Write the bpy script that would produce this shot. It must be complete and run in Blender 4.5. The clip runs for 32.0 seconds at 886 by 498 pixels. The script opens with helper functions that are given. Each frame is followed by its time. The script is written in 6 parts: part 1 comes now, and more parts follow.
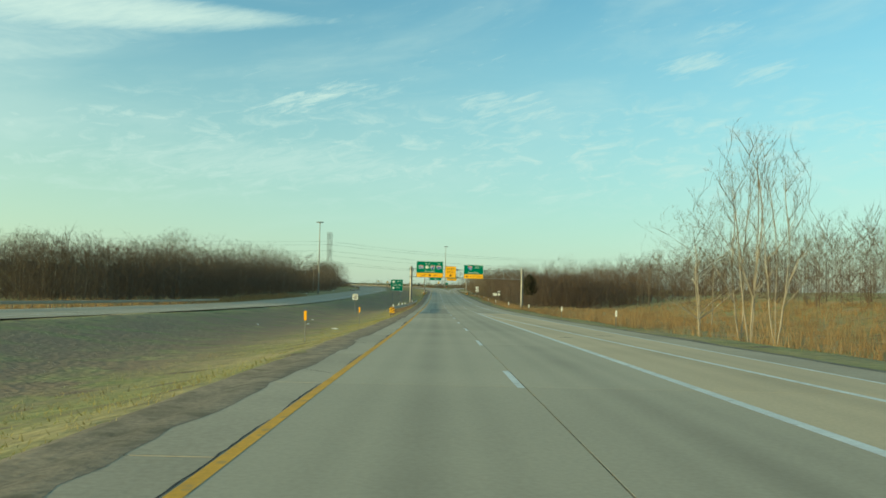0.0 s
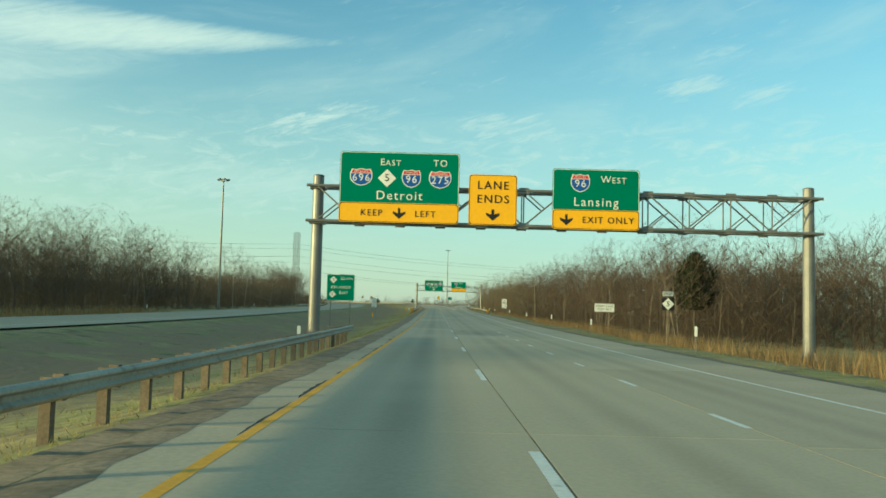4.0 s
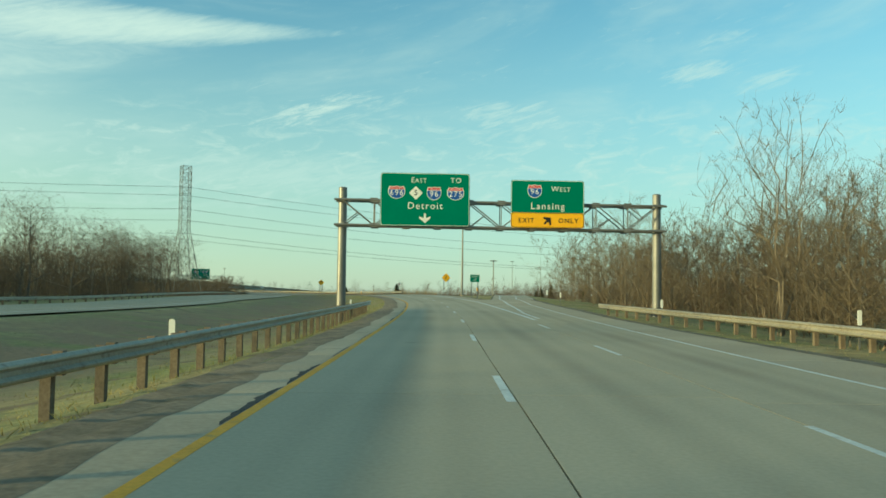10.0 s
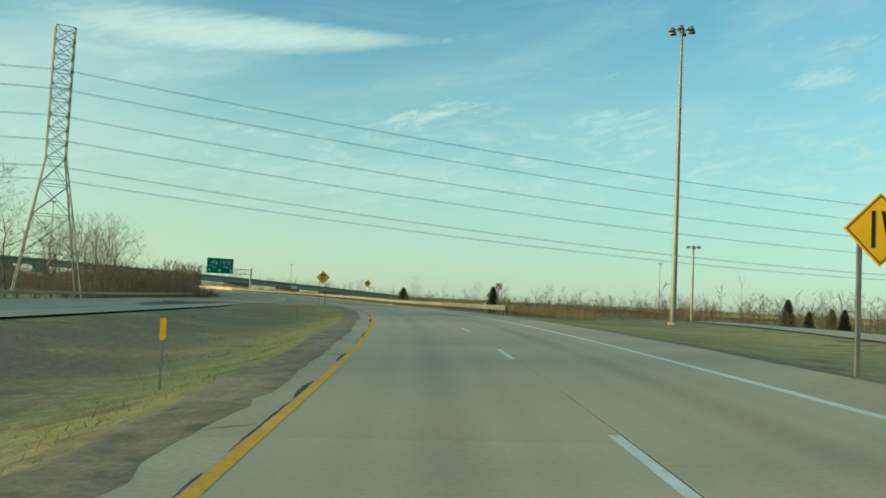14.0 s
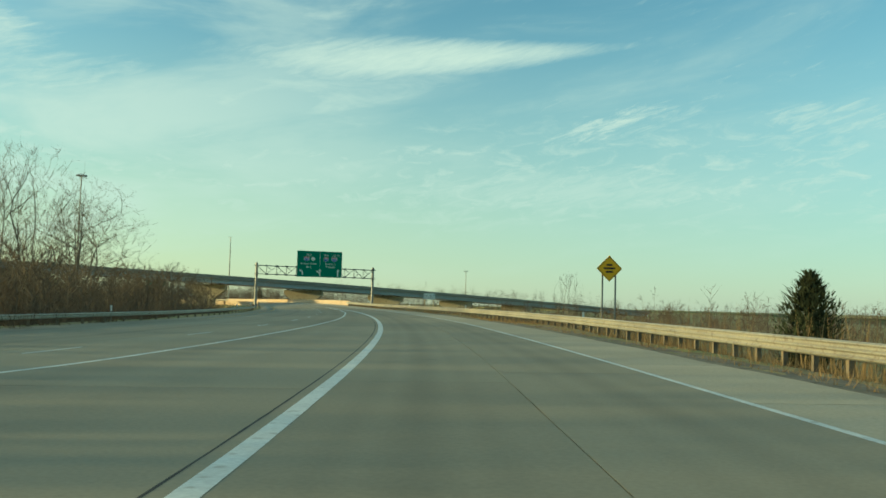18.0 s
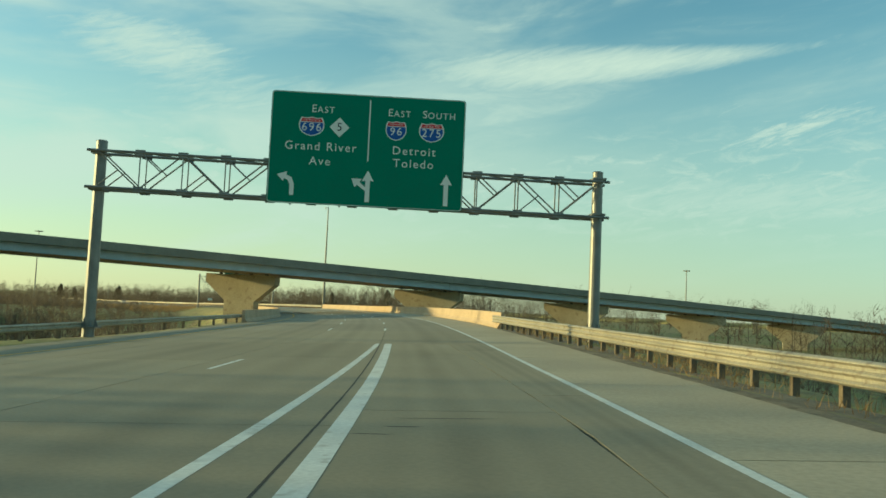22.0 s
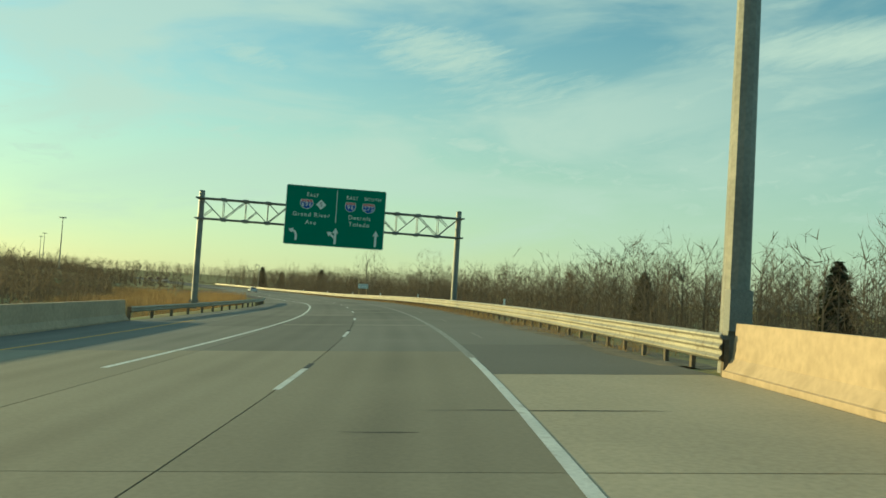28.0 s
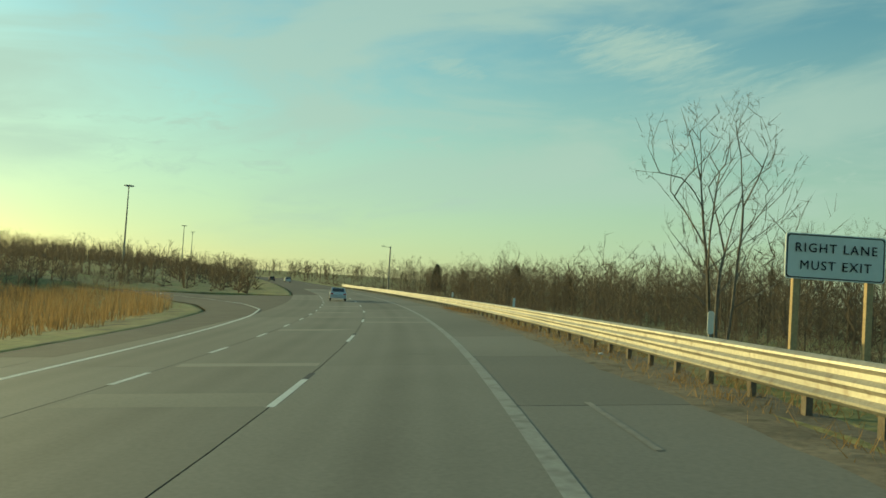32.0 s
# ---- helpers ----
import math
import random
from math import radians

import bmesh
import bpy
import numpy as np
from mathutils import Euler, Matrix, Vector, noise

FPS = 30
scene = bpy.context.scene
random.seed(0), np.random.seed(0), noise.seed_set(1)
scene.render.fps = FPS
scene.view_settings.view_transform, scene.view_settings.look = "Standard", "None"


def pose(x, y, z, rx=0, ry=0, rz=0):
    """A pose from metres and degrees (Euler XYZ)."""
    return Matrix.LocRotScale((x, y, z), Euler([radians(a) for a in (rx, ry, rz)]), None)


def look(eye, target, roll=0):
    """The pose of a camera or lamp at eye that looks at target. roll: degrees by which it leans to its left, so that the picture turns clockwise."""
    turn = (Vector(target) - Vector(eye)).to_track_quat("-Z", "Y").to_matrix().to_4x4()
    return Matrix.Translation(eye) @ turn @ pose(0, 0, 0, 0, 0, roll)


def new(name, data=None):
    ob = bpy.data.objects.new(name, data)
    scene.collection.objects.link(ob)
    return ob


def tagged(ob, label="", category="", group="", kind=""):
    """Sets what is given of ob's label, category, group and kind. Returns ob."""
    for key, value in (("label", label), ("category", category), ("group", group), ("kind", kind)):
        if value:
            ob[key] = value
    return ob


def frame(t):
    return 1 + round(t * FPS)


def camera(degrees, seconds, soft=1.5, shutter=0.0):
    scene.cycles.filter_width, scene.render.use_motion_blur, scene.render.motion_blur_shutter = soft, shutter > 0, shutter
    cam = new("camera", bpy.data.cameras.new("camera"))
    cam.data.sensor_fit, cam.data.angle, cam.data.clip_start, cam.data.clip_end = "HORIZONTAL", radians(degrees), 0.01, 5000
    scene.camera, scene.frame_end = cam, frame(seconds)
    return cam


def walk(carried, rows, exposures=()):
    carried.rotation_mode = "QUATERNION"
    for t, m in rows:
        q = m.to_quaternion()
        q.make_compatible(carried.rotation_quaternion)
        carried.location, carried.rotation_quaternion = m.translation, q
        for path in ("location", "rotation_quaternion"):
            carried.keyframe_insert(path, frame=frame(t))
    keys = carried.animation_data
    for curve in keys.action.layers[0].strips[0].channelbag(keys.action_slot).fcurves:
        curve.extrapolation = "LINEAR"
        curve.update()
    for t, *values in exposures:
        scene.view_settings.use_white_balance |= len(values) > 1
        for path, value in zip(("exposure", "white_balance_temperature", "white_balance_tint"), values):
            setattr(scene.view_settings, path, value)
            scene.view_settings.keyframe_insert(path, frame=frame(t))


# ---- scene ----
# ---- the walk ----
cam = camera(56.75, 32.0, soft=1.6)
PATH = [
    (0, look((0.00, -0.00, 3.91), (0.00, 99.91, 8.07), 1.27)),
    (0.5, look((-0.05, 17.74, 3.58), (0.08, 117.69, 6.67), 1.10)),
    (1, look((-0.10, 35.48, 3.22), (0.12, 135.41, 7.05), 0.93)),
    (1.5, look((-0.19, 53.22, 2.85), (-0.07, 153.03, 9.05), 0.92)),
    (2, look((-0.28, 70.95, 2.48), (-0.20, 170.76, 8.70), 0.97)),
    (2.5, look((-0.36, 88.65, 2.11), (-0.24, 188.45, 8.43), 1.10)),
    (3, look((-0.41, 106.31, 1.78), (-0.68, 206.12, 7.90), 1.23)),
    (3.5, look((-0.51, 123.94, 1.48), (-0.89, 223.75, 7.66), 1.34)),
    (4, look((-0.58, 141.54, 1.23), (-0.63, 241.32, 7.91), 1.44)),
    (4.5, look((-0.59, 159.12, 1.04), (-0.18, 258.85, 8.42), 1.49)),
    (5, look((-0.64, 176.68, 0.91), (-0.49, 276.43, 8.04), 1.49)),
    (5.5, look((-0.72, 194.22, 0.80), (-0.30, 294.03, 6.96), 1.35)),
    (6, look((-0.76, 211.77, 0.73), (-0.41, 311.55, 7.38), 1.40)),
    (6.5, look((-0.82, 229.30, 0.73), (-0.87, 329.09, 7.26), 1.64)),
    (7, look((-0.87, 246.91, 0.78), (-0.82, 346.72, 6.95), 1.62)),
    (7.5, look((-0.96, 264.59, 0.84), (-1.15, 364.39, 7.08), 1.25)),
    (8, look((-1.09, 282.32, 0.88), (-1.63, 382.15, 6.72), 0.95)),
    (8.5, look((-1.25, 300.08, 0.89), (-1.90, 399.87, 7.31), 0.86)),
    (9, look((-1.41, 317.84, 0.88), (-2.07, 417.66, 6.99), 0.64)),
    (9.5, look((-1.60, 335.58, 0.89), (-2.29, 435.44, 6.06), 0.51)),
    (10, look((-1.79, 353.28, 0.94), (-2.49, 453.13, 6.36), 0.73)),
    (10.5, look((-2.02, 370.98, 1.02), (-2.92, 470.76, 7.54), 1.27)),
    (11, look((-2.27, 388.69, 1.08), (-3.88, 488.48, 7.38), 1.98)),
    (11.5, look((-2.75, 406.37, 1.20), (-5.42, 506.14, 7.50), 2.20)),
    (12, look((-3.48, 424.02, 1.36), (-7.80, 523.69, 8.32), 2.56)),
    (12.5, look((-4.55, 441.62, 1.52), (-11.14, 541.14, 8.82), 2.79)),
    (13, look((-5.98, 459.16, 1.69), (-14.84, 558.53, 8.51), 3.00)),
    (13.5, look((-7.75, 476.62, 1.84), (-18.77, 575.82, 8.13), 2.93)),
    (14, look((-9.92, 494.03, 1.96), (-23.21, 592.97, 7.79), 2.75)),
    (14.5, look((-12.47, 511.37, 2.04), (-27.98, 610.01, 7.59), 2.53)),
    (15, look((-15.42, 528.65, 2.09), (-33.23, 626.90, 7.60), 2.31)),
    (15.5, look((-18.82, 545.84, 2.10), (-39.38, 643.52, 8.05), 2.13)),
    (16, look((-22.80, 562.89, 2.07), (-47.23, 659.58, 9.46), 2.01)),
    (16.5, look((-27.44, 579.77, 1.99), (-55.05, 675.54, 10.11), 1.87)),
    (17, look((-32.57, 596.51, 1.88), (-62.70, 691.58, 9.20), 1.85)),
    (17.5, look((-38.11, 613.12, 1.79), (-70.74, 707.41, 8.44), 1.74)),
    (18, look((-44.13, 629.59, 1.72), (-79.65, 722.84, 8.33), 1.43)),
    (18.5, look((-50.67, 645.92, 1.69), (-89.16, 737.96, 8.56), 1.31)),
    (19, look((-57.67, 662.09, 1.70), (-98.56, 753.12, 8.22), 1.41)),
    (19.5, look((-65.08, 678.12, 1.74), (-108.28, 768.09, 8.00), 1.73)),
    (20, look((-72.87, 694.01, 1.77), (-118.19, 782.93, 8.06), 1.88)),
    (20.5, look((-81.06, 709.72, 1.80), (-128.54, 797.40, 9.35), 1.92)),
    (21, look((-89.63, 725.25, 1.81), (-139.20, 811.67, 10.43), 2.16)),
    (21.5, look((-98.61, 740.59, 1.83), (-150.21, 825.84, 10.18), 2.24)),
    (22, look((-107.90, 755.72, 1.86), (-161.61, 839.76, 9.04), 2.56)),
    (22.5, look((-117.54, 770.58, 1.87), (-173.31, 853.37, 7.88), 2.63)),
    (23, look((-127.57, 785.14, 1.90), (-185.29, 866.63, 7.17), 2.53)),
    (23.5, look((-137.86, 799.47, 2.01), (-197.44, 879.68, 6.12), 2.71)),
    (24, look((-148.43, 813.55, 2.14), (-209.77, 892.46, 5.35), 3.21)),
    (24.5, look((-159.37, 827.31, 2.22), (-222.30, 904.85, 7.50), 3.88)),
    (25, look((-170.66, 840.75, 2.21), (-236.07, 916.15, 8.19), 4.15)),
    (25.5, look((-182.38, 853.76, 2.13), (-250.79, 926.49, 7.57), 3.95)),
    (26, look((-194.59, 866.31, 2.02), (-265.41, 936.68, 7.73), 3.85)),
    (26.5, look((-207.25, 878.46, 1.95), (-280.16, 946.65, 7.79), 3.88)),
    (27, look((-220.20, 890.36, 1.88), (-294.56, 956.97, 7.67), 3.81)),
    (27.5, look((-233.46, 901.96, 1.81), (-309.62, 966.53, 7.28), 3.72)),
    (28, look((-247.09, 913.12, 1.74), (-325.66, 974.79, 6.52), 3.65)),
    (28.5, look((-261.14, 923.70, 1.66), (-342.37, 981.90, 5.54), 3.66)),
    (29, look((-275.53, 933.76, 1.56), (-358.77, 989.05, 5.50), 3.76)),
    (29.5, look((-290.31, 943.27, 1.43), (-375.33, 995.69, 6.32), 3.63)),
    (30, look((-305.39, 952.36, 1.27), (-391.85, 1002.33, 6.34), 3.48)),
    (30.5, look((-320.72, 961.08, 1.06), (-408.56, 1008.62, 5.96), 3.53)),
    (31, look((-336.31, 969.43, 0.81), (-425.29, 1014.84, 5.35), 3.64)),
    (31.5, look((-352.13, 977.39, 0.53), (-442.19, 1020.64, 4.90), 3.69)),
    (32, look((-368.18, 984.92, 0.23), (-459.32, 1025.89, 4.17), 3.69)),
]
walk(cam, PATH, exposures=[(0, 1.06, 5900, -28), (6, 1.1, 5850, -31), (13, 1.03, 5850, -31), (17, 1.02, 6000, -31), (24.5, 0.95, 6350, -30), (26, 1.15, 6000, -24), (27.5, 0.9, 6150, -33), (29, 0.8, 6250, -37), (32, 0.6, 6250, -37)])

# ---- world and sun ----
SUN_AZ, SUN_EL = 114.0, 7.5          # degrees to the left of +y, and above the horizon
world = bpy.data.worlds.new("sky")
scene.world = world
world.use_nodes = True
wn, wl = world.node_tree.nodes, world.node_tree.links
wn.clear()
sky = wn.new("ShaderNodeTexSky")
sky.sky_type, sky.sun_disc = "NISHITA", False
sky.sun_elevation, sky.sun_rotation = radians(SUN_EL), radians(-SUN_AZ)
sky.air_density, sky.dust_density, sky.ozone_density = 1.0, 0.35, 2.0


def wmath(op, a, b=None, c=None):
    n = wn.new("ShaderNodeMath")
    n.operation = op
    for k, v in enumerate((a, b, c)):
        if v is None:
            continue
        if isinstance(v, (int, float)):
            n.inputs[k].default_value = v
        else:
            wl.new(v, n.inputs[k])
    return n.outputs[0]


def wramp(v, lo, hi, smooth=True):
    n = wn.new("ShaderNodeMapRange")
    n.interpolation_type = "SMOOTHSTEP" if smooth else "LINEAR"
    n.inputs[1].default_value, n.inputs[2].default_value = lo, hi
    wl.new(v, n.inputs[0])
    return n.outputs[0]


tc = wn.new("ShaderNodeTexCoord")
sep = wn.new("ShaderNodeSeparateXYZ")
wl.new(tc.outputs["Generated"], sep.inputs[0])
AZ = wmath("MULTIPLY", wmath("ARCTAN2", wmath("MULTIPLY", sep.outputs[0], -1.0), sep.outputs[1]), 57.2958)
EL = wmath("MULTIPLY", wmath("ARCSINE", sep.outputs[2]), 57.2958)


def wnoise(kx, ky, scale, detail, rough, twist, shift=0.0):
    """Noise over azimuth and elevation, stretched along the horizon."""
    v = wn.new("ShaderNodeCombineXYZ")
    wl.new(wmath("MULTIPLY_ADD", AZ, kx, shift), v.inputs[0])
    wl.new(wmath("ADD", wmath("MULTIPLY", EL, ky), wmath("MULTIPLY", AZ, twist)), v.inputs[1])
    n = wn.new("ShaderNodeTexNoise")
    n.inputs["Scale"].default_value, n.inputs["Detail"].default_value, n.inputs["Roughness"].default_value = scale, detail, rough
    n.inputs["Distortion"].default_value = 0.6
    wl.new(v.outputs[0], n.inputs["Vector"])
    return n.outputs["Fac"]


def streak(az, el, long, thick, slope, amount, torn, taper, fray):
    """A cirrus streak about (az, el) degrees, frayed by noise and thinner towards one end."""
    du = wmath("SUBTRACT", AZ, az)
    dv = wmath("SUBTRACT", wmath("SUBTRACT", EL, el), wmath("MULTIPLY", du, slope))
    r = wmath("ADD", wmath("POWER", wmath("ABSOLUTE", wmath("DIVIDE", du, long)), 2.0), wmath("POWER", wmath("ABSOLUTE", wmath("DIVIDE", dv, wmath("MAXIMUM", wmath("MULTIPLY_ADD", du, thick * taper / long, thick), thick * 0.2))), 2.0))
    body = wramp(wmath("SUBTRACT", wmath("SUBTRACT", 1.0, r), wmath("MULTIPLY", wmath("SUBTRACT", 0.62, fray), torn)), 0.0, 1.1)
    return wmath("MULTIPLY", body, amount)


broad = wnoise(0.030, 0.11, 1.6, 6, 0.55, 0.012)
wisps = wnoise(0.10, 0.34, 1.3, 9, 0.62, 0.03, 7.0)
fibre = wnoise(0.30, 1.5, 1.5, 10, 0.66, 0.42, 11.0)
puffs = wnoise(0.22, 0.62, 1.7, 9, 0.64, 0.06, 19.0)
fray = wmath("ADD", wmath("MULTIPLY", wnoise(0.16, 0.55, 1.2, 8, 0.6, 0.10, 3.0), 0.5), wmath("MULTIPLY_ADD", fibre, 0.85, -0.175))
cover = wmath("MULTIPLY", wramp(broad, 0.42, 0.68), wramp(EL, 0.0, 6.0))
cover = wmath("MULTIPLY", cover, wramp(wisps, 0.22, 0.72))
low_veil = wmath("MULTIPLY", wramp(EL, 22.0, 1.0), 0.66)
cover = wmath("MULTIPLY", cover, wmath("MULTIPLY_ADD", wramp(AZ, -5.0, 35.0), 0.45, 0.3))
cover = wmath("MAXIMUM", cover, wmath("MULTIPLY", wmath("MULTIPLY", wramp(AZ, 12.0, 48.0), wramp(broad, 0.36, 0.62)), wmath("MULTIPLY", wramp(EL, 2.0, 9.0), 0.72)))
band = wmath("MULTIPLY", wramp(EL, 3.5, 8.0), wramp(EL, 14.5, 9.5))
cover = wmath("MAXIMUM", cover, wmath("MULTIPLY", wmath("MULTIPLY", wramp(puffs, 0.44, 0.72), band), 0.62))
cover = wmath("MAXIMUM", cover, wmath("MULTIPLY", wmath("MULTIPLY", wramp(fibre, 0.5, 0.78), wramp(broad, 0.4, 0.6)), wmath("MULTIPLY", wramp(EL, 6.0, 11.0), 0.4)))
for row in ((23.0, 16.8, 17.5, 1.75, -0.055, 1.0, 0.8, 0.75), (9.0, 12.6, 6.5, 1.25, -0.30, 0.85, 3.6, 0.2), (6.5, 12.8, 6.0, 1.3, -0.3, 0.45, 3.8, 0.0), (-5.0, 12.3, 6.5, 1.6, 0.1, 0.55, 3.6, 0.0), (-16.6, 14.7, 3.4, 1.0, -0.15, 0.55, 3.2, 0.0),
            (-21.5, 14.0, 3.5, 0.8, -0.2, 0.5, 3.0, 0.0), (-18.5, 16.7, 4.0, 0.8, -0.1, 0.4, 3.0, 0.0), (53.0, 16.2, 8.0, 2.6, 0.1, 0.8, 1.6, 0.0), (42.0, 12.5, 14.0, 3.2, 0.1, 0.6, 1.8, 0.0), (66.6, 15.0, 4.5, 1.2, 0.2, 0.55, 2.0, 0.0), (12.0, 8.0, 18.0, 2.0, 0.0, 0.45, 2.2, 0.0), (86.0, 13.4, 5.0, 0.7, 0.25, 0.45, 1.6, 0.0)):
    cover = wmath("MAXIMUM", cover, streak(*row, fray))
cloud = wn.new("ShaderNodeMix")
cloud.data_type = "RGBA"
veil = wn.new("ShaderNodeMix")
veil.data_type = "RGBA"
warm = wn.new("ShaderNodeMix")
warm.data_type = "RGBA"
wl.new(wramp(AZ, -20.0, 75.0), warm.inputs["Factor"])
warm.inputs["A"].default_value, warm.inputs["B"].default_value = (2.15, 2.4, 2.6, 1), (3.3, 3.0, 2.25, 1)
wl.new(low_veil, veil.inputs["Factor"])
wl.new(sky.outputs[0], veil.inputs["A"])
wl.new(warm.outputs["Result"], veil.inputs["B"])
wl.new(cover, cloud.inputs["Factor"])
wl.new(veil.outputs["Result"], cloud.inputs["A"])
cloud.inputs["B"].default_value = (3.15, 3.15, 3.15, 1)
bg = wn.new("ShaderNodeBackground")
bg.inputs[1].default_value = 0.12
out = wn.new("ShaderNodeOutputWorld")
wl.new(bg.outputs[0], out.inputs[0])
wl.new(cloud.outputs["Result"], bg.inputs[0])

sun = new("sun", bpy.data.lights.new("sun", "SUN"))
sun.data.energy, sun.data.angle, sun.data.color = 3.2, radians(1.4), (1.0, 0.68, 0.38)
a, e = radians(SUN_AZ), radians(SUN_EL)
to_sun = Vector((-math.sin(a) * math.cos(e), math.cos(a) * math.cos(e), math.sin(e)))
sun.matrix_world = look(to_sun * 100, (0, 0, 0))

# ---- materials ----
def shade(name, col, rough=0.8, var=0.25, scale=1.0, fine=12.0, bump=0.2, metal=0.0, spec=0.3, col2=None, rand=0.0, dist=0.02, wear=0.0, wear_col=(0.05, 0.04, 0.03), island=0.0, thin=0.0, lanes=False, soil=None):
    """A procedural surface: a base colour, broad stains, fine grain and relief."""
    m = bpy.data.materials.new(name)
    m.use_nodes = True
    nt, ln = m.node_tree.nodes, m.node_tree.links
    b = nt["Principled BSDF"]
    b.inputs["Roughness"].default_value, b.inputs["Metallic"].default_value = rough, metal
    b.inputs["Specular IOR Level"].default_value = spec
    tc = nt.new("ShaderNodeNewGeometry")
    n1, n2 = nt.new("ShaderNodeTexNoise"), nt.new("ShaderNodeTexNoise")
    n1.inputs["Scale"].default_value, n1.inputs["Detail"].default_value = scale, 5
    n2.inputs["Scale"].default_value, n2.inputs["Detail"].default_value = fine, 4
    ln.new(tc.outputs["Position"], n1.inputs["Vector"])
    ln.new(tc.outputs["Position"], n2.inputs["Vector"])
    c2 = col2 or tuple(c * (1 - var) for c in col)
    mix = nt.new("ShaderNodeMix")
    mix.data_type = "RGBA"
    ramp = nt.new("ShaderNodeMapRange")
    ramp.inputs[1].default_value, ramp.inputs[2].default_value = 0.35, 0.65
    ln.new(n1.outputs["Fac"], ramp.inputs[0])
    ln.new(ramp.outputs[0], mix.inputs["Factor"])
    mix.inputs["A"].default_value, mix.inputs["B"].default_value = (*col, 1), (*c2, 1)
    hsv = nt.new("ShaderNodeHueSaturation")
    val = nt.new("ShaderNodeMapRange")
    val.inputs[1].default_value, val.inputs[2].default_value = 0.3, 0.7
    val.inputs[3].default_value, val.inputs[4].default_value = 1 - var * 0.7, 1 + var * 0.7
    ln.new(n2.outputs["Fac"], val.inputs[0])
    src = val.outputs[0]
    for amount, node, sock in ((rand, "ShaderNodeObjectInfo", "Random"), (island, "ShaderNodeNewGeometry", "Random Per Island")):
        if amount:
            oi = nt.new(node)
            mr = nt.new("ShaderNodeMapRange")
            mr.inputs[3].default_value, mr.inputs[4].default_value = 1 - amount, 1 + amount
            ln.new(oi.outputs[sock], mr.inputs[0])
            mul = nt.new("ShaderNodeMath")
            mul.operation = "MULTIPLY"
            ln.new(src, mul.inputs[0]), ln.new(mr.outputs[0], mul.inputs[1])
            src = mul.outputs[0]
    if lanes:
        at = nt.new("ShaderNodeAttribute")
        at.attribute_name = "across"

        def op(kind, x, y):
            m_ = nt.new("ShaderNodeMath")
            m_.operation = kind
            for k_, v_ in enumerate((x, y)):
                if isinstance(v_, float):
                    m_.inputs[k_].default_value = v_
                else:
                    ln.new(v_, m_.inputs[k_])
            return m_.outputs[0]

        def hump(x, wide, deep):
            r_ = nt.new("ShaderNodeMapRange")
            r_.interpolation_type = "SMOOTHSTEP"
            r_.inputs[2].default_value, r_.inputs[3].default_value, r_.inputs[4].default_value = wide, deep, 0.0
            ln.new(x, r_.inputs[0])
            return r_.outputs[0]

        off = op("ABSOLUTE", op("SUBTRACT", at.outputs["Fac"], 0.5), 0.0)
        oil = op("MULTIPLY", hump(off, 0.17, 0.34), n1.outputs["Fac"])
        tracks = hump(op("ABSOLUTE", op("SUBTRACT", off, 0.25), 0.0), 0.11, 0.07)
        src = op("MULTIPLY", src, op("SUBTRACT", 1.08, op("ADD", oil, tracks)))
    ln.new(src, hsv.inputs["Value"])
    ln.new(mix.outputs["Result"], hsv.inputs["Color"])
    colour = hsv.outputs["Color"]
    if wear:
        n3 = nt.new("ShaderNodeTexNoise")
        n3.inputs["Scale"].default_value, n3.inputs["Detail"].default_value = fine * 0.25, 8
        ln.new(tc.outputs["Position"], n3.inputs["Vector"])
        r3 = nt.new("ShaderNodeMapRange")
        r3.inputs[1].default_value, r3.inputs[2].default_value = 0.62 - wear * 0.2, 0.68
        ln.new(n3.outputs["Fac"], r3.inputs[0])
        mx = nt.new("ShaderNodeMix")
        mx.data_type = "RGBA"
        mx.inputs["B"].default_value = (*wear_col, 1)
        ln.new(r3.outputs[0], mx.inputs["Factor"])
        ln.new(colour, mx.inputs["A"])
        colour = mx.outputs["Result"]
    if soil:
        at, n4, r4, m4, mx = (nt.new("ShaderNode" + k) for k in ("Attribute", "TexNoise", "MapRange", "Math", "Mix"))
        at.attribute_name = "soil"
        n4.inputs["Scale"].default_value, n4.inputs["Detail"].default_value = 0.35, 9
        ln.new(tc.outputs["Position"], n4.inputs["Vector"])
        r4.inputs[1].default_value, r4.inputs[2].default_value = 0.34, 0.54
        ln.new(n4.outputs["Fac"], r4.inputs[0])
        m4.operation = "MULTIPLY"
        ln.new(at.outputs["Fac"], m4.inputs[0]), ln.new(r4.outputs[0], m4.inputs[1])
        mx.data_type = "RGBA"
        mx.inputs["B"].default_value = (*soil, 1)
        ln.new(m4.outputs[0], mx.inputs["Factor"]), ln.new(colour, mx.inputs["A"])
        colour = mx.outputs["Result"]
    ln.new(colour, b.inputs["Base Color"])
    if thin:
        tl, ms = nt.new("ShaderNodeBsdfTranslucent"), nt.new("ShaderNodeMixShader")
        ms.inputs[0].default_value = thin
        ln.new(colour, tl.inputs["Color"])
        ln.new(b.outputs[0], ms.inputs[1]), ln.new(tl.outputs[0], ms.inputs[2])
        ln.new(ms.outputs[0], nt["Material Output"].inputs[0])
    if bump:
        bp = nt.new("ShaderNodeBump")
        bp.inputs["Strength"].default_value, bp.inputs["Distance"].default_value = bump, dist
        ln.new(n2.outputs["Fac"], bp.inputs["Height"])
        ln.new(bp.outputs["Normal"], b.inputs["Normal"])
    return m


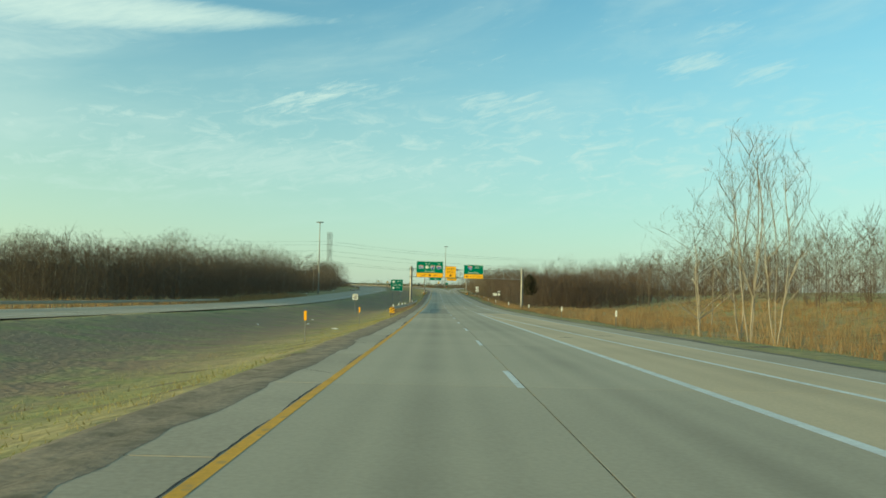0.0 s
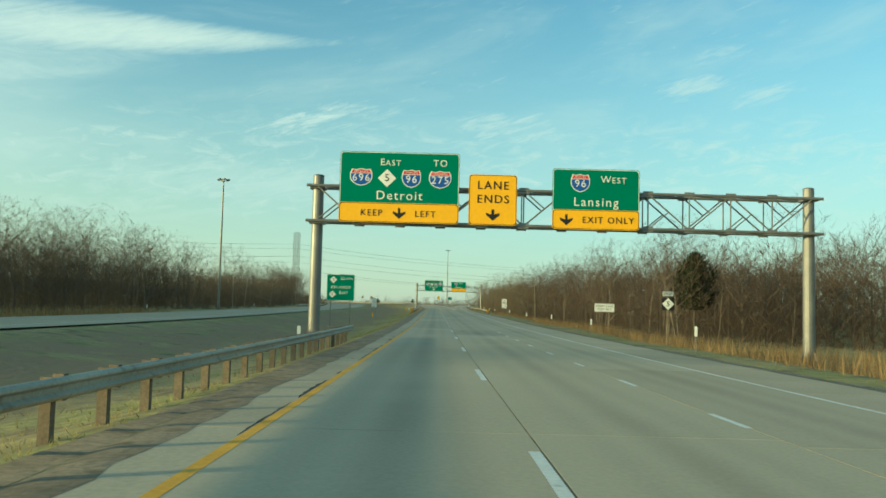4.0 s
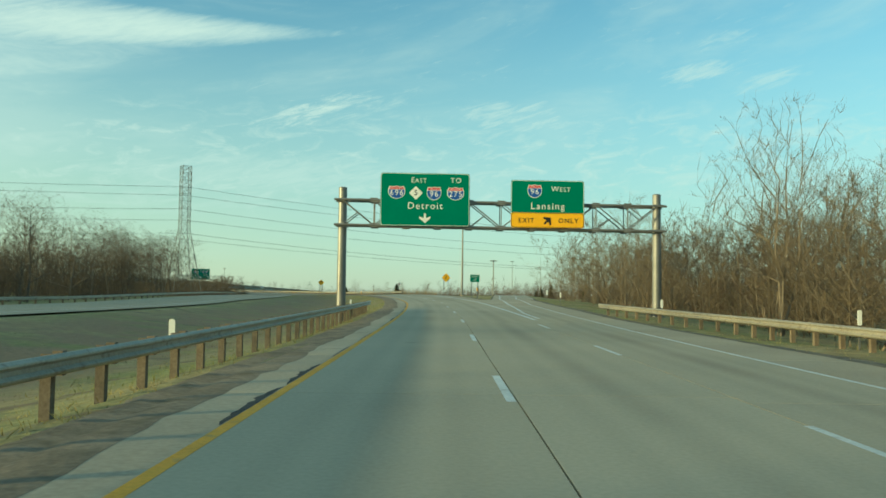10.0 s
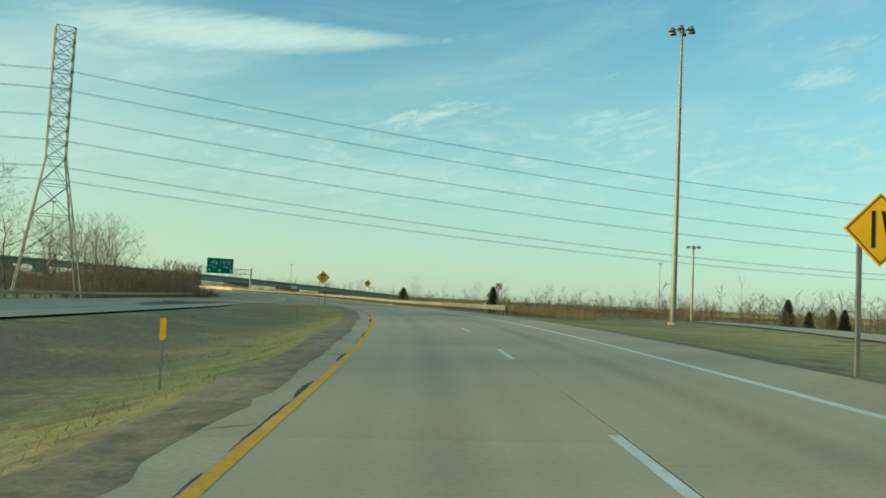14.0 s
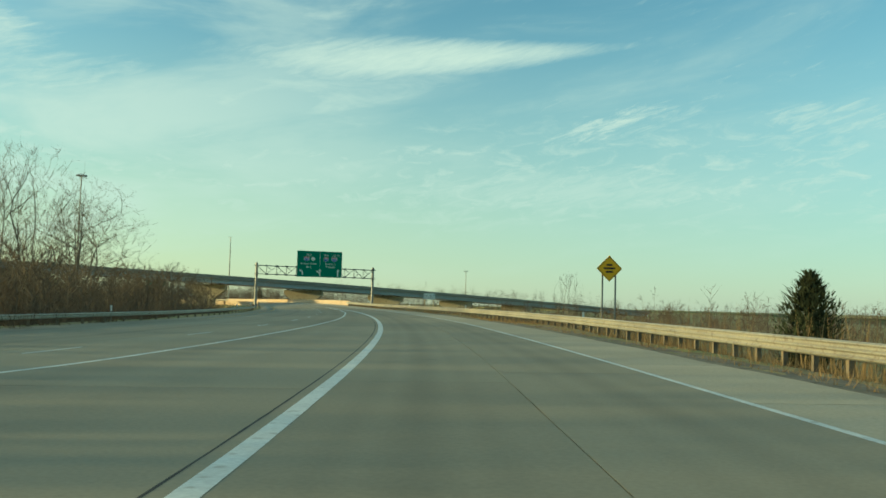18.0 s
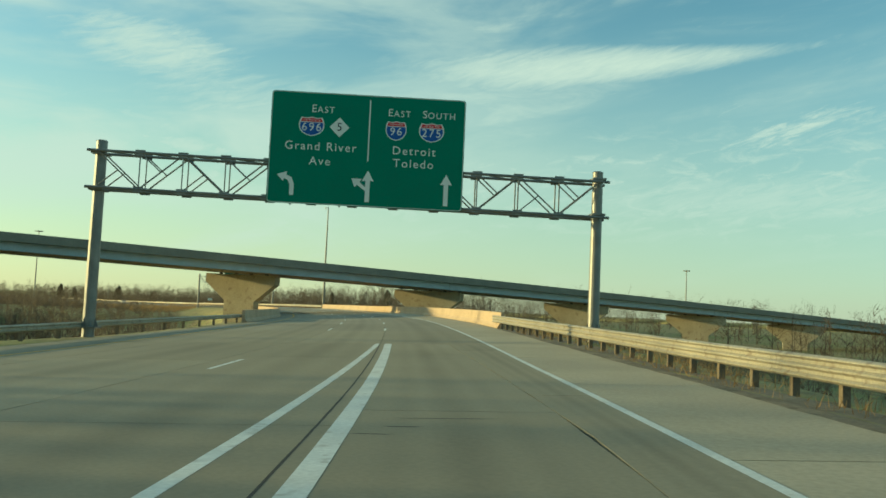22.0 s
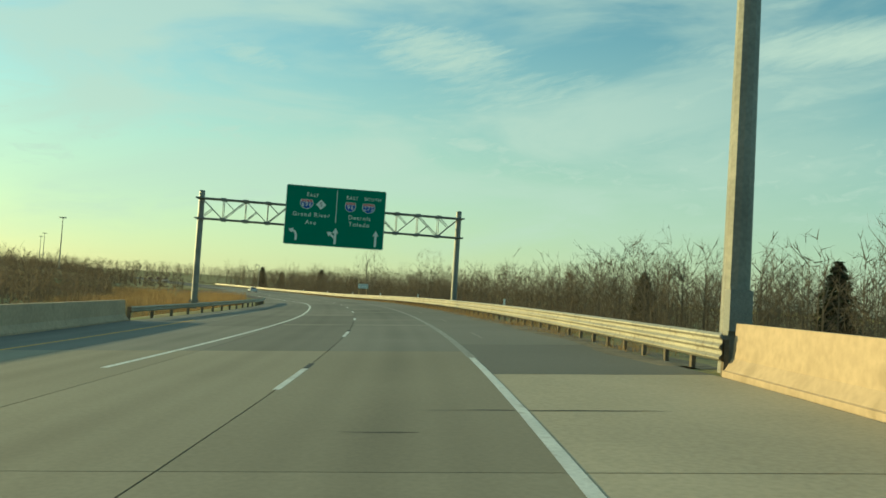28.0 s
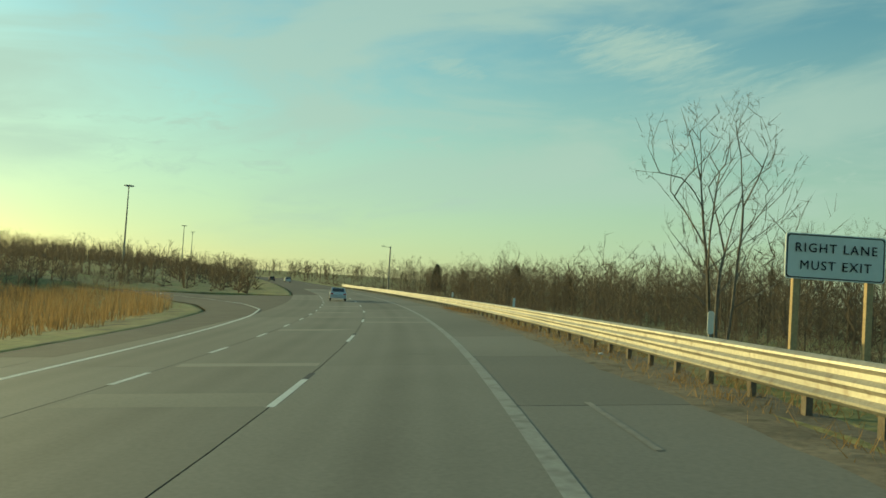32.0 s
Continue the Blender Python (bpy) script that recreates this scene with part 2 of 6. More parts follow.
CONCRETE = shade("concrete_pavement", (0.42, 0.365, 0.255), 0.85, 0.09, 0.12, 14, 0.1, rand=0.07, lanes=True)
TANROAD = shade("pale_concrete", (0.56, 0.445, 0.275), 0.85, 0.10, 0.12, 14, 0.1, rand=0.06, lanes=True)
SHOULDER = shade("shoulder_concrete", (0.45, 0.385, 0.27), 0.9, 0.14, 0.3, 12, 0.15, rand=0.08)
ASPHALT = shade("old_asphalt", (0.11, 0.10, 0.085), 0.9, 0.25, 0.6, 14, 0.3)
TAR = shade("joint_tar", (0.055, 0.05, 0.042), 0.8, 0.2, 2, 20, 0.1)
WALLC = shade("parapet_concrete", (0.51, 0.38, 0.245), 0.85, 0.14, 0.35, 6, 0.12, wear=0.05, wear_col=(0.40, 0.30, 0.19))
PIERC = shade("pier_concrete", (0.46, 0.40, 0.28), 0.85, 0.15, 0.3, 5, 0.1, wear=0.2, wear_col=(0.3, 0.25, 0.18))
# Deck concrete, its colour raised to make the underside look brighter.
DECKC = shade("deck_concrete", (0.55, 0.49, 0.40), 0.85, 0.14, 0.4, 5, 0.1)
# Overpass parapets: the same kind of concrete in a much darker tone than DECKC.
PARAC = shade("dark_parapet_concrete", (0.25, 0.235, 0.19), 0.85, 0.16, 0.4, 5, 0.1)
GIRDER = shade("girder_paint", (0.44, 0.51, 0.56), 0.6, 0.12, 0.5, 8, 0.05)
# Rust-worn brown girder paint, lightened in colour to stand in for light underneath.
GIRDB = shade("brightened_aged_girder", (0.60, 0.53, 0.44), 0.7, 0.15, 0.5, 8, 0.05, wear=0.2, wear_col=(0.40, 0.29, 0.20))
STEEL = shade("galvanised_steel", (0.25, 0.245, 0.225), 0.5, 0.2, 1.2, 25, 0.05, metal=0.5)
RAILM = shade("weathered_rail", (0.43, 0.39, 0.30), 0.5, 0.2, 0.5, 18, 0.05, metal=0.45, wear=0.3, wear_col=(0.26, 0.22, 0.16))
POSTW = shade("post_timber", (0.20, 0.16, 0.11), 0.9, 0.3, 2, 20, 0.3)
# Yellow-tan post timber; its bright colour carries the low sun on the posts.
POSTY = shade("sunlit_timber", (0.52, 0.37, 0.19), 0.85, 0.2, 2, 20, 0.2)
POLEM = shade("pole_steel", (0.25, 0.24, 0.21), 0.55, 0.2, 0.8, 10, 0.05, metal=0.5)
LATTICE = shade("lattice_steel", (0.20, 0.21, 0.20), 0.6, 0.15, 1, 10, 0.0, metal=0.4)
WIREM = shade("cable", (0.05, 0.055, 0.05), 0.6, 0.1, 1, 5, 0.0)
GREEN = shade("sign_green", (0.003, 0.17, 0.095), 0.45, 0.06, 0.8, 6, 0.0, spec=0.4)
YELLOW = shade("sign_yellow", (0.90, 0.46, 0.01), 0.45, 0.05, 0.8, 6, 0.0, spec=0.4)
WHITE = shade("sign_white", (0.78, 0.78, 0.72), 0.5, 0.05, 1, 8, 0.0)
BLACK = shade("sign_black", (0.02, 0.02, 0.02), 0.5, 0.1, 1, 8, 0.0)
BLUE = shade("shield_blue", (0.02, 0.09, 0.36), 0.45, 0.05, 1, 8, 0.0)
RED = shade("shield_red", (0.55, 0.03, 0.04), 0.45, 0.05, 1, 8, 0.0)
PAINTW = shade("road_paint_white", (0.72, 0.72, 0.66), 0.7, 0.14, 1.0, 14, 0.05, wear=0.12, wear_col=(0.5, 0.48, 0.42))
PAINTY = shade("road_paint_yellow", (0.74, 0.39, 0.03), 0.7, 0.15, 1.0, 14, 0.05, wear=0.12, wear_col=(0.5, 0.3, 0.07))
PAINTO = shade("road_paint_old", (0.34, 0.33, 0.285), 0.75, 0.15, 1.0, 14, 0.05, wear=0.6, wear_col=(0.22, 0.21, 0.175))
PAINTG = shade("road_paint_ghost", (0.30, 0.28, 0.23), 0.8, 0.15, 1.0, 14, 0.0, wear=0.8, wear_col=(0.22, 0.205, 0.17))
# A copy of CONCRETE dimmed in its colour for stations 603 to 822.
DIMMEDROAD = shade("dimmed_concrete", (0.285, 0.248, 0.17), 0.85, 0.10, 0.12, 14, 0.1, rand=0.08, lanes=True)
OLDROAD = shade("aged_concrete", (0.185, 0.175, 0.145), 0.85, 0.12, 0.15, 14, 0.12, rand=0.14, lanes=True)
DECKROAD = shade("bridge_deck_concrete", (0.275, 0.242, 0.172), 0.85, 0.10, 0.12, 14, 0.1, rand=0.08, lanes=True)
MEND = shade("joint_mend", (0.27, 0.255, 0.205), 0.85, 0.12, 0.5, 14, 0.1, rand=0.12)
DIRT = shade("gravel_dirt", (0.27, 0.22, 0.15), 0.95, 0.3, 0.8, 9, 0.6, col2=(0.17, 0.14, 0.095), wear=0.3, wear_col=(0.13, 0.11, 0.07))
LITTER = shade("litter_white", (0.65, 0.65, 0.62), 0.7, 0.1, 1, 6, 0.0)
PAINTK = shade("road_paint_black", (0.035, 0.035, 0.035), 0.7, 0.2, 1, 14, 0.0)
GROUND = shade("verge_ground", (0.34, 0.275, 0.13), 0.95, 0.35, 0.14, 2.2, 0.7, col2=(0.235, 0.235, 0.08), dist=0.15, wear=0.4, wear_col=(0.16, 0.12, 0.07), soil=(0.27, 0.19, 0.11))
GRASSG = shade("grass_blades", (0.28, 0.285, 0.085), 0.9, 0.3, 0.35, 3, 0.0, col2=(0.38, 0.30, 0.13), island=0.35, thin=0.45)
WEEDB = shade("dead_weeds", (0.22, 0.16, 0.09), 0.95, 0.3, 0.3, 3, 0.0, col2=(0.15, 0.105, 0.06), island=0.4, thin=0.3)
REEDM = shade("dry_reeds", (0.37, 0.25, 0.115), 0.9, 0.25, 0.2, 2, 0.0, col2=(0.27, 0.175, 0.08), island=0.35, thin=0.45)
BARKD = shade("bark_grey", (0.17, 0.14, 0.105), 0.9, 0.3, 0.8, 8, 0.3, rand=0.25)
BARKL = shade("bark_pale", (0.32, 0.28, 0.215), 0.9, 0.25, 0.8, 8, 0.2, rand=0.2)
BARKM = shade("bark_tan", (0.21, 0.17, 0.12), 0.9, 0.25, 0.8, 8, 0.2, rand=0.2)
TWIGR = shade("twigs_russet", (0.18, 0.13, 0.09), 0.95, 0.2, 0.1, 2, 0.0, rand=0.12, island=0.16, thin=0.5)
TWIGG = shade("twigs_grey", (0.155, 0.125, 0.09), 0.95, 0.2, 0.1, 2, 0.0, rand=0.12, island=0.16, thin=0.5)
TWIGW = shade("twigs_straw", (0.235, 0.185, 0.12), 0.95, 0.2, 0.1, 2, 0.0, rand=0.1, island=0.15, thin=0.5)
NEEDLE = shade("needles", (0.06, 0.07, 0.035), 0.9, 0.3, 0.5, 4, 0.0, rand=0.2, island=0.35, thin=0.5)
ORANGE = shade("delineator_amber", (0.9, 0.42, 0.01), 0.5, 0.1, 1, 6, 0.0)
CARW = shade("car_paint", (0.6, 0.6, 0.58), 0.3, 0.05, 1, 6, 0.0)
CARD = shade("car_paint_dark", (0.05, 0.05, 0.055), 0.3, 0.05, 1, 6, 0.0)
GLASSD = shade("car_glass", (0.02, 0.025, 0.03), 0.1, 0.05, 1, 6, 0.0, spec=0.6)
RUBBER = shade("rubber", (0.02, 0.02, 0.02), 0.8, 0.1, 1, 6, 0.0)
LAMPR = shade("tail_lamp", (0.35, 0.02, 0.02), 0.3, 0.05, 1, 6, 0.0)
PATCH = shade("old_patch", (0.33, 0.295, 0.215), 0.85, 0.14, 0.4, 10, 0.1)


# ---- mesh helpers ----
class Shape:
    """Vertices and faces that grow piece by piece."""

    def __init__(self):
        self.v, self.f = [], []

    def add(self, verts, faces):
        k = len(self.v)
        self.v += [tuple(p) for p in verts]
        self.f += [tuple(i + k for i in f) for f in faces]
        return self

    def box(self, c, size, m=None):
        x, y, z = (s / 2 for s in size)
        vs = [Vector((sx * x, sy * y, sz * z)) for sx in (-1, 1) for sy in (-1, 1) for sz in (-1, 1)]
        vs = [(m @ p if m else p) + Vector(c) for p in vs]
        return self.add(vs, [(0, 1, 3, 2), (4, 6, 7, 5), (0, 4, 5, 1), (2, 3, 7, 6), (0, 2, 6, 4), (1, 5, 7, 3)])

    def tube(self, p, q, r, r2=None, n=8, caps=True):
        p, q = Vector(p), Vector(q)
        r2 = r if r2 is None else r2
        ax = (q - p).normalized()
        side = ax.orthogonal().normalized()
        up = ax.cross(side)
        ring = [side * math.cos(t) + up * math.sin(t) for t in (2 * math.pi * i / n for i in range(n))]
        vs = [p + o * r for o in ring] + [q + o * r2 for o in ring]
        fs = [(i, (i + 1) % n, n + (i + 1) % n, n + i) for i in range(n)]
        if caps:
            fs += [tuple(range(n))[::-1], tuple(range(n, 2 * n))]
        return self.add(vs, fs)

    def sweep(self, rings, closed=True, caps=True):
        n, k = len(rings[0]), len(self.v)
        vs, fs = [p for r in rings for p in r], []
        last = n if closed else n - 1
        for j in range(len(rings) - 1):
            for i in range(last):
                fs.append((j * n + i, j * n + (i + 1) % n, (j + 1) * n + (i + 1) % n, (j + 1) * n + i))
        if caps and closed:
            fs += [tuple(range(n))[::-1], tuple(range((len(rings) - 1) * n, len(rings) * n))]
        return self.add(vs, fs)

    def plate(self, outline, y0, y1):
        """A flat outline in x and z, given depth along y."""
        n = len(outline)
        vs = [(x, y0, z) for x, z in outline] + [(x, y1, z) for x, z in outline]
        fs = [tuple(range(n)), tuple(range(n, 2 * n))[::-1]] + [(i, n + i, n + (i + 1) % n, (i + 1) % n) for i in range(n)]
        return self.add(vs, fs)

    def mesh(self, name, material, smooth=False):
        me = bpy.data.meshes.new(name)
        me.from_pydata(self.v, [], self.f)
        me.materials.append(material)
        if smooth:
            me.polygons.foreach_set("use_smooth", [True] * len(me.polygons))
        me.update()
        return me


def part(name, shape, material, parent=None, label="", smooth=False, kind=""):
    ob = new(name, shape if isinstance(shape, bpy.types.Mesh) else shape.mesh(name, material, smooth))
    ob.parent = parent
    return tagged(ob, label, kind=kind)


def thing(name, label, category, at, turn=0.0, group="", kind=""):
    ob = new(name)
    ob.matrix_world = Matrix.Translation(at) @ Matrix.Rotation(turn, 4, "Z")
    return tagged(ob, label, category, group, kind)


def lerp(table, s):
    """The table's value at s, straight between its entries."""
    if s <= table[0][0]:
        return table[0][1]
    for (a, u), (b, v) in zip(table, table[1:]):
        if s <= b:
            return u + (v - u) * (s - a) / (b - a)
    return table[-1][1]


# ---- the road's line: station s along it, d to its right ----
HEADING = [(-400, 0.18), (0, 0.18), (100, 0.26), (200, 0.13), (300, 0.52), (350, 0.66), (400, 1.55), (450, 4.73), (500, 8.06), (550, 12.64), (600, 17.93),
           (650, 22.37), (700, 26.56), (750, 30.28), (800, 34.34), (850, 37.83), (900, 43.39), (950, 48.05), (1000, 53.38), (1050, 59.22), (1100, 63.07),
           (1128, 65.97), (1200, 72.5), (1280, 78.0), (1350, 80.0), (2600, 80.0)]
LEVEL = [(-400, 8.0), (0, 2.23), (100, 0.21), (150, -0.55), (200, -0.9), (250, -0.96), (300, -0.82), (350, -0.75), (400, -0.52), (450, -0.08), (500, 0.30), (550, 0.42), (600, 0.2),
         (650, 0.02), (700, 0.08), (750, 0.14), (800, 0.2), (850, 0.47), (900, 0.44), (950, 0.21), (1000, 0.0), (1050, -0.34), (1100, -0.98), (1128, -1.45),
         (1200, -2.3), (1300, -2.9), (1500, -2.9), (1800, 0.5), (2600, 0.5)]
BANK = [(-400, 0), (390, 0), (450, 1.6), (500, 1.6), (560, 1.3), (650, 0.6), (700, 1.0), (750, 1.4), (800, 1.8), (850, 2.6), (900, 3.2), (1000, 3.2), (1050, 3.3),
        (1100, 3.8), (1128, 4.0), (1300, 2.0), (1500, 0), (2600, 0)]


def glide(table, x):
    """A smooth curve through the table's points."""
    k, v = (np.array([t[i] for t in table], float) for i in (0, 1))
    m = np.gradient(v, k)
    i = np.clip(np.searchsorted(k, x) - 1, 0, len(k) - 2)
    w = k[i + 1] - k[i]
    u = (x - k[i]) / w
    return (2 * u**3 - 3 * u**2 + 1) * v[i] + (u**3 - 2 * u**2 + u) * w * m[i] + (3 * u**2 - 2 * u**3) * v[i + 1] + (u**3 - u**2) * w * m[i + 1]


ST = np.arange(-400, 2600.5, 1.0)
HD = np.radians(glide(HEADING, ST))
RX = np.concatenate([[0], np.cumsum(-np.sin(HD[:-1]))])
RY = np.concatenate([[0], np.cumsum(np.cos(HD[:-1]))])
RX, RY = RX - RX[400], RY - RY[400]
RZ = glide(LEVEL, ST)
BK = np.tan(np.radians(np.interp(ST, [b[0] for b in BANK], [b[1] for b in BANK])))


LINE = [tuple(float(q) for q in row) for row in zip(HD, RX, RY, RZ, BK)]


def along(s):
    """Heading, place, level and bank of the road's line at station s."""
    u = min(max(s + 400.0, 0.0), len(LINE) - 1.001)
    i = int(u)
    f = u - i
    return [p + (q - p) * f for p, q in zip(LINE[i], LINE[i + 1])]


def head(s):
    return along(s)[0]


def road(s, d, h=0.0):
    """The place at station s, d to the right and h above the banked road."""
    t, x, y, z, k = along(s)
    return Vector((x + d * math.cos(t), y + d * math.sin(t), z + max(-20.0, min(12.0, d)) * k + h))


def station(x, y):
    """The station and the distance to the right of a place in the plan."""
    i = int(np.argmin((RX - x) ** 2 + (RY - y) ** 2))
    t = HD[i]
    return float(ST[i]), float((x - RX[i]) * math.cos(t) + (y - RY[i]) * math.sin(t))


# lateral places of lines and edges
L_YELLOW = [(-400, -2.1), (46, -2.14), (105, -2.45), (190, -2.57), (240, -2.6), (300, -2.75), (347, -2.66), (380, -2.4), (400, -2.17), (432, -1.75), (446, -1.55), (475, -1.6), (505, -1.95), (577, -2.36), (600, -2.5), (622, -2.2)]
L_LANE = [(-400, 1.75), (46, 1.73), (61, 1.66), (105, 1.48), (187, 1.18), (240, 1.03), (300, 0.94), (346, 1.06), (375, 1.32), (400, 1.67), (412, 1.78), (430, 2.0), (447, 2.32), (475, 2.32), (540, 2.4)]
L_LANE2 = [(-400, 5.2), (46, 5.2), (110, 5.1), (192, 4.73), (245, 4.52), (300, 4.57), (346, 4.63), (362, 4.75), (400, 5.3)]
L_RIGHT = [(-400, 10.6), (54, 10.05), (80, 9.9), (112, 8.85), (146, 8.5), (195, 8.15), (245, 7.8), (300, 7.95), (350, 7.92), (373, 8.2), (404, 8.88), (413, 9.15), (433, 10.2), (460, 13.2), (490, 19.0), (540, 31.0), (600, 47.0)]
L_GORE = [(400, 5.75), (425, 5.98), (446, 6.35), (461, 6.5), (486, 6.75), (500, 6.7), (575, 6.0), (590, 6.1), (640, 5.9), (680, 5.4), (700, 5.3), (750, 4.25), (776, 3.6), (787, 3.35), (800, 3.08), (856, 2.5), (864, 2.33), (870, 2.2),
          (927, 2.05), (937, 1.95), (957, 1.8), (1033, 1.28), (1050, 1.3), (1086, 1.24), (1140, 1.36), (1300, 1.36), (1500, 1.36)]
L_RAMP = [(402, 6.25), (410, 6.4), (435, 8.3), (460, 11.0), (490, 16.3), (540, 27.0), (600, 42.0)]
L_LEFTW = [(560, -19.0), (606, -16.2), (622, -14.2), (644, -11.2), (657, -8.9), (670, -7.8), (690, -6.3), (710, -5.0), (720, -4.6), (730, -4.2), (744, -3.65), (755, -3.2), (788, -2.36), (812, -1.85)]
L_LEFTY = [(-400, -36.5), (500, -36.5), (543, -34.5), (629, -26), (644, -23), (712, -16.8), (781, -13.8), (850, -11.5), (960, -11.5), (1033, -11.0)]
"""The far roadway's two sides."""
FAR_R = [(-400, -26), (100, -26.5), (480, -25), (520, -22), (606, -15.6), (622, -12.0), (640, -8)]
FAR_L = [(-400, -40), (500, -40), (543, -38), (629, -30), (644, -26.5), (712, -20.5), (781, -17.5), (850, -16.2)]
MID = [(800, -1.75), (859, -1.77), (937, -2.1), (955, -2.25), (1033, -2.4), (1090, -2.36), (1140, -2.16), (1300, -2.4)]
MID_L = [(800, -5.4), (811, -5.35), (870, -5.25), (940, -5.5), (1000, -5.8), (1050, -5.9), (1140, -5.6), (1300, -6.0)]
LEFT_SOLID = [(1005, -6.6), (1033, -5.9), (1041, -5.8), (1074, -5.9), (1088, -6.1), (1102, -6.6), (1120, -7.4), (1135, -7.8), (1150, -8.3), (1165, -8.7), (1180, -9.2), (1193, -10.2), (1208, -13.2), (1225, -19), (1245, -31)]
"""Edges of the paved ground."""
PAVE_L = [(-400, -3.5), (60, -3.5), (330, -4.15), (420, -3.2), (480, -2.7), (577, -3.8), (605, -4.1), (620, -5.6), (640, -8)]
PAVE_R = [(-400, 12.4), (54, 12.0), (120, 11.2), (335, 10.6), (404, 10.9), (433, 12.2), (460, 14.6)]
PAVE_R2 = [(455, 8.0), (475, 9.2), (493, 9.6), (590, 9.4), (640, 9.2), (690, 8.8), (760, 7.3), (800, 6.4), (836, 5.9), (870, 5.8), (927, 6.0), (1003, 6.2), (1035, 5.0), (1140, 4.5), (1300, 4.5), (1500, 4.5)]
PAVE_L2 = [(640, -26), (712, -20), (781, -17), (850, -13.6), (1032, -14.2), (1049, -12.6), (1078, -11.2), (1120, -11.5), (1150, -11.6), (1170, -12.2), (1190, -13.6), (1206, -17.2), (1225, -24.5), (1245, -37)]

# ---- ground ----
DROP_R = [(-400, 1.2), (60, 1.1), (330, 0.9), (430, 0.5), (470, 0.45), (560, 0.6), (640, 2.6), (820, 3.6), (850, 6.0), (985, 6.0), (1015, 3.0), (1060, 2.0), (1300, 2.0), (1500, 1.0)]
DROP_L = [(-400, 1.2), (590, 0.9), (640, 1.0), (700, 1.0), (800, 1.3), (840, 4.0), (870, 6.0), (1020, 6.0), (1050, 2.5), (1100, 1.0), (1300, 0.8)]
HUMP_R = [(-400, 4.0), (60, 6.2), (200, 5.5), (300, 2.5), (420, 0.5), (900, 0.0), (2600, 0.0)]
HILL_L = [(-400, 1.0), (600, 0.5), (1000, 0.0), (1150, 0.9), (1400, 3.4), (2600, 4.0)]


def edge_l(s):
    return lerp(PAVE_L, s) if s < 609 else lerp(PAVE_L2, s) if s < 1247 else -9.5


def edge_r(s):
    return lerp(PAVE_R, s) if s < 458 else lerp(PAVE_R2, s)


def soft_step(x, a, b):
    u = max(0.0, min(1.0, (x - a) / (b - a)))
    return u * u * (3 - 2 * u)


def ground_off(s, d):
    """How far the ground lies below or above the road's plane."""
    pl, pr = edge_l(s), edge_r(s)
    n = noise.noise(Vector((s * 0.05, d * 0.05, 3))) * 0.25 + noise.noise(Vector((s * 0.3, d * 0.3, 9))) * 0.06
    if pl <= d <= pr:
        return -0.3
    if d < pl:
        x = pl - d
        if s < 609:
            fr, fl = lerp(FAR_R, s), lerp(FAR_L, s)
            if fl - 0.6 < d < fr + 0.6:
                return -0.16 if s < 590 else -0.06
            if d >= fr:
                w = max(pl - fr, 1.5)
                return -0.02 - 0.05 * soft_step(609 - s, 4, 40) - 1.1 * lerp(DROP_L, s) * math.sin(math.pi * min(1, max(0.0, x - 1.0) / (w - 1.0)) ** 0.7) ** 1.3 * min(1, w / 12) * soft_step(609 - s, 4, 90) + n * min(1, x / 3)
            x = fl - d
            return -0.1 - 0.5 * soft_step(x, 0, 5) + lerp(HILL_L, s) * soft_step(x, 12, 60) + n
        return -0.07 - lerp(DROP_L, s) * soft_step(x, 1.6, 13) + lerp(HILL_L, s) * (soft_step(x, 30, 110) if s < 1247 else soft_step(x, 4, 45)) + n * min(1, x / 3)
    x = d - pr
    if 458 <= s < 600:
        rl, rr = lerp(L_RAMP, s) - 1.2, lerp(L_RIGHT, s) + 2.6
        if d < rl:
            return -0.06 - 0.3 * math.sin(math.pi * min(1, x / max(rl - pr, 0.5))) * min(1, (rl - pr) / 8) + min(0, n)
        if d < rr:
            return -0.12
        x = d - rr
        return -0.06 - 0.8 * soft_step(x, 0.5, 9) + n * min(1, x / 3)
    return -0.07 - lerp(DROP_R, s) * soft_step(x, 1.9, 11) + lerp(HUMP_R, s) * soft_step(x, 28, 75) + n * min(1, x / 3)


def bare_soil(s, d):
    """How far the turf has given way to soil and dead weeds: most of all in the median's ditch."""
    if s > 606:
        return 0.0
    pl, fr = edge_l(s), lerp(FAR_R, s)
    u = (pl - d) / max(pl - fr, 1.0)
    return soft_step(u, 0.2, 0.4) * (1 - soft_step(u, 0.75, 0.97))


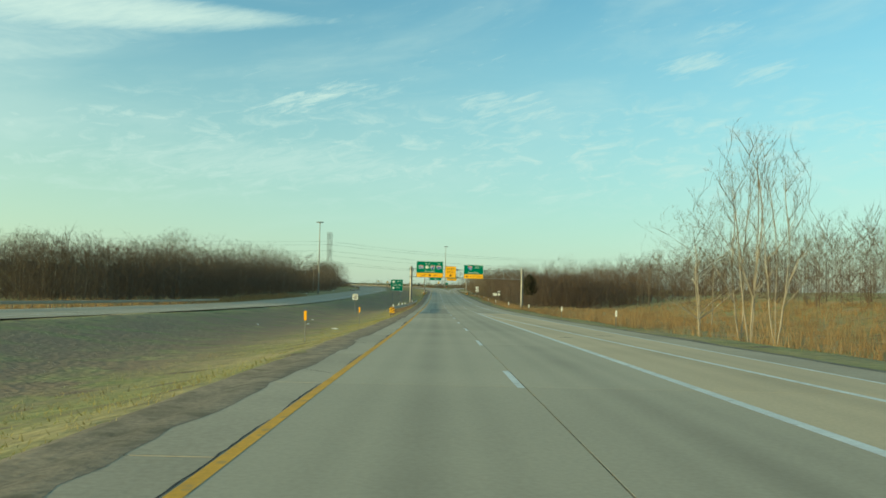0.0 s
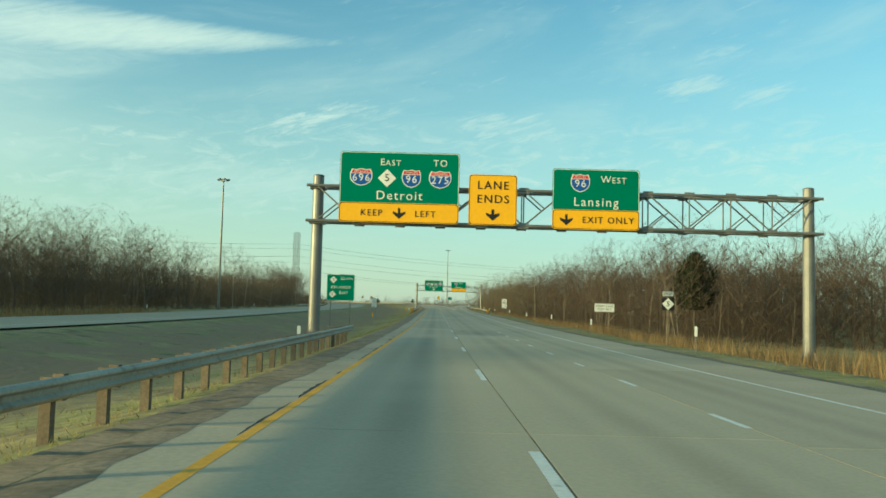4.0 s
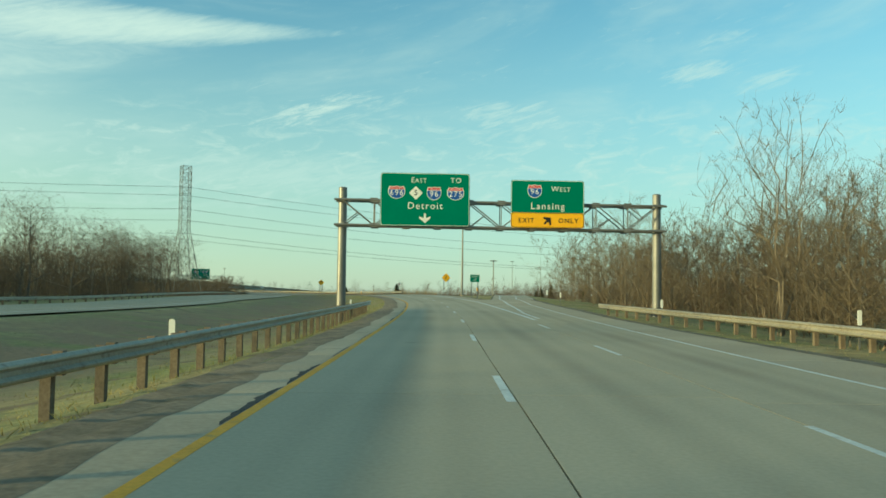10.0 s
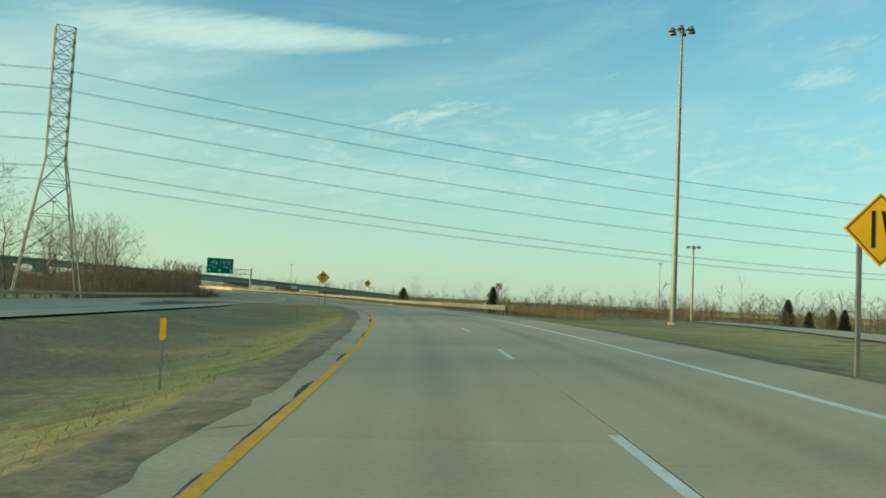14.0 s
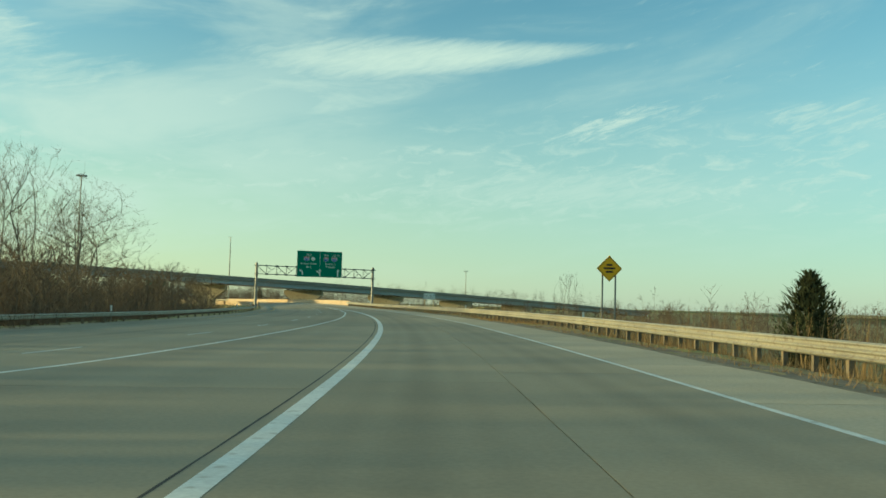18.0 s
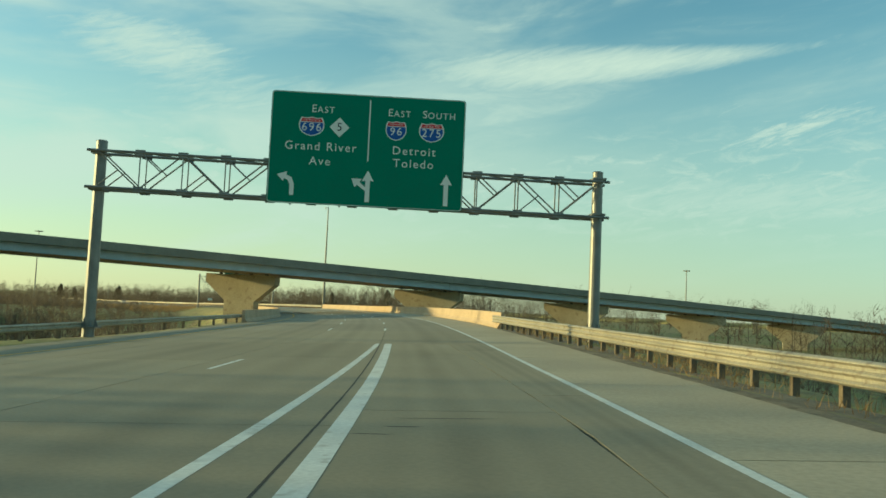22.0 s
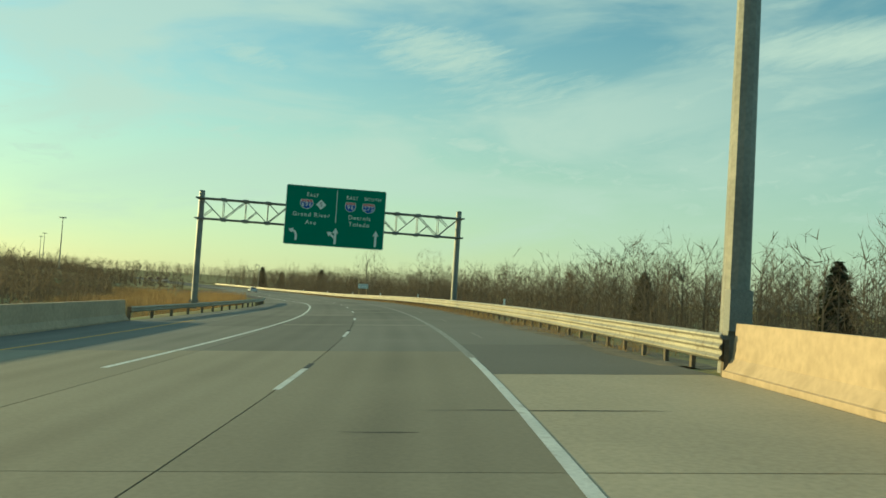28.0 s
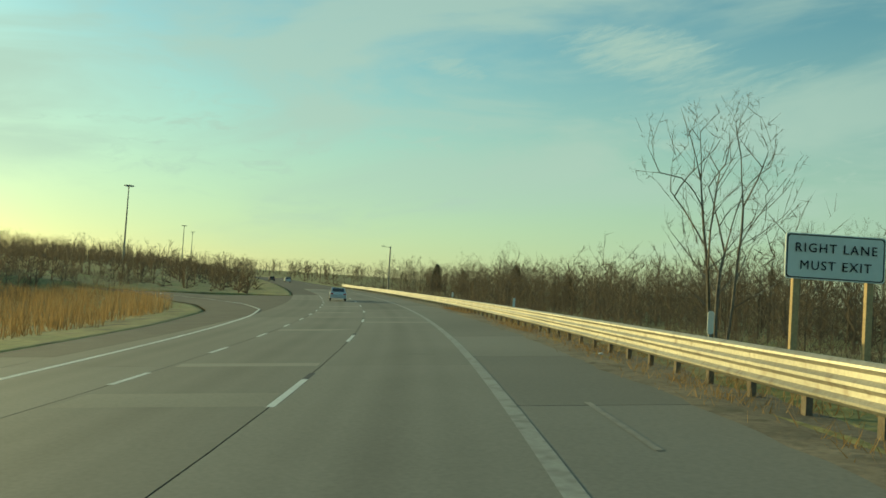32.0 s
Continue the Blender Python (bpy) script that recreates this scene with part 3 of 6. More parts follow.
def build_ground():
    out = [0, 0.25, 0.8, 1.6, 2.6, 4, 6, 8.5, 11, 14, 18, 23, 29, 36, 45, 56, 70, 90, 120, 170, 250, 380, 600]
    between = [0, 0.02, 0.06, 0.12, 0.2, 0.3, 0.4, 0.5, 0.6, 0.7, 0.8, 0.88, 0.94, 0.98, 1.0]
    stations = list(range(-400, -40, 30)) + list(np.arange(-40, 1300, 4.0)) + list(range(1300, 2000, 25))
    rows, bare = [], []
    for s in stations:
        pl, pr = edge_l(s), edge_r(s)
        if s < 609:
            fr, fl = min(lerp(FAR_R, s), pl - 0.5) + 0.15, lerp(FAR_L, s) - 0.15
            ds = [fl - x for x in reversed(out)] + [fl + 0.3, (fl + fr) / 2, fr - 0.3] + [fr + (pl - fr) * k for k in between]
        else:
            ds = [pl - x for x in reversed(out)] + [pl + (lerp(PAVE_L, 609) - pl) * k / 18 for k in range(1, 19)]
        ds += [ds[-1] + (pr - ds[-1]) * k for k in (0.02, 0.5, 0.98)]
        if 458 <= s < 600:
            rl, rr = max(pr + 0.2, lerp(L_RAMP, s) - 1.0), lerp(L_RIGHT, s) + 2.4
            ds += [pr + (rl - pr) * k for k in (0, 0.03, 0.1, 0.25, 0.4, 0.55, 0.7, 0.85, 0.97, 1.0)] + [rl + 0.3, rr - 0.3] + [rr + x for x in out[:-4]]
        else:
            ds += [pr + x for x in out[:1]] + [pr + 0.02 * k for k in range(1, 9)] + [pr + x for x in out[1:]]
        rows.append([road(s, d, ground_off(s, d)) for d in ds])
        bare += [bare_soil(s, d) for d in ds]
    sh = Shape()
    sh.sweep(rows, closed=False)
    n, m = len(rows[0]), len(rows)
    rim = [j * n for j in range(m)] + [(m - 1) * n + i for i in range(1, n)] + [j * n + n - 1 for j in range(m - 2, -1, -1)] + [i for i in range(n - 2, 0, -1)]
    centre = Vector((-150, 700, 0))
    ring = rim
    for k, reach in enumerate((1400, 2200, 4600)):
        base = len(sh.v)
        for i in rim:
            p = Vector(sh.v[i]) - centre
            q = p.to_2d().normalized() * max(reach, p.to_2d().length + 40 * (k + 1))
            sh.v.append((centre.x + q.x, centre.y + q.y, -2.0 - 2 * k))
        new_ring = list(range(base, base + len(rim)))
        for i in range(len(rim)):
            j = (i + 1) % len(rim)
            sh.f.append((ring[i], new_ring[i], new_ring[j], ring[j]))
        ring = new_ring
    ob = part("ground", sh, GROUND, None, "rough verge of dry grass and bare soil", smooth=True)
    ob.data.attributes.new("soil", "FLOAT", "POINT").data.foreach_set("value", bare + [0.0] * (len(ob.data.vertices) - len(bare)))
    tagged(ob, category="ground", kind="structure")


build_ground()

# ---- paving ----
L_LANE_X = L_LANE + [(600, 2.1), (646, 1.86), (716, 2.33), (787, 2.2), (812, 1.2)]
L_THICK = [(612, -2.3), (650, -1.95), (681, -1.6), (711, -1.4), (752, -1.33), (779, -1.2), (794, -1.25), (812, -1.4)]


def tab(table):
    return lambda s: lerp(table, s)


def mid(a, b, k=0.5):
    return lambda s: a(s) * (1 - k) + b(s) * k


def strip(sh, lo, hi, s0, s1, h=0.0, step=3.0, depth=0.0):
    n = max(1, int(math.ceil((s1 - s0) / step)))
    rows = []
    for i in range(n + 1):
        s = s0 + (s1 - s0) * i / n
        a, b = road(s, lo(s), h), road(s, hi(s), h)
        if depth:
            rows.append([a - Vector((0, 0, depth)), a, b, b - Vector((0, 0, depth))])
        else:
            rows.append([a, b])
    sh.sweep(rows, closed=bool(depth), caps=bool(depth))
    return sh


bed = Shape()
strip(bed, tab(PAVE_L), tab(PAVE_R), -380, 458, -0.035, 4)
strip(bed, tab(PAVE_L), tab(PAVE_R2), 458, 609, -0.035, 4)
strip(bed, lambda s: lerp(PAVE_L2, 640), tab(PAVE_L), 605, 609.1, -0.036, 4)
strip(bed, tab(PAVE_L2), lambda s: max(-20.0, lerp(PAVE_L2, s)), 609, 1245, -0.035, 4)
strip(bed, lambda s: max(-20.0, lerp(PAVE_L2, s)), tab(PAVE_R2), 609, 1245, -0.035, 4)
strip(bed, lambda s: -9.5, tab(PAVE_R2), 1245, 1500, -0.035, 8)
strip(bed, lambda s: lerp(FAR_L, s), lambda s: lerp(FAR_R, s), -380, 622, -0.06, 8)
strip(bed, lambda s: lerp(L_RAMP, s) - 1.2, lambda s: lerp(L_RIGHT, s) + 2.6, 455, 598, -0.06, 4)
bed_ob = part("road", bed, ASPHALT, None, "worn concrete freeway carriageway with dark joints")
tagged(bed_ob, category="road", kind="structure")

far_road = Shape()
for a0 in range(-380, 620, 15):
    a1 = min(a0 + 14.95, 622)
    for k0, k1 in ((0, 0.16), (0.165, 0.43), (0.435, 0.70), (0.705, 1.0)):
        fl, fr = tab(FAR_L), tab(FAR_R)
        strip(far_road, mid(fl, fr, k0), mid(fl, fr, k1), a0, a1, -0.03, 8)
tagged(part("far_carriageway", far_road, CONCRETE, None, "pale concrete roadway beyond the grass median"), category="road", kind="structure")

ramp = Shape()
for a0 in range(430, 590, 15):
    strip(ramp, lambda s: max(lerp(L_RAMP, s) - 1.0, lerp(PAVE_R, min(s, 458)) if s < 458 else -99), lambda s: lerp(L_RIGHT, s) + 2.4, max(a0, 458), a0 + 14.95, -0.03, 4) if a0 + 14 > 458 else None
tagged(part("exit_ramp", ramp, CONCRETE, None, "concrete exit ramp curving away from the carriageway"), category="road", kind="structure")

SLABS = [  # left side, right side, from, to
    (tab(L_YELLOW), tab(L_LANE_X), -60, 622), (tab(L_LANE_X), tab(L_LANE2), -60, 396), (tab(L_LANE2), tab(L_RIGHT), 107, 396), (tab(L_LANE2), tab(L_RIGHT), -60, 107),
    (tab(L_GORE), tab(L_RIGHT), 396, 430), (tab(L_LANE_X), tab(L_GORE), 396, 812), (tab(L_THICK), tab(L_LANE_X), 622, 812),
    (tab(PAVE_L2), mid(tab(PAVE_L2), tab(L_LEFTW), 0.35), 603, 812), (mid(tab(PAVE_L2), tab(L_LEFTW), 0.35), mid(tab(PAVE_L2), tab(L_LEFTW), 0.7), 603, 812),
    (mid(tab(PAVE_L2), tab(L_LEFTW), 0.7), tab(L_THICK), 605, 812),
    (tab(PAVE_L2), lambda s: lerp(MID_L, s) - 3.7, 812, 1150), (lambda s: lerp(MID_L, s) - 3.7, tab(MID_L), 812, 1250), (tab(MID_L), tab(MID), 812, 1300), (tab(MID), tab(L_GORE), 812, 1300)]
SLAB = 15.24
for lo, hi, s0, s1 in SLABS:
    s = s0
    while s < s1 - 1:
        e1 = min(s + SLAB, s1)
        sh = strip(Shape(), lambda q: lo(q) + 0.012, lambda q: hi(q) - 0.012, s + 0.012, e1 - 0.012, 0.0, 5.1, 0.03)
        sl = part("slab", sh, TANROAD if hi(50) > 9 and s1 < 110 else OLDROAD if s > 1000 else DECKROAD if s > 822 else DIMMEDROAD if s >= 603 else CONCRETE, bed_ob)
        me = sl.data
        me.attributes.new("across", "FLOAT", "POINT").data.foreach_set("value", [0.0, 0.0, 1.0, 1.0] * (len(me.vertices) // 4))
        s = e1

shoulder_ob = thing("shoulder", "cracked concrete shoulder slabs beside the lanes", "road", (0, 0, 0), kind="structure")
for lo, hi, s0, s1, size in ((tab(PAVE_L), tab(L_YELLOW), -60, 609, 7.62), (tab(L_RIGHT), tab(PAVE_R), -60, 430, 7.62), (tab(L_GORE), tab(PAVE_R), 430, 458, 7.62), (tab(L_GORE), tab(PAVE_R2), 458, 1300, 9.1)):
    s = s0
    while s < s1 - 1:
        e1 = min(s + size, s1)
        part("shoulder_slab", strip(Shape(), lambda q: lo(q) + 0.03, lambda q: hi(q) - 0.05, s + 0.02, e1 - 0.02, -0.004, 4, 0.03), SHOULDER if s < 1004 else OLDROAD, shoulder_ob)
        s = e1


def ragged(name, label, material, s0, s1, inner, outer, h, rough, seed, step=0.7, category="road"):
    """A strip with torn edges: inner and outer are its sides before they are roughened."""
    rng = random.Random(seed)
    rows, s = [], s0
    while s <= s1:
        n = noise.noise(Vector((s * 0.23, seed, 0))) * 0.6 + rng.uniform(-0.5, 0.5)
        m = noise.noise(Vector((s * 0.4, seed + 5, 0))) * 0.6 + rng.uniform(-0.5, 0.5)
        a, b = inner(s) + n * rough, outer(s) + m * rough
        rows.append([road(s, min(a, b), h), road(s, max(a, b), h)])
        s += step
    sh = Shape().sweep(rows, closed=False)
    return tagged(part(name, sh, material, None, label), category=category, kind="structure")


def dirt(label, s0, s1, edge, side, lap, reach, seed):
    """Loose dirt that laps over the paving's edge and thins out on the ground beside it."""
    rows, s = [], s0
    while s <= s1:
        n = noise.noise(Vector((s * 0.16, seed, 0))) + 0.5 * noise.noise(Vector((s * 0.9, seed, 4)))
        m = noise.noise(Vector((s * 0.13, seed + 5, 0))) + 0.5 * noise.noise(Vector((s * 0.7, seed, 9)))
        e1, row = edge(s), []
        for x, z in ((-lap * (1 + 0.9 * n), -0.002), (0.12, 0.001), (reach * 0.35, 0.0), (reach * (0.7 + 0.3 * m), 0.02), (reach * (1.1 + 0.5 * m), -0.04)):
            d = e1 + side * x
            flat = soft_step(x, 0.05, 0.35)
            row.append(road(s, d, z + (0 if x < 0.05 else flat * ground_off(s, d) * (1 if x > 0.3 else 0.4))))
        rows.append(row)
        s += 0.8
    tagged(part("dirt_verge", Shape().sweep(rows, closed=False), DIRT, None, label, smooth=True), category="road", kind="structure")


dirt("bare gravelly dirt along the broken shoulder edge", -60, 606, tab(PAVE_L), -1, 0.35, 1.1, 3)
dirt("bare dirt beside the outer shoulder", -60, 456, tab(PAVE_R), 1, 0.15, 0.9, 4)
dirt("bare dirt and weeds below the guard rail", 460, 832, tab(PAVE_R2), 1, 0.2, 1.7, 5)
dirt("bare dirt and weeds below the guard rail", 1006, 1300, tab(PAVE_R2), 1, 0.45, 1.5, 6)
broken = thing("broken_joint", "dark broken joint beside the yellow line", "road", (0, 0, 0), kind="structure")
RNB = random.Random(31)
s = -40.0
while s < 600:
    long, fat = RNB.choice((1.2, 2.5, 4.0, 6.0)), RNB.choice((0.03, 0.04, 0.06, 0.1, 0.16))
    rows, k = [], int(long / 0.25)
    for i in range(k + 1):
        q = s + i * 0.25
        wide = fat * math.sin(math.pi * min(1, (i + 0.3) / (k + 0.6))) ** 0.6 * RNB.uniform(0.55, 1.2)
        c0 = lerp(L_YELLOW, q) - 0.13 + RNB.uniform(-0.012, 0.012)
        rows.append([road(q, c0 - wide, -0.001), road(q, c0, -0.001)])
    part("spall", Shape().sweep(rows, closed=False), TAR, broken)
    s += long + RNB.choice((0.3, 0.8, 2.0, 4.5))
ragged("lane_patch", "dark asphalt patch along a lane", PATCH, 100, 136, lambda s: lerp(L_LANE, s) - 2.6, lambda s: lerp(L_LANE, s) - 0.12, 0.0015, 0.1, 8, 2.0)
ragged("lane_seam", "dark tarred seam beside wide white lines", TAR, 640, 812, lambda s: lerp(L_THICK, s) - 0.34, lambda s: lerp(L_THICK, s) - 0.38, 0.002, 0.008, 12, 0.5)
mends = thing("joint_mends", "pale mended joints across the worn lanes", "road", (0, 0, 0), kind="structure")
RND = random.Random(77)
for k in range(24):
    s = 1026 + k * 7.6 + RND.uniform(-0.8, 0.8)
    for lo, hi in ((tab(MID), tab(L_GORE)), (tab(MID_L), tab(MID))):
        if RND.random() < 0.72:
            part("mend", strip(Shape(), lambda q: lo(q) + 0.15, lambda q: hi(q) - RND.choice((0.1, 0.12, 1.2)) * 0.9, s, s + RND.uniform(0.6, 1.8), 0.0015, 2), MEND, mends)
cracks = thing("cracks", "dark tarred cracks and spalls across the lanes", "road", (0, 0, 0), kind="structure")
for k in range(95):
    s = RND.uniform(20, 1200)
    lo = (lerp(L_YELLOW, s) if s < 609 else -1.2) + RND.uniform(0.1, 2.0)
    if RND.random() < 0.35:
        lo += RND.uniform(2.5, 6.0)
    wide, sh, rows = RND.choice((0.6, 1.0, 1.6, 3.2, 3.6)), Shape(), []
    n = max(4, int(wide / 0.22))
    for i in range(n + 1):
        d = lo + wide * i / n
        e1 = RND.uniform(0.012, 0.04) * (1 - abs(2 * i / n - 1) ** 4) + 0.002
        c0 = s + 0.05 * noise.noise(Vector((d * 1.5, s, 0)))
        rows.append([road(c0 - e1, d, 0.002), road(c0 + e1, d, 0.002)])
    part("crack", sh.sweep(rows, closed=False), TAR, cracks)
for k in range(46):
    s = RND.uniform(15, 600)
    a, b, slant = lerp(PAVE_L, s) + 0.3, lerp(L_YELLOW, s) - 0.22, RND.uniform(-1.4, 1.4)
    rows = []
    for i in range(11):
        u = i / 10
        e1 = RND.uniform(0.012, 0.035) * (1 - abs(2 * u - 1) ** 4) + 0.003
        c0 = s + slant * u + 0.22 * noise.noise(Vector((u * 3.0, s, 2)))
        rows.append([road(c0 - e1, a + (b - a) * u, -0.001), road(c0 + e1, a + (b - a) * u, -0.001)])
    part("crack", Shape().sweep(rows, closed=False), TAR, cracks)
for s, d, r in ((40, 6.2, 0.4), (43, 8.6, 0.5), (55, 6.9, 0.35), (208, 2.0, 0.5)):
    pts = [road(s + r * 0.5 * math.sin(t) * RND.uniform(0.5, 1.2), d + r * math.cos(t) * RND.uniform(0.6, 1.3), 0.002) for t in (2 * math.pi * i / 14 for i in range(14))]
    part("spall", Shape().add(pts, [tuple(range(14))]), TAR, cracks)

# ---- painted lines ----
def line_on(name, centre, s0, s1, width, material, label, step=3.0):
    sh = strip(Shape(), lambda s: centre(s) - width / 2, lambda s: centre(s) + width / 2, s0, s1, 0.003, step)
    return tagged(part(name, sh, material, None, label), category="road marking", kind="structure")


line_on("yellow_line", lambda s: lerp(L_YELLOW, s) - 0.02, -380, 618, 0.17, PAINTY, "worn yellow edge line at the median")
line_on("edge_line", tab(L_RIGHT), -380, 540, 0.14, PAINTW, "white edge line on pale concrete")
line_on("gore_line", lambda s: lerp(L_LANE2, s) + 0.02, -380, 106, 0.24, PAINTW, "wide white line beside a merging lane")
line_on("gore_line", lambda s: lerp([(-400, 18), (0, 8.6), (50, 7.3), (90, 5.95), (106, 5.5)], s), -380, 106, 0.2, PAINTW, "wide white line of a merging lane")
line_on("edge_line", tab(L_GORE), 400, 560, 0.24, PAINTW, "wide white line where the exit lane leaves")
line_on("edge_line", tab(L_GORE), 560, 1008, 0.16, PAINTW, "white edge line on the curve")
line_on("edge_line", tab(L_GORE), 1008, 1490, 0.22, PAINTO, "wide scuffed white edge line on the curve")
line_on("gore_line", tab(L_RAMP), 402, 540, 0.2, PAINTW, "white line of the exit ramp")
line_on("gore_line", tab(L_THICK), 614, 812, 0.3, PAINTW, "wide white line between merging roadways")
line_on("gore_line", tab(L_LEFTW), 560, 812, 0.2, PAINTW, "white line of the roadway joining the curve")
line_on("edge_line", tab(L_LEFTY), 560, 1033, 0.15, PAINTY, "faded yellow edge line of the inner roadway")
line_on("edge_line", tab(LEFT_SOLID), 1005, 1245, 0.17, PAINTW, "solid white line bending off with the left roadway", 2.0)
line_on("edge_line", lambda s: lerp(FAR_R, s) - 2.6, -380, 560, 0.15, PAINTW, "white edge line of the far roadway", 8)


def dashes(name, label, centre, starts, long=3.81, width=0.13, tail=0.0, paint=PAINTW):
    holder = thing(name, label, "road marking", (0, 0, 0), kind="structure")
    for s in starts:
        part("dash", strip(Shape(), lambda q: centre(q) - width / 2, lambda q: centre(q) + width / 2, s, s + long, 0.003, 2), paint, holder)
        if tail:
            part("dark_backing", strip(Shape(), lambda q: centre(q) - width / 2, lambda q: centre(q) + width / 2, s + long, s + long + tail, 0.0025, 2), PAINTK, holder, "black contrast bar")


def numbered(table, k0, k1):
    return [lerp(table, k) for k in range(k0, k1)]


dashes("lane_line", "white dashed line along a dark joint", lambda s: lerp(L_LANE, s) - 0.1, numbered([(-10, -104), (0, 46), (4, 104.8), (10, 191.3), (14, 247.8), (18, 307.3), (21, 350.9), (25, 410.9), (29, 470.2), (33, 531)], -6, 34), width=0.15)
dashes("lane_line", "short white dashes beside the exit lane", tab(L_LANE2), [190.8 - 7.25 * k for k in range(1, 12)] + numbered([(0, 190.8), (7, 241.4), (14, 292.1), (20, 337)], 0, 21), long=1.85)
dashes("lane_line", "white dashed line of the outer lane", tab(L_LANE2), [344.7, 360.1, 375.4, 390.6])
dashes("lane_line", "white dashes with black backing", tab(MID), numbered([(0, 828), (2, 859.2), (7, 937.5), (13, 1033), (20, 1140.5), (30, 1293)], 0, 30), tail=1.2)
dashes("lane_line", "white dashes with black backing", tab(MID_L), numbered([(0, 828), (2, 858.5), (7, 937), (10, 984)], 0, 11), tail=1.2)
dashes("lane_line", "white dashed line of the inner lane", tab(MID_L), [1128.4 + 7.6 * k for k in range(16)], long=2.2, paint=PAINTW)
dashes("lane_line", "white dashed line of the joining roadway", lambda s: lerp(L_LEFTW, s) - 3.5, numbered([(0, 645), (11, 813)], 0, 11))
dashes("lane_line", "ghost of a removed dashed line", lambda s: 2.58, [1016.6, 1031.6, 1047, 1062, 1077, 1107, 1122, 1137], width=0.1, paint=PAINTG)

# ---- guard rails and walls ----
W_BEAM = [(0.0, -0.155), (0.02, -0.15), (0.075, -0.11), (0.08, -0.08), (0.02, -0.03), (0.02, 0.03), (0.08, 0.08), (0.075, 0.11), (0.02, 0.15), (0.0, 0.155)]
THRIE = [(0.0, -0.255), (0.02, -0.25), (0.075, -0.21), (0.08, -0.18), (0.02, -0.13), (0.02, -0.07), (0.08, -0.02), (0.08, 0.02), (0.02, 0.07), (0.02, 0.13), (0.08, 0.18), (0.075, 0.21), (0.02, 0.25), (0.0, 0.255)]
post_mesh, block_mesh = Shape().box((0, 0, 0), (0.16, 0.15, 1.15)).mesh("post", POSTW), Shape().box((0, 0, 0), (0.15, 0.14, 0.36)).mesh("block", POSTW)


def guard_rail(label, table, s0, s1, side, profile=W_BEAM, gap=1.905, height=0.56, panel=7.62, slim=False):
    """side: +1 where the road lies to the rail's right."""
    at = road(s0, lerp(table, s0))
    holder = thing("guard_rail", label, "guard rail", at, kind="structure")
    inv = Matrix.Translation(-at)
    s = s0
    while s < s1 - 0.5:
        e1 = min(s + panel + 0.12, s1)
        rings = []
        for i in range(4):
            q = s + (e1 - s) * i / 3
            c, t = road(q, lerp(table, q), height), head(q)
            right = Vector((math.cos(t), math.sin(t), 0)) * side
            ring = [c + right * (x + 0.003 * (i == 0)) + Vector((0, 0, z)) for x, z in profile]
            ring += [c + right * (x - 0.012) + Vector((0, 0, z)) for x, z in reversed(profile)]
            rings.append([inv @ p for p in ring])
        part("rail_panel", Shape().sweep(rings), RAILM, holder)
        s += panel
    s = s0 + 0.5
    while s < s1:
        d = lerp(table, s)
        for name, me, off, z in (("post", post_mesh, -0.25, 0.12), ("block", block_mesh, -0.09, height)):
            ob = part(name, me, POSTW, holder)
            ob.matrix_local = inv @ Matrix.Translation(road(s, d + side * off, z)) @ Matrix.Rotation(head(s), 4, "Z") @ Matrix.Diagonal((0.62, 1, 1, 1) if slim else (1, 1, 1, 1))
        s += gap
    return holder


RAIL_L1, RAIL_L2 = [(97, -5.4), (130, -4.95), (210, -5.2)], [(320, -5.6), (332, -5.6), (400, -5.2), (420, -4.8)]
RAIL_R2 = [(332, 11.6), (348, 12.7), (389, 13.2), (410, 11.6)]
RAIL_R3 = [(574, 11.4), (600, 11.6), (691, 11.2), (720, 10.6), (764, 8.9), (800, 7.3), (836, 6.1)]
RAIL_R4 = [(1004, 6.3), (1035, 6.1), (1069, 5.9), (1140, 5.2), (1300, 5.3), (1480, 5.3)]
RAIL_L3 = [(560, -38), (600, -33.0), (629, -29.5), (644, -26.5), (712, -20.2), (781, -17.2), (822, -16.6), (852, -14.2)]
RAIL_L4 = [(1033, -14.4), (1049, -13.0), (1078, -11.4), (1100, -11.3)]
guard_rail("galvanised guard rail on timber posts", RAIL_L1, 97, 190, 1)
guard_rail("galvanised guard rail on timber posts", RAIL_L2, 321, 420, 1)
guard_rail("galvanised guard rail beside the outer lane", RAIL_R2, 334, 410, -1)
guard_rail("sunlit guard rail on the outside of the curve", RAIL_R3, 574, 836, -1, THRIE, height=0.6)
guard_rail("sunlit three-wave guard rail on the outside of the curve", RAIL_R4, 1004, 1330, -1, [(x, z * 1.16) for x, z in THRIE], height=0.56, slim=True)
guard_rail("shaded guard rail of the inner roadway", RAIL_L3, 560, 852, 1, gap=3.81)
guard_rail("shaded guard rail beside a reed bed", RAIL_L4, 1033, 1100, 1, gap=3.81)
guard_rail("dark guard rail beyond the far roadway", FAR_L, -60, 150, 1, gap=3.81)
guard_rail("dark guard rail beyond the far roadway", FAR_L, 380, 560, 1, gap=3.81)

PARAPET = [(0.0, -0.5), (0.0, 0.08), (0.05, 0.1), (0.2, 0.34), (0.26, 1.07), (0.5, 1.07), (0.5, -0.5)]


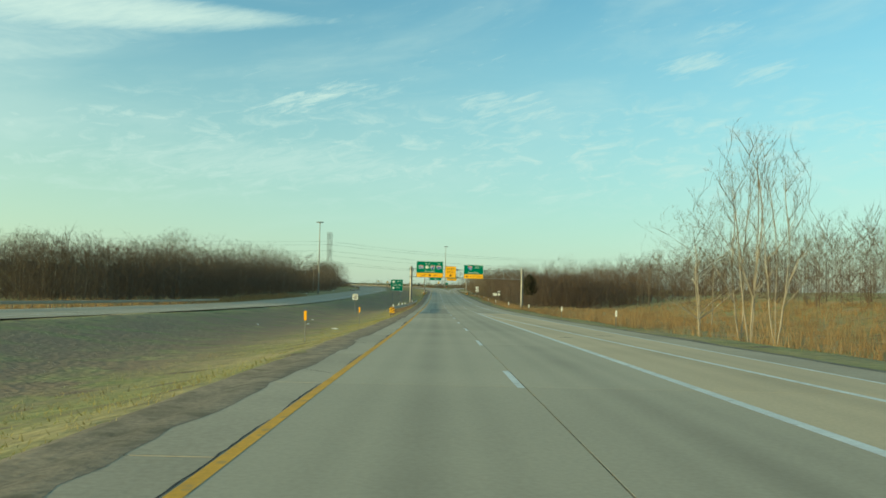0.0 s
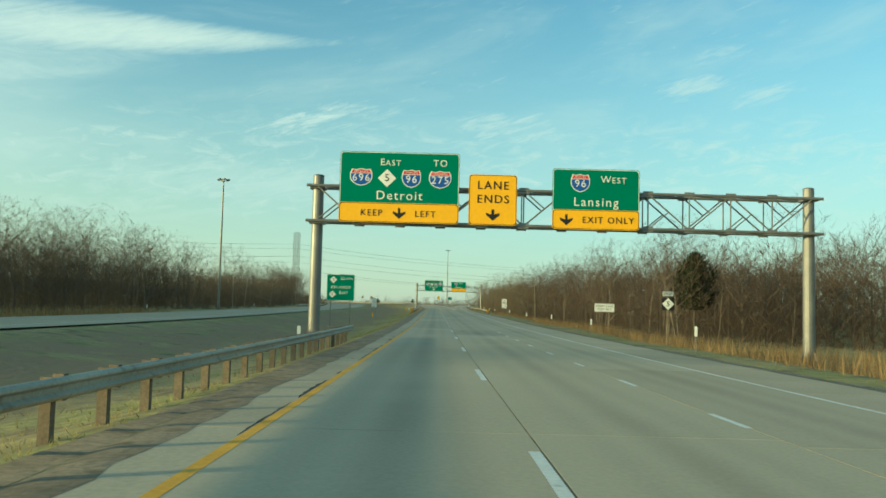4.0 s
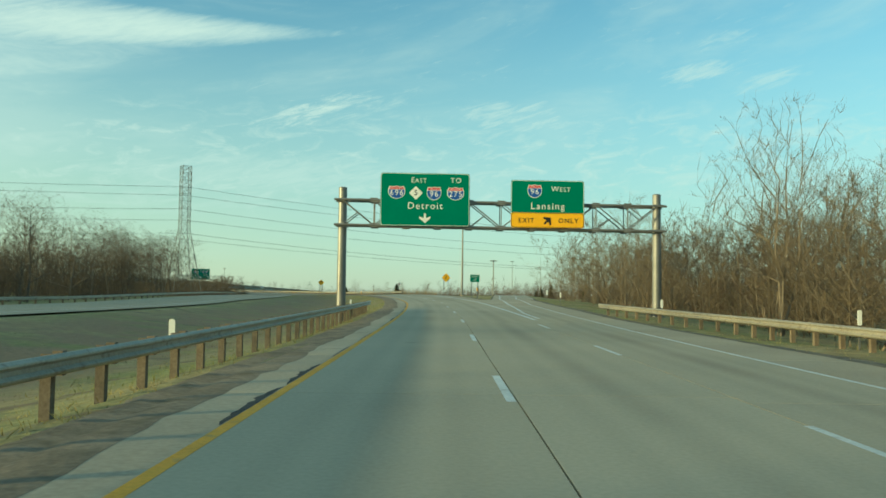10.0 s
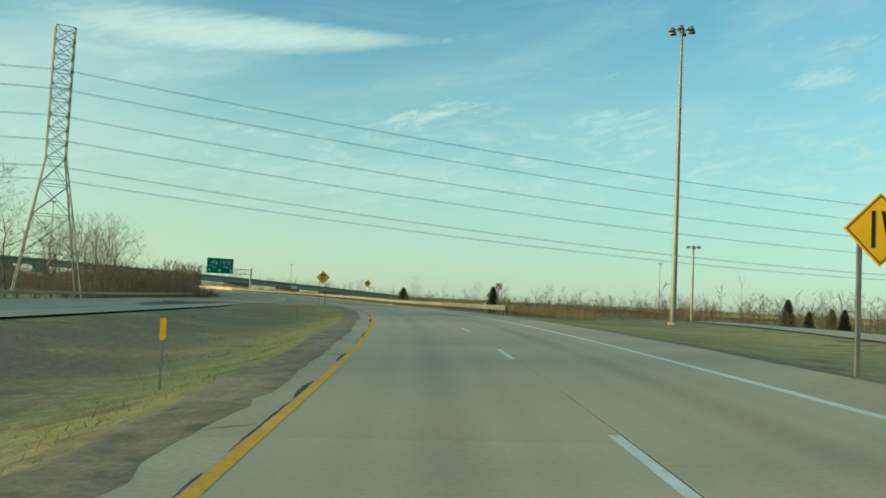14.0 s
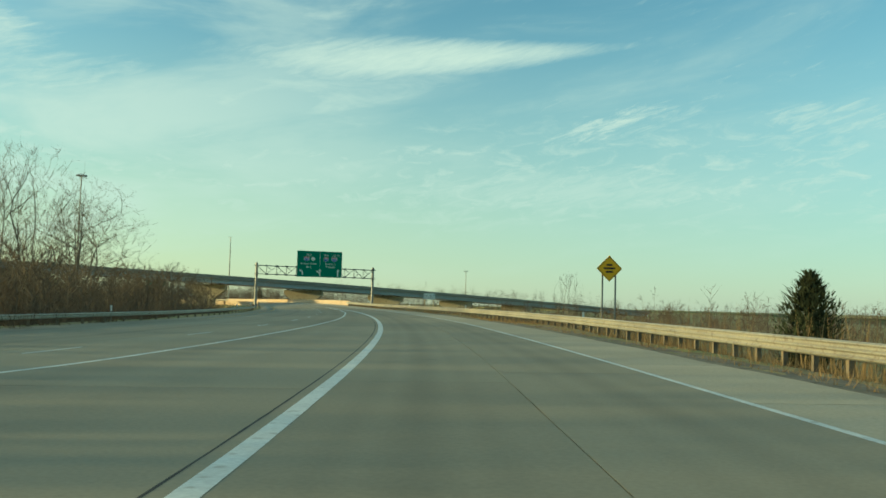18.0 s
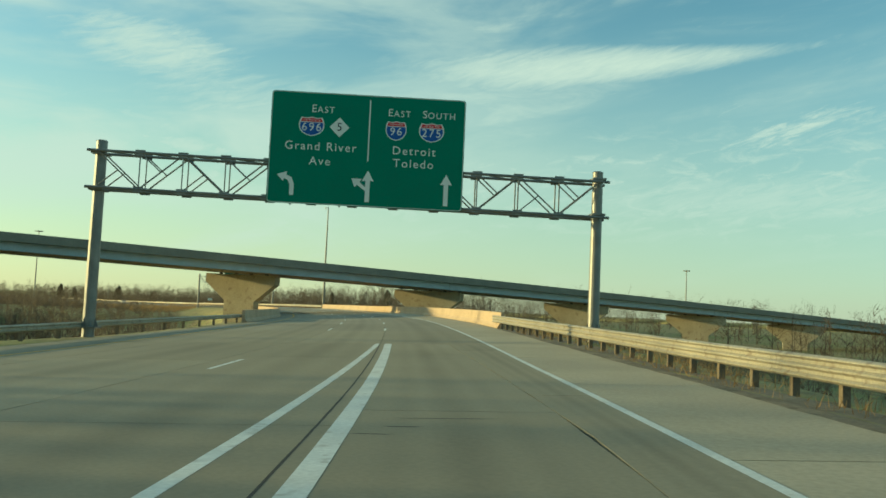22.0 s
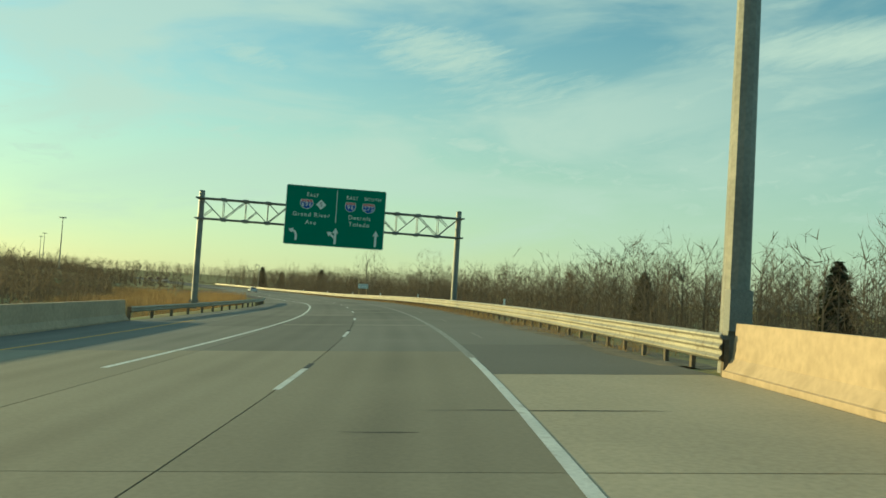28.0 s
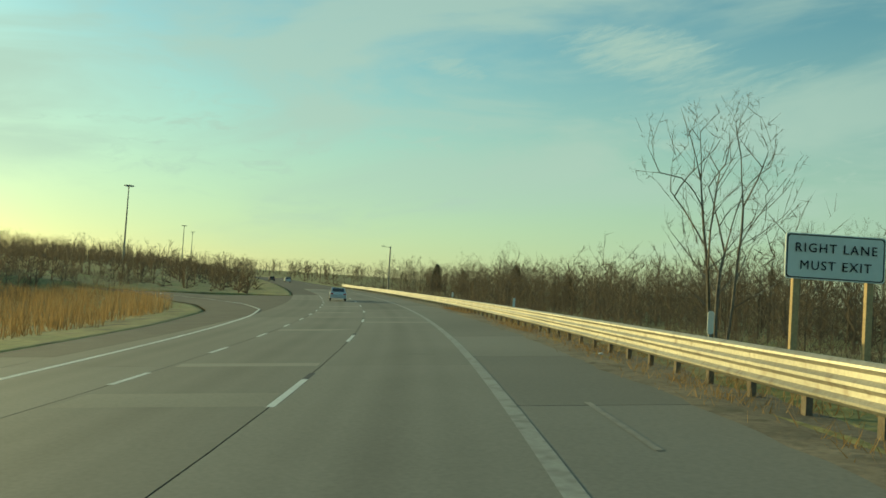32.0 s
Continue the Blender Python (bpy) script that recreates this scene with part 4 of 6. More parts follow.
def parapet(label, table, s0, s1, side, top=1.0):
    at = road(s0, lerp(table, s0))
    holder = thing("parapet_wall", label, "wall", at, kind="structure")
    s = s0
    while s < s1 - 1:
        e1 = min(s + 9.1, s1)
        rings = []
        for i in range(4):
            q = s + 0.012 + (e1 - s - 0.024) * i / 3
            c, t = road(q, lerp(table, q)), head(q)
            right = Vector((math.cos(t), math.sin(t), 0)) * side
            rings.append([c + right * x + Vector((0, 0, z * (top if z > 0.2 else 1))) - at for x, z in PARAPET])
        part("wall_panel", Shape().sweep(rings), WALLC, holder)
        s = e1
    return holder


WALL_R = [(834, 6.15), (860, 5.95), (875, 5.85), (930, 6.05), (1004, 6.3)]
WALL_L = [(850, -13.7), (880, -13.3), (960, -13.6), (1033, -14.2)]
parapet("sunlit concrete parapet on the outside of the curve", WALL_R, 834, 1004, 1)
parapet("shaded concrete parapet on the inside of the curve", WALL_L, 850, 1033, -1)

# ---- sign lettering ----
TEXT = {}


def letters(text, size):
    """A flat mesh of the text, centred, one unit of capital height given."""
    key = (text, size)
    if key not in TEXT:
        cu = bpy.data.curves.new("lettering", "FONT")
        cu.body, cu.size, cu.align_x, cu.align_y, cu.extrude = text, size / 0.73, "CENTER", "CENTER", 0.004
        cu.resolution_u, cu.space_character = 3, 1.2
        ob = bpy.data.objects.new("lettering", cu)
        me = bpy.data.meshes.new_from_object(ob)
        bpy.data.objects.remove(ob)
        TEXT[key] = me
    return TEXT[key]


def write(parent, text, x, z, size, material, y=-0.03, name="lettering"):
    me = letters(text, size).copy()
    me.materials.clear()
    me.materials.append(material)
    ob = new(name, me)
    ob.parent = parent
    ob.matrix_local = Matrix.Translation((x, y, z)) @ Matrix.Rotation(radians(90), 4, "X")
    return ob


def round_rect(x0, z0, x1, z1, r, n=4):
    pts = []
    for cx, cz, a0 in ((x1 - r, z1 - r, 0), (x0 + r, z1 - r, 90), (x0 + r, z0 + r, 180), (x1 - r, z0 + r, 270)):
        pts += [(cx + r * math.cos(radians(a0 + 90 * i / n)), cz + r * math.sin(radians(a0 + 90 * i / n))) for i in range(n + 1)]
    return pts


def panel(parent, x0, z0, x1, z1, face, rim=None, name="sign_panel", r=0.15, y=0.0, edge=0.024):
    """A sheet with rounded corners and a border stripe set inside it."""
    ob = part(name, Shape().plate(round_rect(x0, z0, x1, z1, r), y - 0.015, y + 0.015), face, parent)
    if rim:
        outer, inner = round_rect(x0 + edge, z0 + edge, x1 - edge, z1 - edge, r), round_rect(x0 + edge * 2.1, z0 + edge * 2.1, x1 - edge * 2.1, z1 - edge * 2.1, r)
        n = len(outer)
        sh = Shape().add([(x, y - 0.02, z) for x, z in outer] + [(x, y - 0.02, z) for x, z in inner], [(i, (i + 1) % n, n + (i + 1) % n, n + i) for i in range(n)])
        part("border", sh, rim, parent)
    return ob


def shield(parent, x, z, w, text):
    h = w * (1.0 if len(text) < 3 else 0.82)
    k = w / 2
    low = [(-1.0, 0.0), (-0.93, -0.35), (-0.72, -0.66), (-0.4, -0.88), (0, -1.0), (0.4, -0.88), (0.72, -0.66), (0.93, -0.35), (1.0, 0.0)]
    top = [(0.98, 0.42), (0.82, 0.86), (0.42, 0.78), (0, 0.9), (-0.42, 0.78), (-0.82, 0.86), (-0.98, 0.42)]
    part("shield_border", Shape().plate([(x + a * k * 1.06, z + b * h / 2 * 1.06) for a, b in low + top], -0.028, -0.018), WHITE, parent)
    part("shield_field", Shape().plate([(x + a * k * 0.97, z + b * h / 2 * 0.97) for a, b in low + [(0.97, 0.38), (-0.97, 0.38)]], -0.034, -0.029), BLUE, parent)
    part("shield_crest", Shape().plate([(x + a * k * 0.96, z + b * h / 2 * 0.96) for a, b in [(-0.97, 0.45), (0.97, 0.45)] + top[1:-1]], -0.034, -0.029), RED, parent)
    write(parent, "INTERSTATE", x, z + h * 0.295, w * 0.075, WHITE, -0.036, "shield_word")
    write(parent, text, x, z - h * 0.07, w * (0.42 if len(text) < 3 else 0.36), WHITE, -0.036, "shield_number")


def diamond(parent, x, z, w, text, y=-0.02):
    part("diamond", Shape().plate([(x, z - w / 2), (x + w / 2, z), (x, z + w / 2), (x - w / 2, z)], y - 0.012, y), WHITE, parent)
    write(parent, text, x, z, w * 0.42, BLACK, y - 0.016, "diamond_number")


ARROW = [(-0.1, 0.45), (0.1, 0.45), (0.1, 0.02), (0.52, 0.18), (0.52, 0.0), (0.0, -0.45), (-0.52, 0.0), (-0.52, 0.18), (-0.1, 0.02)]
UPARROW = [(-0.07, -0.5), (0.07, -0.5), (0.07, 0.18), (0.19, 0.16), (0.0, 0.5), (-0.19, 0.16), (-0.07, 0.18)]


def arrow(parent, x, z, size, material, turn=0.0, outline=ARROW):
    c, s = math.cos(radians(turn)), math.sin(radians(turn))
    part("arrow", Shape().plate([(x + (a * c - b * s) * size, z + (a * s + b * c) * size) for a, b in outline], -0.034, -0.026), material, parent)


def caps(parent, first, rest, x, z, size, material, y=-0.03):
    """A word with a taller first letter."""
    wide = [max(v.co.x for v in letters(t, k).vertices) - min(v.co.x for v in letters(t, k).vertices) for t, k in ((first, size * 1.22), (rest, size))]
    total = wide[0] + wide[1] + size * 0.16
    write(parent, first, x - total / 2 + wide[0] / 2, z + size * 0.11, size * 1.22, material, y)
    write(parent, rest, x + total / 2 - wide[1] / 2, z, size, material, y)


# ---- overhead gantries ----
def pipe(parent, name, p, q, r, r2=None, n=10, mat=STEEL):
    return part(name, Shape().tube(p, q, r, r2, n), mat, parent, smooth=False)


def gantry(label, s, d0, d1, zb0, zb1, top0, top1, low, high, bays):
    """Posts at d0 and d1, a box truss between the heights low and high over the middle of the beam."""
    o = road(s, 0)
    o.z = 0
    g = thing("sign_gantry", label, "sign gantry", o, head(s))
    for d, zb, zt in ((d0, zb0, top0), (d1, zb1, top1)):
        pipe(g, "post", (d, 0, zb - 0.6), (d, 0, zt), 0.30, 0.27, 16)
        part("base_plate", Shape().box((d, 0, zb + 0.04), (0.95, 0.95, 0.08)), STEEL, g)
        part("post_cap", Shape().tube((d, 0, zt), (d, 0, zt + 0.06), 0.29, 0.2, 16), STEEL, g)
        for k in range(6):
            t = math.pi * k / 3
            part("gusset", Shape().add([(d + 0.28 * math.cos(t), 0.28 * math.sin(t), zb + 0.08), (d + 0.46 * math.cos(t), 0.46 * math.sin(t), zb + 0.08), (d + 0.29 * math.cos(t), 0.29 * math.sin(t), zb + 0.55),
                                                    (d + 0.28 * math.cos(t + 0.06), 0.28 * math.sin(t + 0.06), zb + 0.08), (d + 0.46 * math.cos(t + 0.06), 0.46 * math.sin(t + 0.06), zb + 0.08), (d + 0.29 * math.cos(t + 0.06), 0.29 * math.sin(t + 0.06), zb + 0.55)],
                                                   [(0, 1, 2), (5, 4, 3), (0, 3, 4, 1), (1, 4, 5, 2), (2, 5, 3, 0)]), STEEL, g)
        for z in (low, high):
            part("saddle", Shape().box((d, 0, z + (top0 - top1) * 0 - 0.08), (0.7, 0.95, 0.1)), STEEL, g)
    tilt = (top1 - top0) / (d1 - d0)
    lift = lambda d: (d - d0) * tilt
    for y in (-0.55, 0.55):
        for z in (low, high):
            pipe(g, "chord", (d0 - 0.5, y, z + lift(d0 - 0.5)), (d1 + 0.5, y, z + lift(d1 + 0.5)), 0.075, None, 8)
    step = (d1 - d0) / bays
    for i in range(bays):
        a, b = d0 + step * i, d0 + step * (i + 1)
        m = (a + b) / 2
        for y in (-0.55, 0.55):
            za, zb, zm = lift(a), lift(b), lift(m)
            up = i % 2 == 0
            pipe(g, "brace", (a, y, (high if up else low) + za), (b, y, (low if up else high) + zb), 0.04, None, 6)
            pipe(g, "brace", (a, y, (low if up else high) + za), (m, y, (low + high) / 2 + zm), 0.035, None, 6)
            if i:
                pipe(g, "upright", (a, y, low + za), (a, y, high + za), 0.035, None, 6)
                for z in (low, high):
                    part("gusset", Shape().box((a, y * 1.06, z + za), (0.5, 0.03, 0.28)), STEEL, g)
        for z in (low, high):
            pipe(g, "brace", (a, -0.55, z + lift(a)), (b, 0.55, z + lift(b)), 0.03, None, 6)
    return g, o, lift


def hung_sign(label, o, s, x0, x1, z0, z1, split=None, face=GREEN):
    """A sign on the gantry's near side; its own origin is the middle of its lower edge."""
    t = head(s)
    c, f = Vector((math.cos(t), math.sin(t), 0)), Vector((-math.sin(t), math.cos(t), 0))
    at = o + c * ((x0 + x1) / 2) - f * 0.8 + Vector((0, 0, z0))
    sg = thing("overhead_sign", label, "road sign", at, t)
    w, h = x1 - x0, z1 - z0
    if split:
        panel(sg, -w / 2, split - 0.02, w / 2, h, face, WHITE)
        panel(sg, -w / 2, 0, w / 2, split + 0.12, YELLOW, BLACK, "lower_panel", y=-0.012)
    else:
        panel(sg, -w / 2, 0, w / 2, h, face, WHITE if face is GREEN else BLACK)
    for k in (-0.38, -0.13, 0.13, 0.38):
        part("mount", Shape().box((w * k, 0.12, h * 0.45), (0.08, 0.2, h * 0.92)), STEEL, sg)
    return sg, w, h


# first gantry
S1 = 182.5
g, o, lift = gantry("galvanised sign gantry over three lanes", S1, -6.25, 18.4, -0.7, -1.2, 7.5, 7.45, 5.2, 6.95, 12)
sg, w, h = hung_sign("green overhead sign for Detroit with yellow lower panel", o, S1, -5.1, 0.8, 5.15, 8.65, 0.86)
caps(sg, "E", "AST", -0.45, 2.95, 0.29, WHITE)
write(sg, "TO", 2.0, 2.98, 0.34, WHITE)
shield(sg, -1.9, 2.25, 1.05, "696"), diamond(sg, -0.62, 2.2, 0.9, "5"), shield(sg, 0.58, 2.22, 0.9, "96"), shield(sg, 2.0, 2.2, 1.05, "275")
write(sg, "Detroit", 0.0, 1.33, 0.46, WHITE)
write(sg, "KEEP", -1.35, 0.46, 0.32, BLACK, -0.04), write(sg, "LEFT", 1.3, 0.44, 0.32, BLACK, -0.04)
arrow(sg, 0.02, 0.46, 0.6, BLACK)
sg, w, h = hung_sign("yellow overhead sign telling that a lane ends", o, S1, 1.28, 3.66, 5.15, 7.65, None, YELLOW)
write(sg, "LANE", 0, 1.95, 0.42, BLACK), write(sg, "ENDS", 0, 1.27, 0.42, BLACK), arrow(sg, 0, 0.5, 0.62, BLACK)
sg, w, h = hung_sign("green overhead sign for Lansing with yellow lower panel", o, S1, 5.4, 9.7, 5.05, 8.05, 0.86)
shield(sg, -0.78, 2.32, 0.9, "96"), caps(sg, "W", "EST", 0.85, 2.45, 0.3, WHITE), write(sg, "Lansing", 0, 1.35, 0.46, WHITE)
arrow(sg, -1.45, 0.46, 0.6, BLACK), write(sg, "EXIT ONLY", 0.6, 0.46, 0.32, BLACK, -0.04)

# second gantry
S2 = 407.2
g, o, lift = gantry("galvanised sign gantry over the lanes at the exit", S2, -6.0, 14.8, -0.4, -0.5, 7.8, 7.65, 5.35, 7.0, 10)
sg, w, h = hung_sign("green overhead sign for Detroit with a down arrow", o, S2, -3.5, 2.3, 5.3, 8.75)
caps(sg, "E", "AST", -0.4, 2.95, 0.29, WHITE)
write(sg, "TO", 2.0, 2.98, 0.34, WHITE)
shield(sg, -1.85, 2.2, 1.05, "696"), diamond(sg, -0.6, 2.15, 0.9, "5"), shield(sg, 0.58, 2.15, 0.9, "96"), shield(sg, 1.98, 2.15, 1.05, "275")
write(sg, "Detroit", 0.0, 1.3, 0.46, WHITE), arrow(sg, 0, 0.5, 0.7, WHITE)
sg, w, h = hung_sign("green overhead sign for Lansing with a yellow exit panel", o, S2, 5.0, 9.8, 5.3, 8.4, 0.86)
shield(sg, -0.85, 2.4, 0.9, "96"), caps(sg, "W", "EST", 0.85, 2.5, 0.3, WHITE), write(sg, "Lansing", 0, 1.4, 0.46, WHITE)
write(sg, "EXIT", -1.4, 0.46, 0.32, BLACK, -0.04), write(sg, "ONLY", 1.35, 0.46, 0.32, BLACK, -0.04), arrow(sg, 0, 0.46, 0.66, BLACK, 135)


def river_sign(o, s, x0, x1, z0, z1):
    sg, w, h = hung_sign("dark green overhead sign with lane arrows, seen from its shaded side", o, s, x0, x1, z0, z1)
    part("divider", Shape().box((0.05, -0.022, h * 0.68), (0.06, 0.01, h * 0.55)), WHITE, sg)
    q = h / 5.75
    caps(sg, "E", "AST", -2.3, 4.85 * q, 0.33, WHITE)
    shield(sg, -2.85, 4.0 * q, 1.2, "696"), diamond(sg, -1.45, 4.0 * q, 1.0, "5")
    write(sg, "Grand River", -2.35, 2.95 * q, 0.44, WHITE), write(sg, "Ave", -2.35, 2.2 * q, 0.44, WHITE)
    caps(sg, "E", "AST", 1.55, 4.85 * q, 0.33, WHITE), caps(sg, "S", "OUTH", 3.55, 4.85 * q, 0.33, WHITE)
    shield(sg, 1.4, 4.0 * q, 1.0, "96"), shield(sg, 3.2, 4.0 * q, 1.2, "275")
    write(sg, "Detroit", 2.35, 2.95 * q, 0.44, WHITE), write(sg, "Toledo", 2.35, 2.3 * q, 0.44, WHITE)
    bent = [(0.5, -0.55), (0.5, 0.0), (0.38, 0.3), (0.12, 0.42), (0.16, 0.58), (-0.32, 0.42), (-0.02, 0.1), (0.02, 0.24), (0.2, 0.16), (0.3, -0.05), (0.3, -0.55)]
    part("arrow", Shape().plate([(-4.1 + a * 1.05, 1.0 * q + b * 1.05) for a, b in bent], -0.034, -0.026), WHITE, sg)
    arrow(sg, 0.1, 1.05 * q, 1.6, WHITE, 0, UPARROW)
    part("arrow", Shape().plate([(0.05, 0.75 * q), (0.05, 0.95 * q), (-0.3, 1.25 * q), (-0.2, 1.42 * q), (-0.72, 1.42 * q), (-0.55, 0.98 * q), (-0.42, 1.1 * q)], -0.034, -0.026), WHITE, sg)
    arrow(sg, 4.05, 1.05 * q, 1.6, WHITE, 0, UPARROW)


S3 = 818.0
g, o, lift = gantry("weathered sign gantry across the merged roadway", S3, -16.4, 9.0, 0.1, 0.9, 9.5, 9.25, 7.1, 8.95, 12)
river_sign(o, S3, -7.9, 1.9, 6.75, 12.45)
S4 = 1069.2
g, o, lift = gantry("weathered sign gantry across the curving roadway", S4, -16.9, 8.35, -1.1, -0.2, 9.65, 9.55, 7.0, 8.95, 12)
river_sign(o, S4, -8.9, 0.8, 5.1, 10.9)

# ---- the overpass ----
BO, BU = Vector((-200.6, 872.7, 0)), Vector((0.43, 0.903, 0)).normalized()
BN = Vector((-BU.y, BU.x, 0))
BRIDGE = Matrix(((BU.x, BN.x, 0, BO.x), (BU.y, BN.y, 0, BO.y), (0, 0, 1, 0), (0, 0, 0, 1)))
WIDE = 18.0


def soffit(u):
    return 6.05 - 0.027 * u - 0.00004 * u * u


over = new("overpass")
over.matrix_world = BRIDGE
tagged(over, "concrete overpass on blue-grey steel girders and hammerhead piers", "bridge")
PIERS = [-57.0, -18.0, 20.6, 59.4, 98.0, 137.0]
ENDS = [-150.0, -96.0, -70.0] + PIERS[1:] + [176.0, 240.0]
I_PROF = [(-0.28, 0.0), (0.28, 0.0), (0.28, 0.06), (0.04, 0.08), (0.04, 1.26), (0.24, 1.28), (0.24, 1.34), (-0.24, 1.34), (-0.24, 1.28), (-0.04, 1.26), (-0.04, 0.08), (-0.28, 0.06)]
for u0, u1 in zip(ENDS, ENDS[1:]):
    for k in range(7):
        n = 1.5 + 2.5 * k
        rings = [[(u, n + x, soffit(u) + z) for x, z in I_PROF] for u in (u0 + 0.05, (u0 + u1) / 2, u1 - 0.05)]
        part("girder", Shape().sweep(rings), GIRDER if k in (0, 6) else GIRDB, over)
    for u in np.linspace(u0 + 0.4, u1 - 0.4, 6):
        for k in range(6):
            n = 1.5 + 2.5 * k
            part("cross_frame", Shape().tube((u, n, soffit(u) + 0.25), (u, n + 2.5, soffit(u) + 1.1), 0.05, n=5), GIRDB, over)
for k, (u0, u1) in enumerate(zip(ENDS, ENDS[1:])):
    us = [u0 + 0.015, (u0 + u1) / 2, u1 - 0.015]
    part("deck", Shape().sweep([[(u, 0.15, soffit(u) + 1.36), (u, WIDE - 0.15, soffit(u) + 1.36), (u, WIDE - 0.15, soffit(u) + 1.62), (u, 0.15, soffit(u) + 1.62)] for u in us]), DECKC, over)
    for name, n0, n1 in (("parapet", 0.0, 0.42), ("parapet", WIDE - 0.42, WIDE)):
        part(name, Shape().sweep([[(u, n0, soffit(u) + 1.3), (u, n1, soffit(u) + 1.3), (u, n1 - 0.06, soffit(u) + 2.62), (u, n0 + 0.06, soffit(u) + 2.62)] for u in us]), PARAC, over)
PIER_AXIS = Vector((0.975, 0.22, 0)).normalized()


def pier(x, y):
    """A hammerhead pier, its cap skewed to the deck above."""
    m = BRIDGE.inverted()
    c = m @ Vector((x, y, 0))
    ax = (m.to_3x3() @ PIER_AXIS).normalized()
    th = Vector((-ax.y, ax.x, 0))
    z = soffit(c.x) - 0.3
    tilt = -0.027 * ax.x
    out = [(-7.2, z), (-7.2, z - 1.5), (-3.1, z - 4.7), (-3.1, -9), (3.1, -9), (3.1, z - 4.7), (7.2, z - 1.5), (7.2, z)]
    out = [(k, q + (tilt * k if q > -8 else 0)) for k, q in out]
    n = len(out)
    sh = Shape()
    sh.add([c.to_2d().to_3d() + ax * k + th * t + Vector((0, 0, q)) for t in (-0.85, 0.85) for k, q in out], [tuple(range(n))[::-1], tuple(range(n, 2 * n))] + [(i, (i + 1) % n, n + (i + 1) % n, n + i) for i in range(n)])
    part("pier", sh, PIERC, over)
    for k in range(7):
        w = 1.5 + 2.5 * k
        t = (w - c.y) / ax.y
        if abs(t) < 7.0:
            b = c.to_2d().to_3d() + ax * t
            part("bearing", Shape().box((b.x, b.y, soffit(b.x) - 0.15), (0.5, 0.45, 0.3)), STEEL, over)


for k in range(0, 5):
    pier(-217.7 + 17.6 * k, 861 + 34.3 * k)
# the fill that carries the overpass down to the left
def fill_top(u):
    return soffit(u) + 0.5 if u < -74 else soffit(-74) + 0.5 - (u + 74) * 0.6


fill = Shape()
fill.sweep([[BRIDGE @ Vector(q) for q in ((u, -1.2 - 15 * k, -6), (u, 0.2, fill_top(u)), (u, WIDE - 0.2, fill_top(u)), (u, WIDE + 1.2 + 15 * k, -6))] for u, k in ((-320, 1.3), (-150, 1.2), (-96, 1.1), (-74, 1.0), (-64, 0.6), (-56, 0.2))])
tagged(part("embankment", fill, GROUND, None, "brushy embankment carrying the overpass approach", smooth=False), category="embankment", kind="structure")
appr = Shape().sweep([[BRIDGE @ Vector((u, n, z + soffit(u))) for n, z in ((0.2, 1.1), (WIDE - 0.2, 1.1), (WIDE - 0.2, 1.6), (0.2, 1.6))] for u in (-320, -240, -150)])
tagged(part("approach_road", appr, DECKC, None, "concrete approach road on the embankment"), category="road", kind="structure")
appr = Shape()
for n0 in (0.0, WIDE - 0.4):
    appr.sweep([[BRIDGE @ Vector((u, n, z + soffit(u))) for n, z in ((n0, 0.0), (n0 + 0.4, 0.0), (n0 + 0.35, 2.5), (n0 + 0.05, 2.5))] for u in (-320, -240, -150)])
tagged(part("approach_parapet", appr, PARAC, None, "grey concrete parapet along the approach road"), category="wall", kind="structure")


# ---- masts, tower and wires ----
def mast(s, d, zb, zt, r=0.3, heads=6, label="tall steel high-mast light pole with a ring of lamps"):
    p = road(s, d)
    p.z = zb
    m = thing("high_mast_light", label, "light pole", p, head(s), "high masts")
    h = zt - zb
    part("pole", Shape().tube((0, 0, -1), (0, 0, h), r, r * 0.42, 12), POLEM, m)
    part("base", Shape().tube((0, 0, -0.5), (0, 0, 0.35), r * 1.9, r * 1.7, 12), WALLC, m)
    part("head_frame", Shape().tube((0, 0, h - 0.5), (0, 0, h + 0.25), r * 0.8, r * 0.6, 10), POLEM, m)
    for k in range(heads):
        t = 2 * math.pi * k / heads
        c, q = math.cos(t), math.sin(t)
        part("arm", Shape().tube((0, 0, h), (c * 0.9, q * 0.9, h + 0.05), 0.05, n=5), POLEM, m)
        part("lamp", Shape().tube((c * 1.05, q * 1.05, h + 0.15), (c * 1.05, q * 1.05, h - 0.22), 0.2, 0.36, 10), POLEM, m)


for row in ((313.3, -45.8, -1.5, 26.2), (571.6, 27.6, 0.2, 29.7), (863, -58.1, -4, 31.8), (1034, 160, -3, 20.5), (796.8, 191.3, -3, 22.0), (1132.7, -61.6, -5.5, 23.6), (622.6, 57.3, -3, 12.5), (*station(-607.8, 997.5), -1, 20.8), (*station(-822.6, 1037.7), 2, 21), (*station(-900, 1052), 2, 21)):
    mast(*row)

cp = thing("camera_pole", "tall tapered pole with a small bracket behind the parapet", "pole", road(1005.2, 7.0, 0), head(1005))
part("pole", Shape().tube((0, 0, -4), (0, 0, 28.0), 0.34, 0.13, 12), POLEM, cp)
part("bracket", Shape().tube((0, 0, 27.9), (-0.75, 0, 28.0), 0.04, n=6), POLEM, cp)
part("hood", Shape().tube((-0.75, 0, 28.0), (-0.75, 0, 27.4), 0.1, 0.16, 8), POLEM, cp)
part("cabinet", Shape().box((-0.1, -0.42, 1.3), (0.5, 0.35, 0.9)), STEEL, cp)
part("box", Shape().box((0, -0.3, 22), (0.3, 0.2, 0.5)), STEEL, cp)


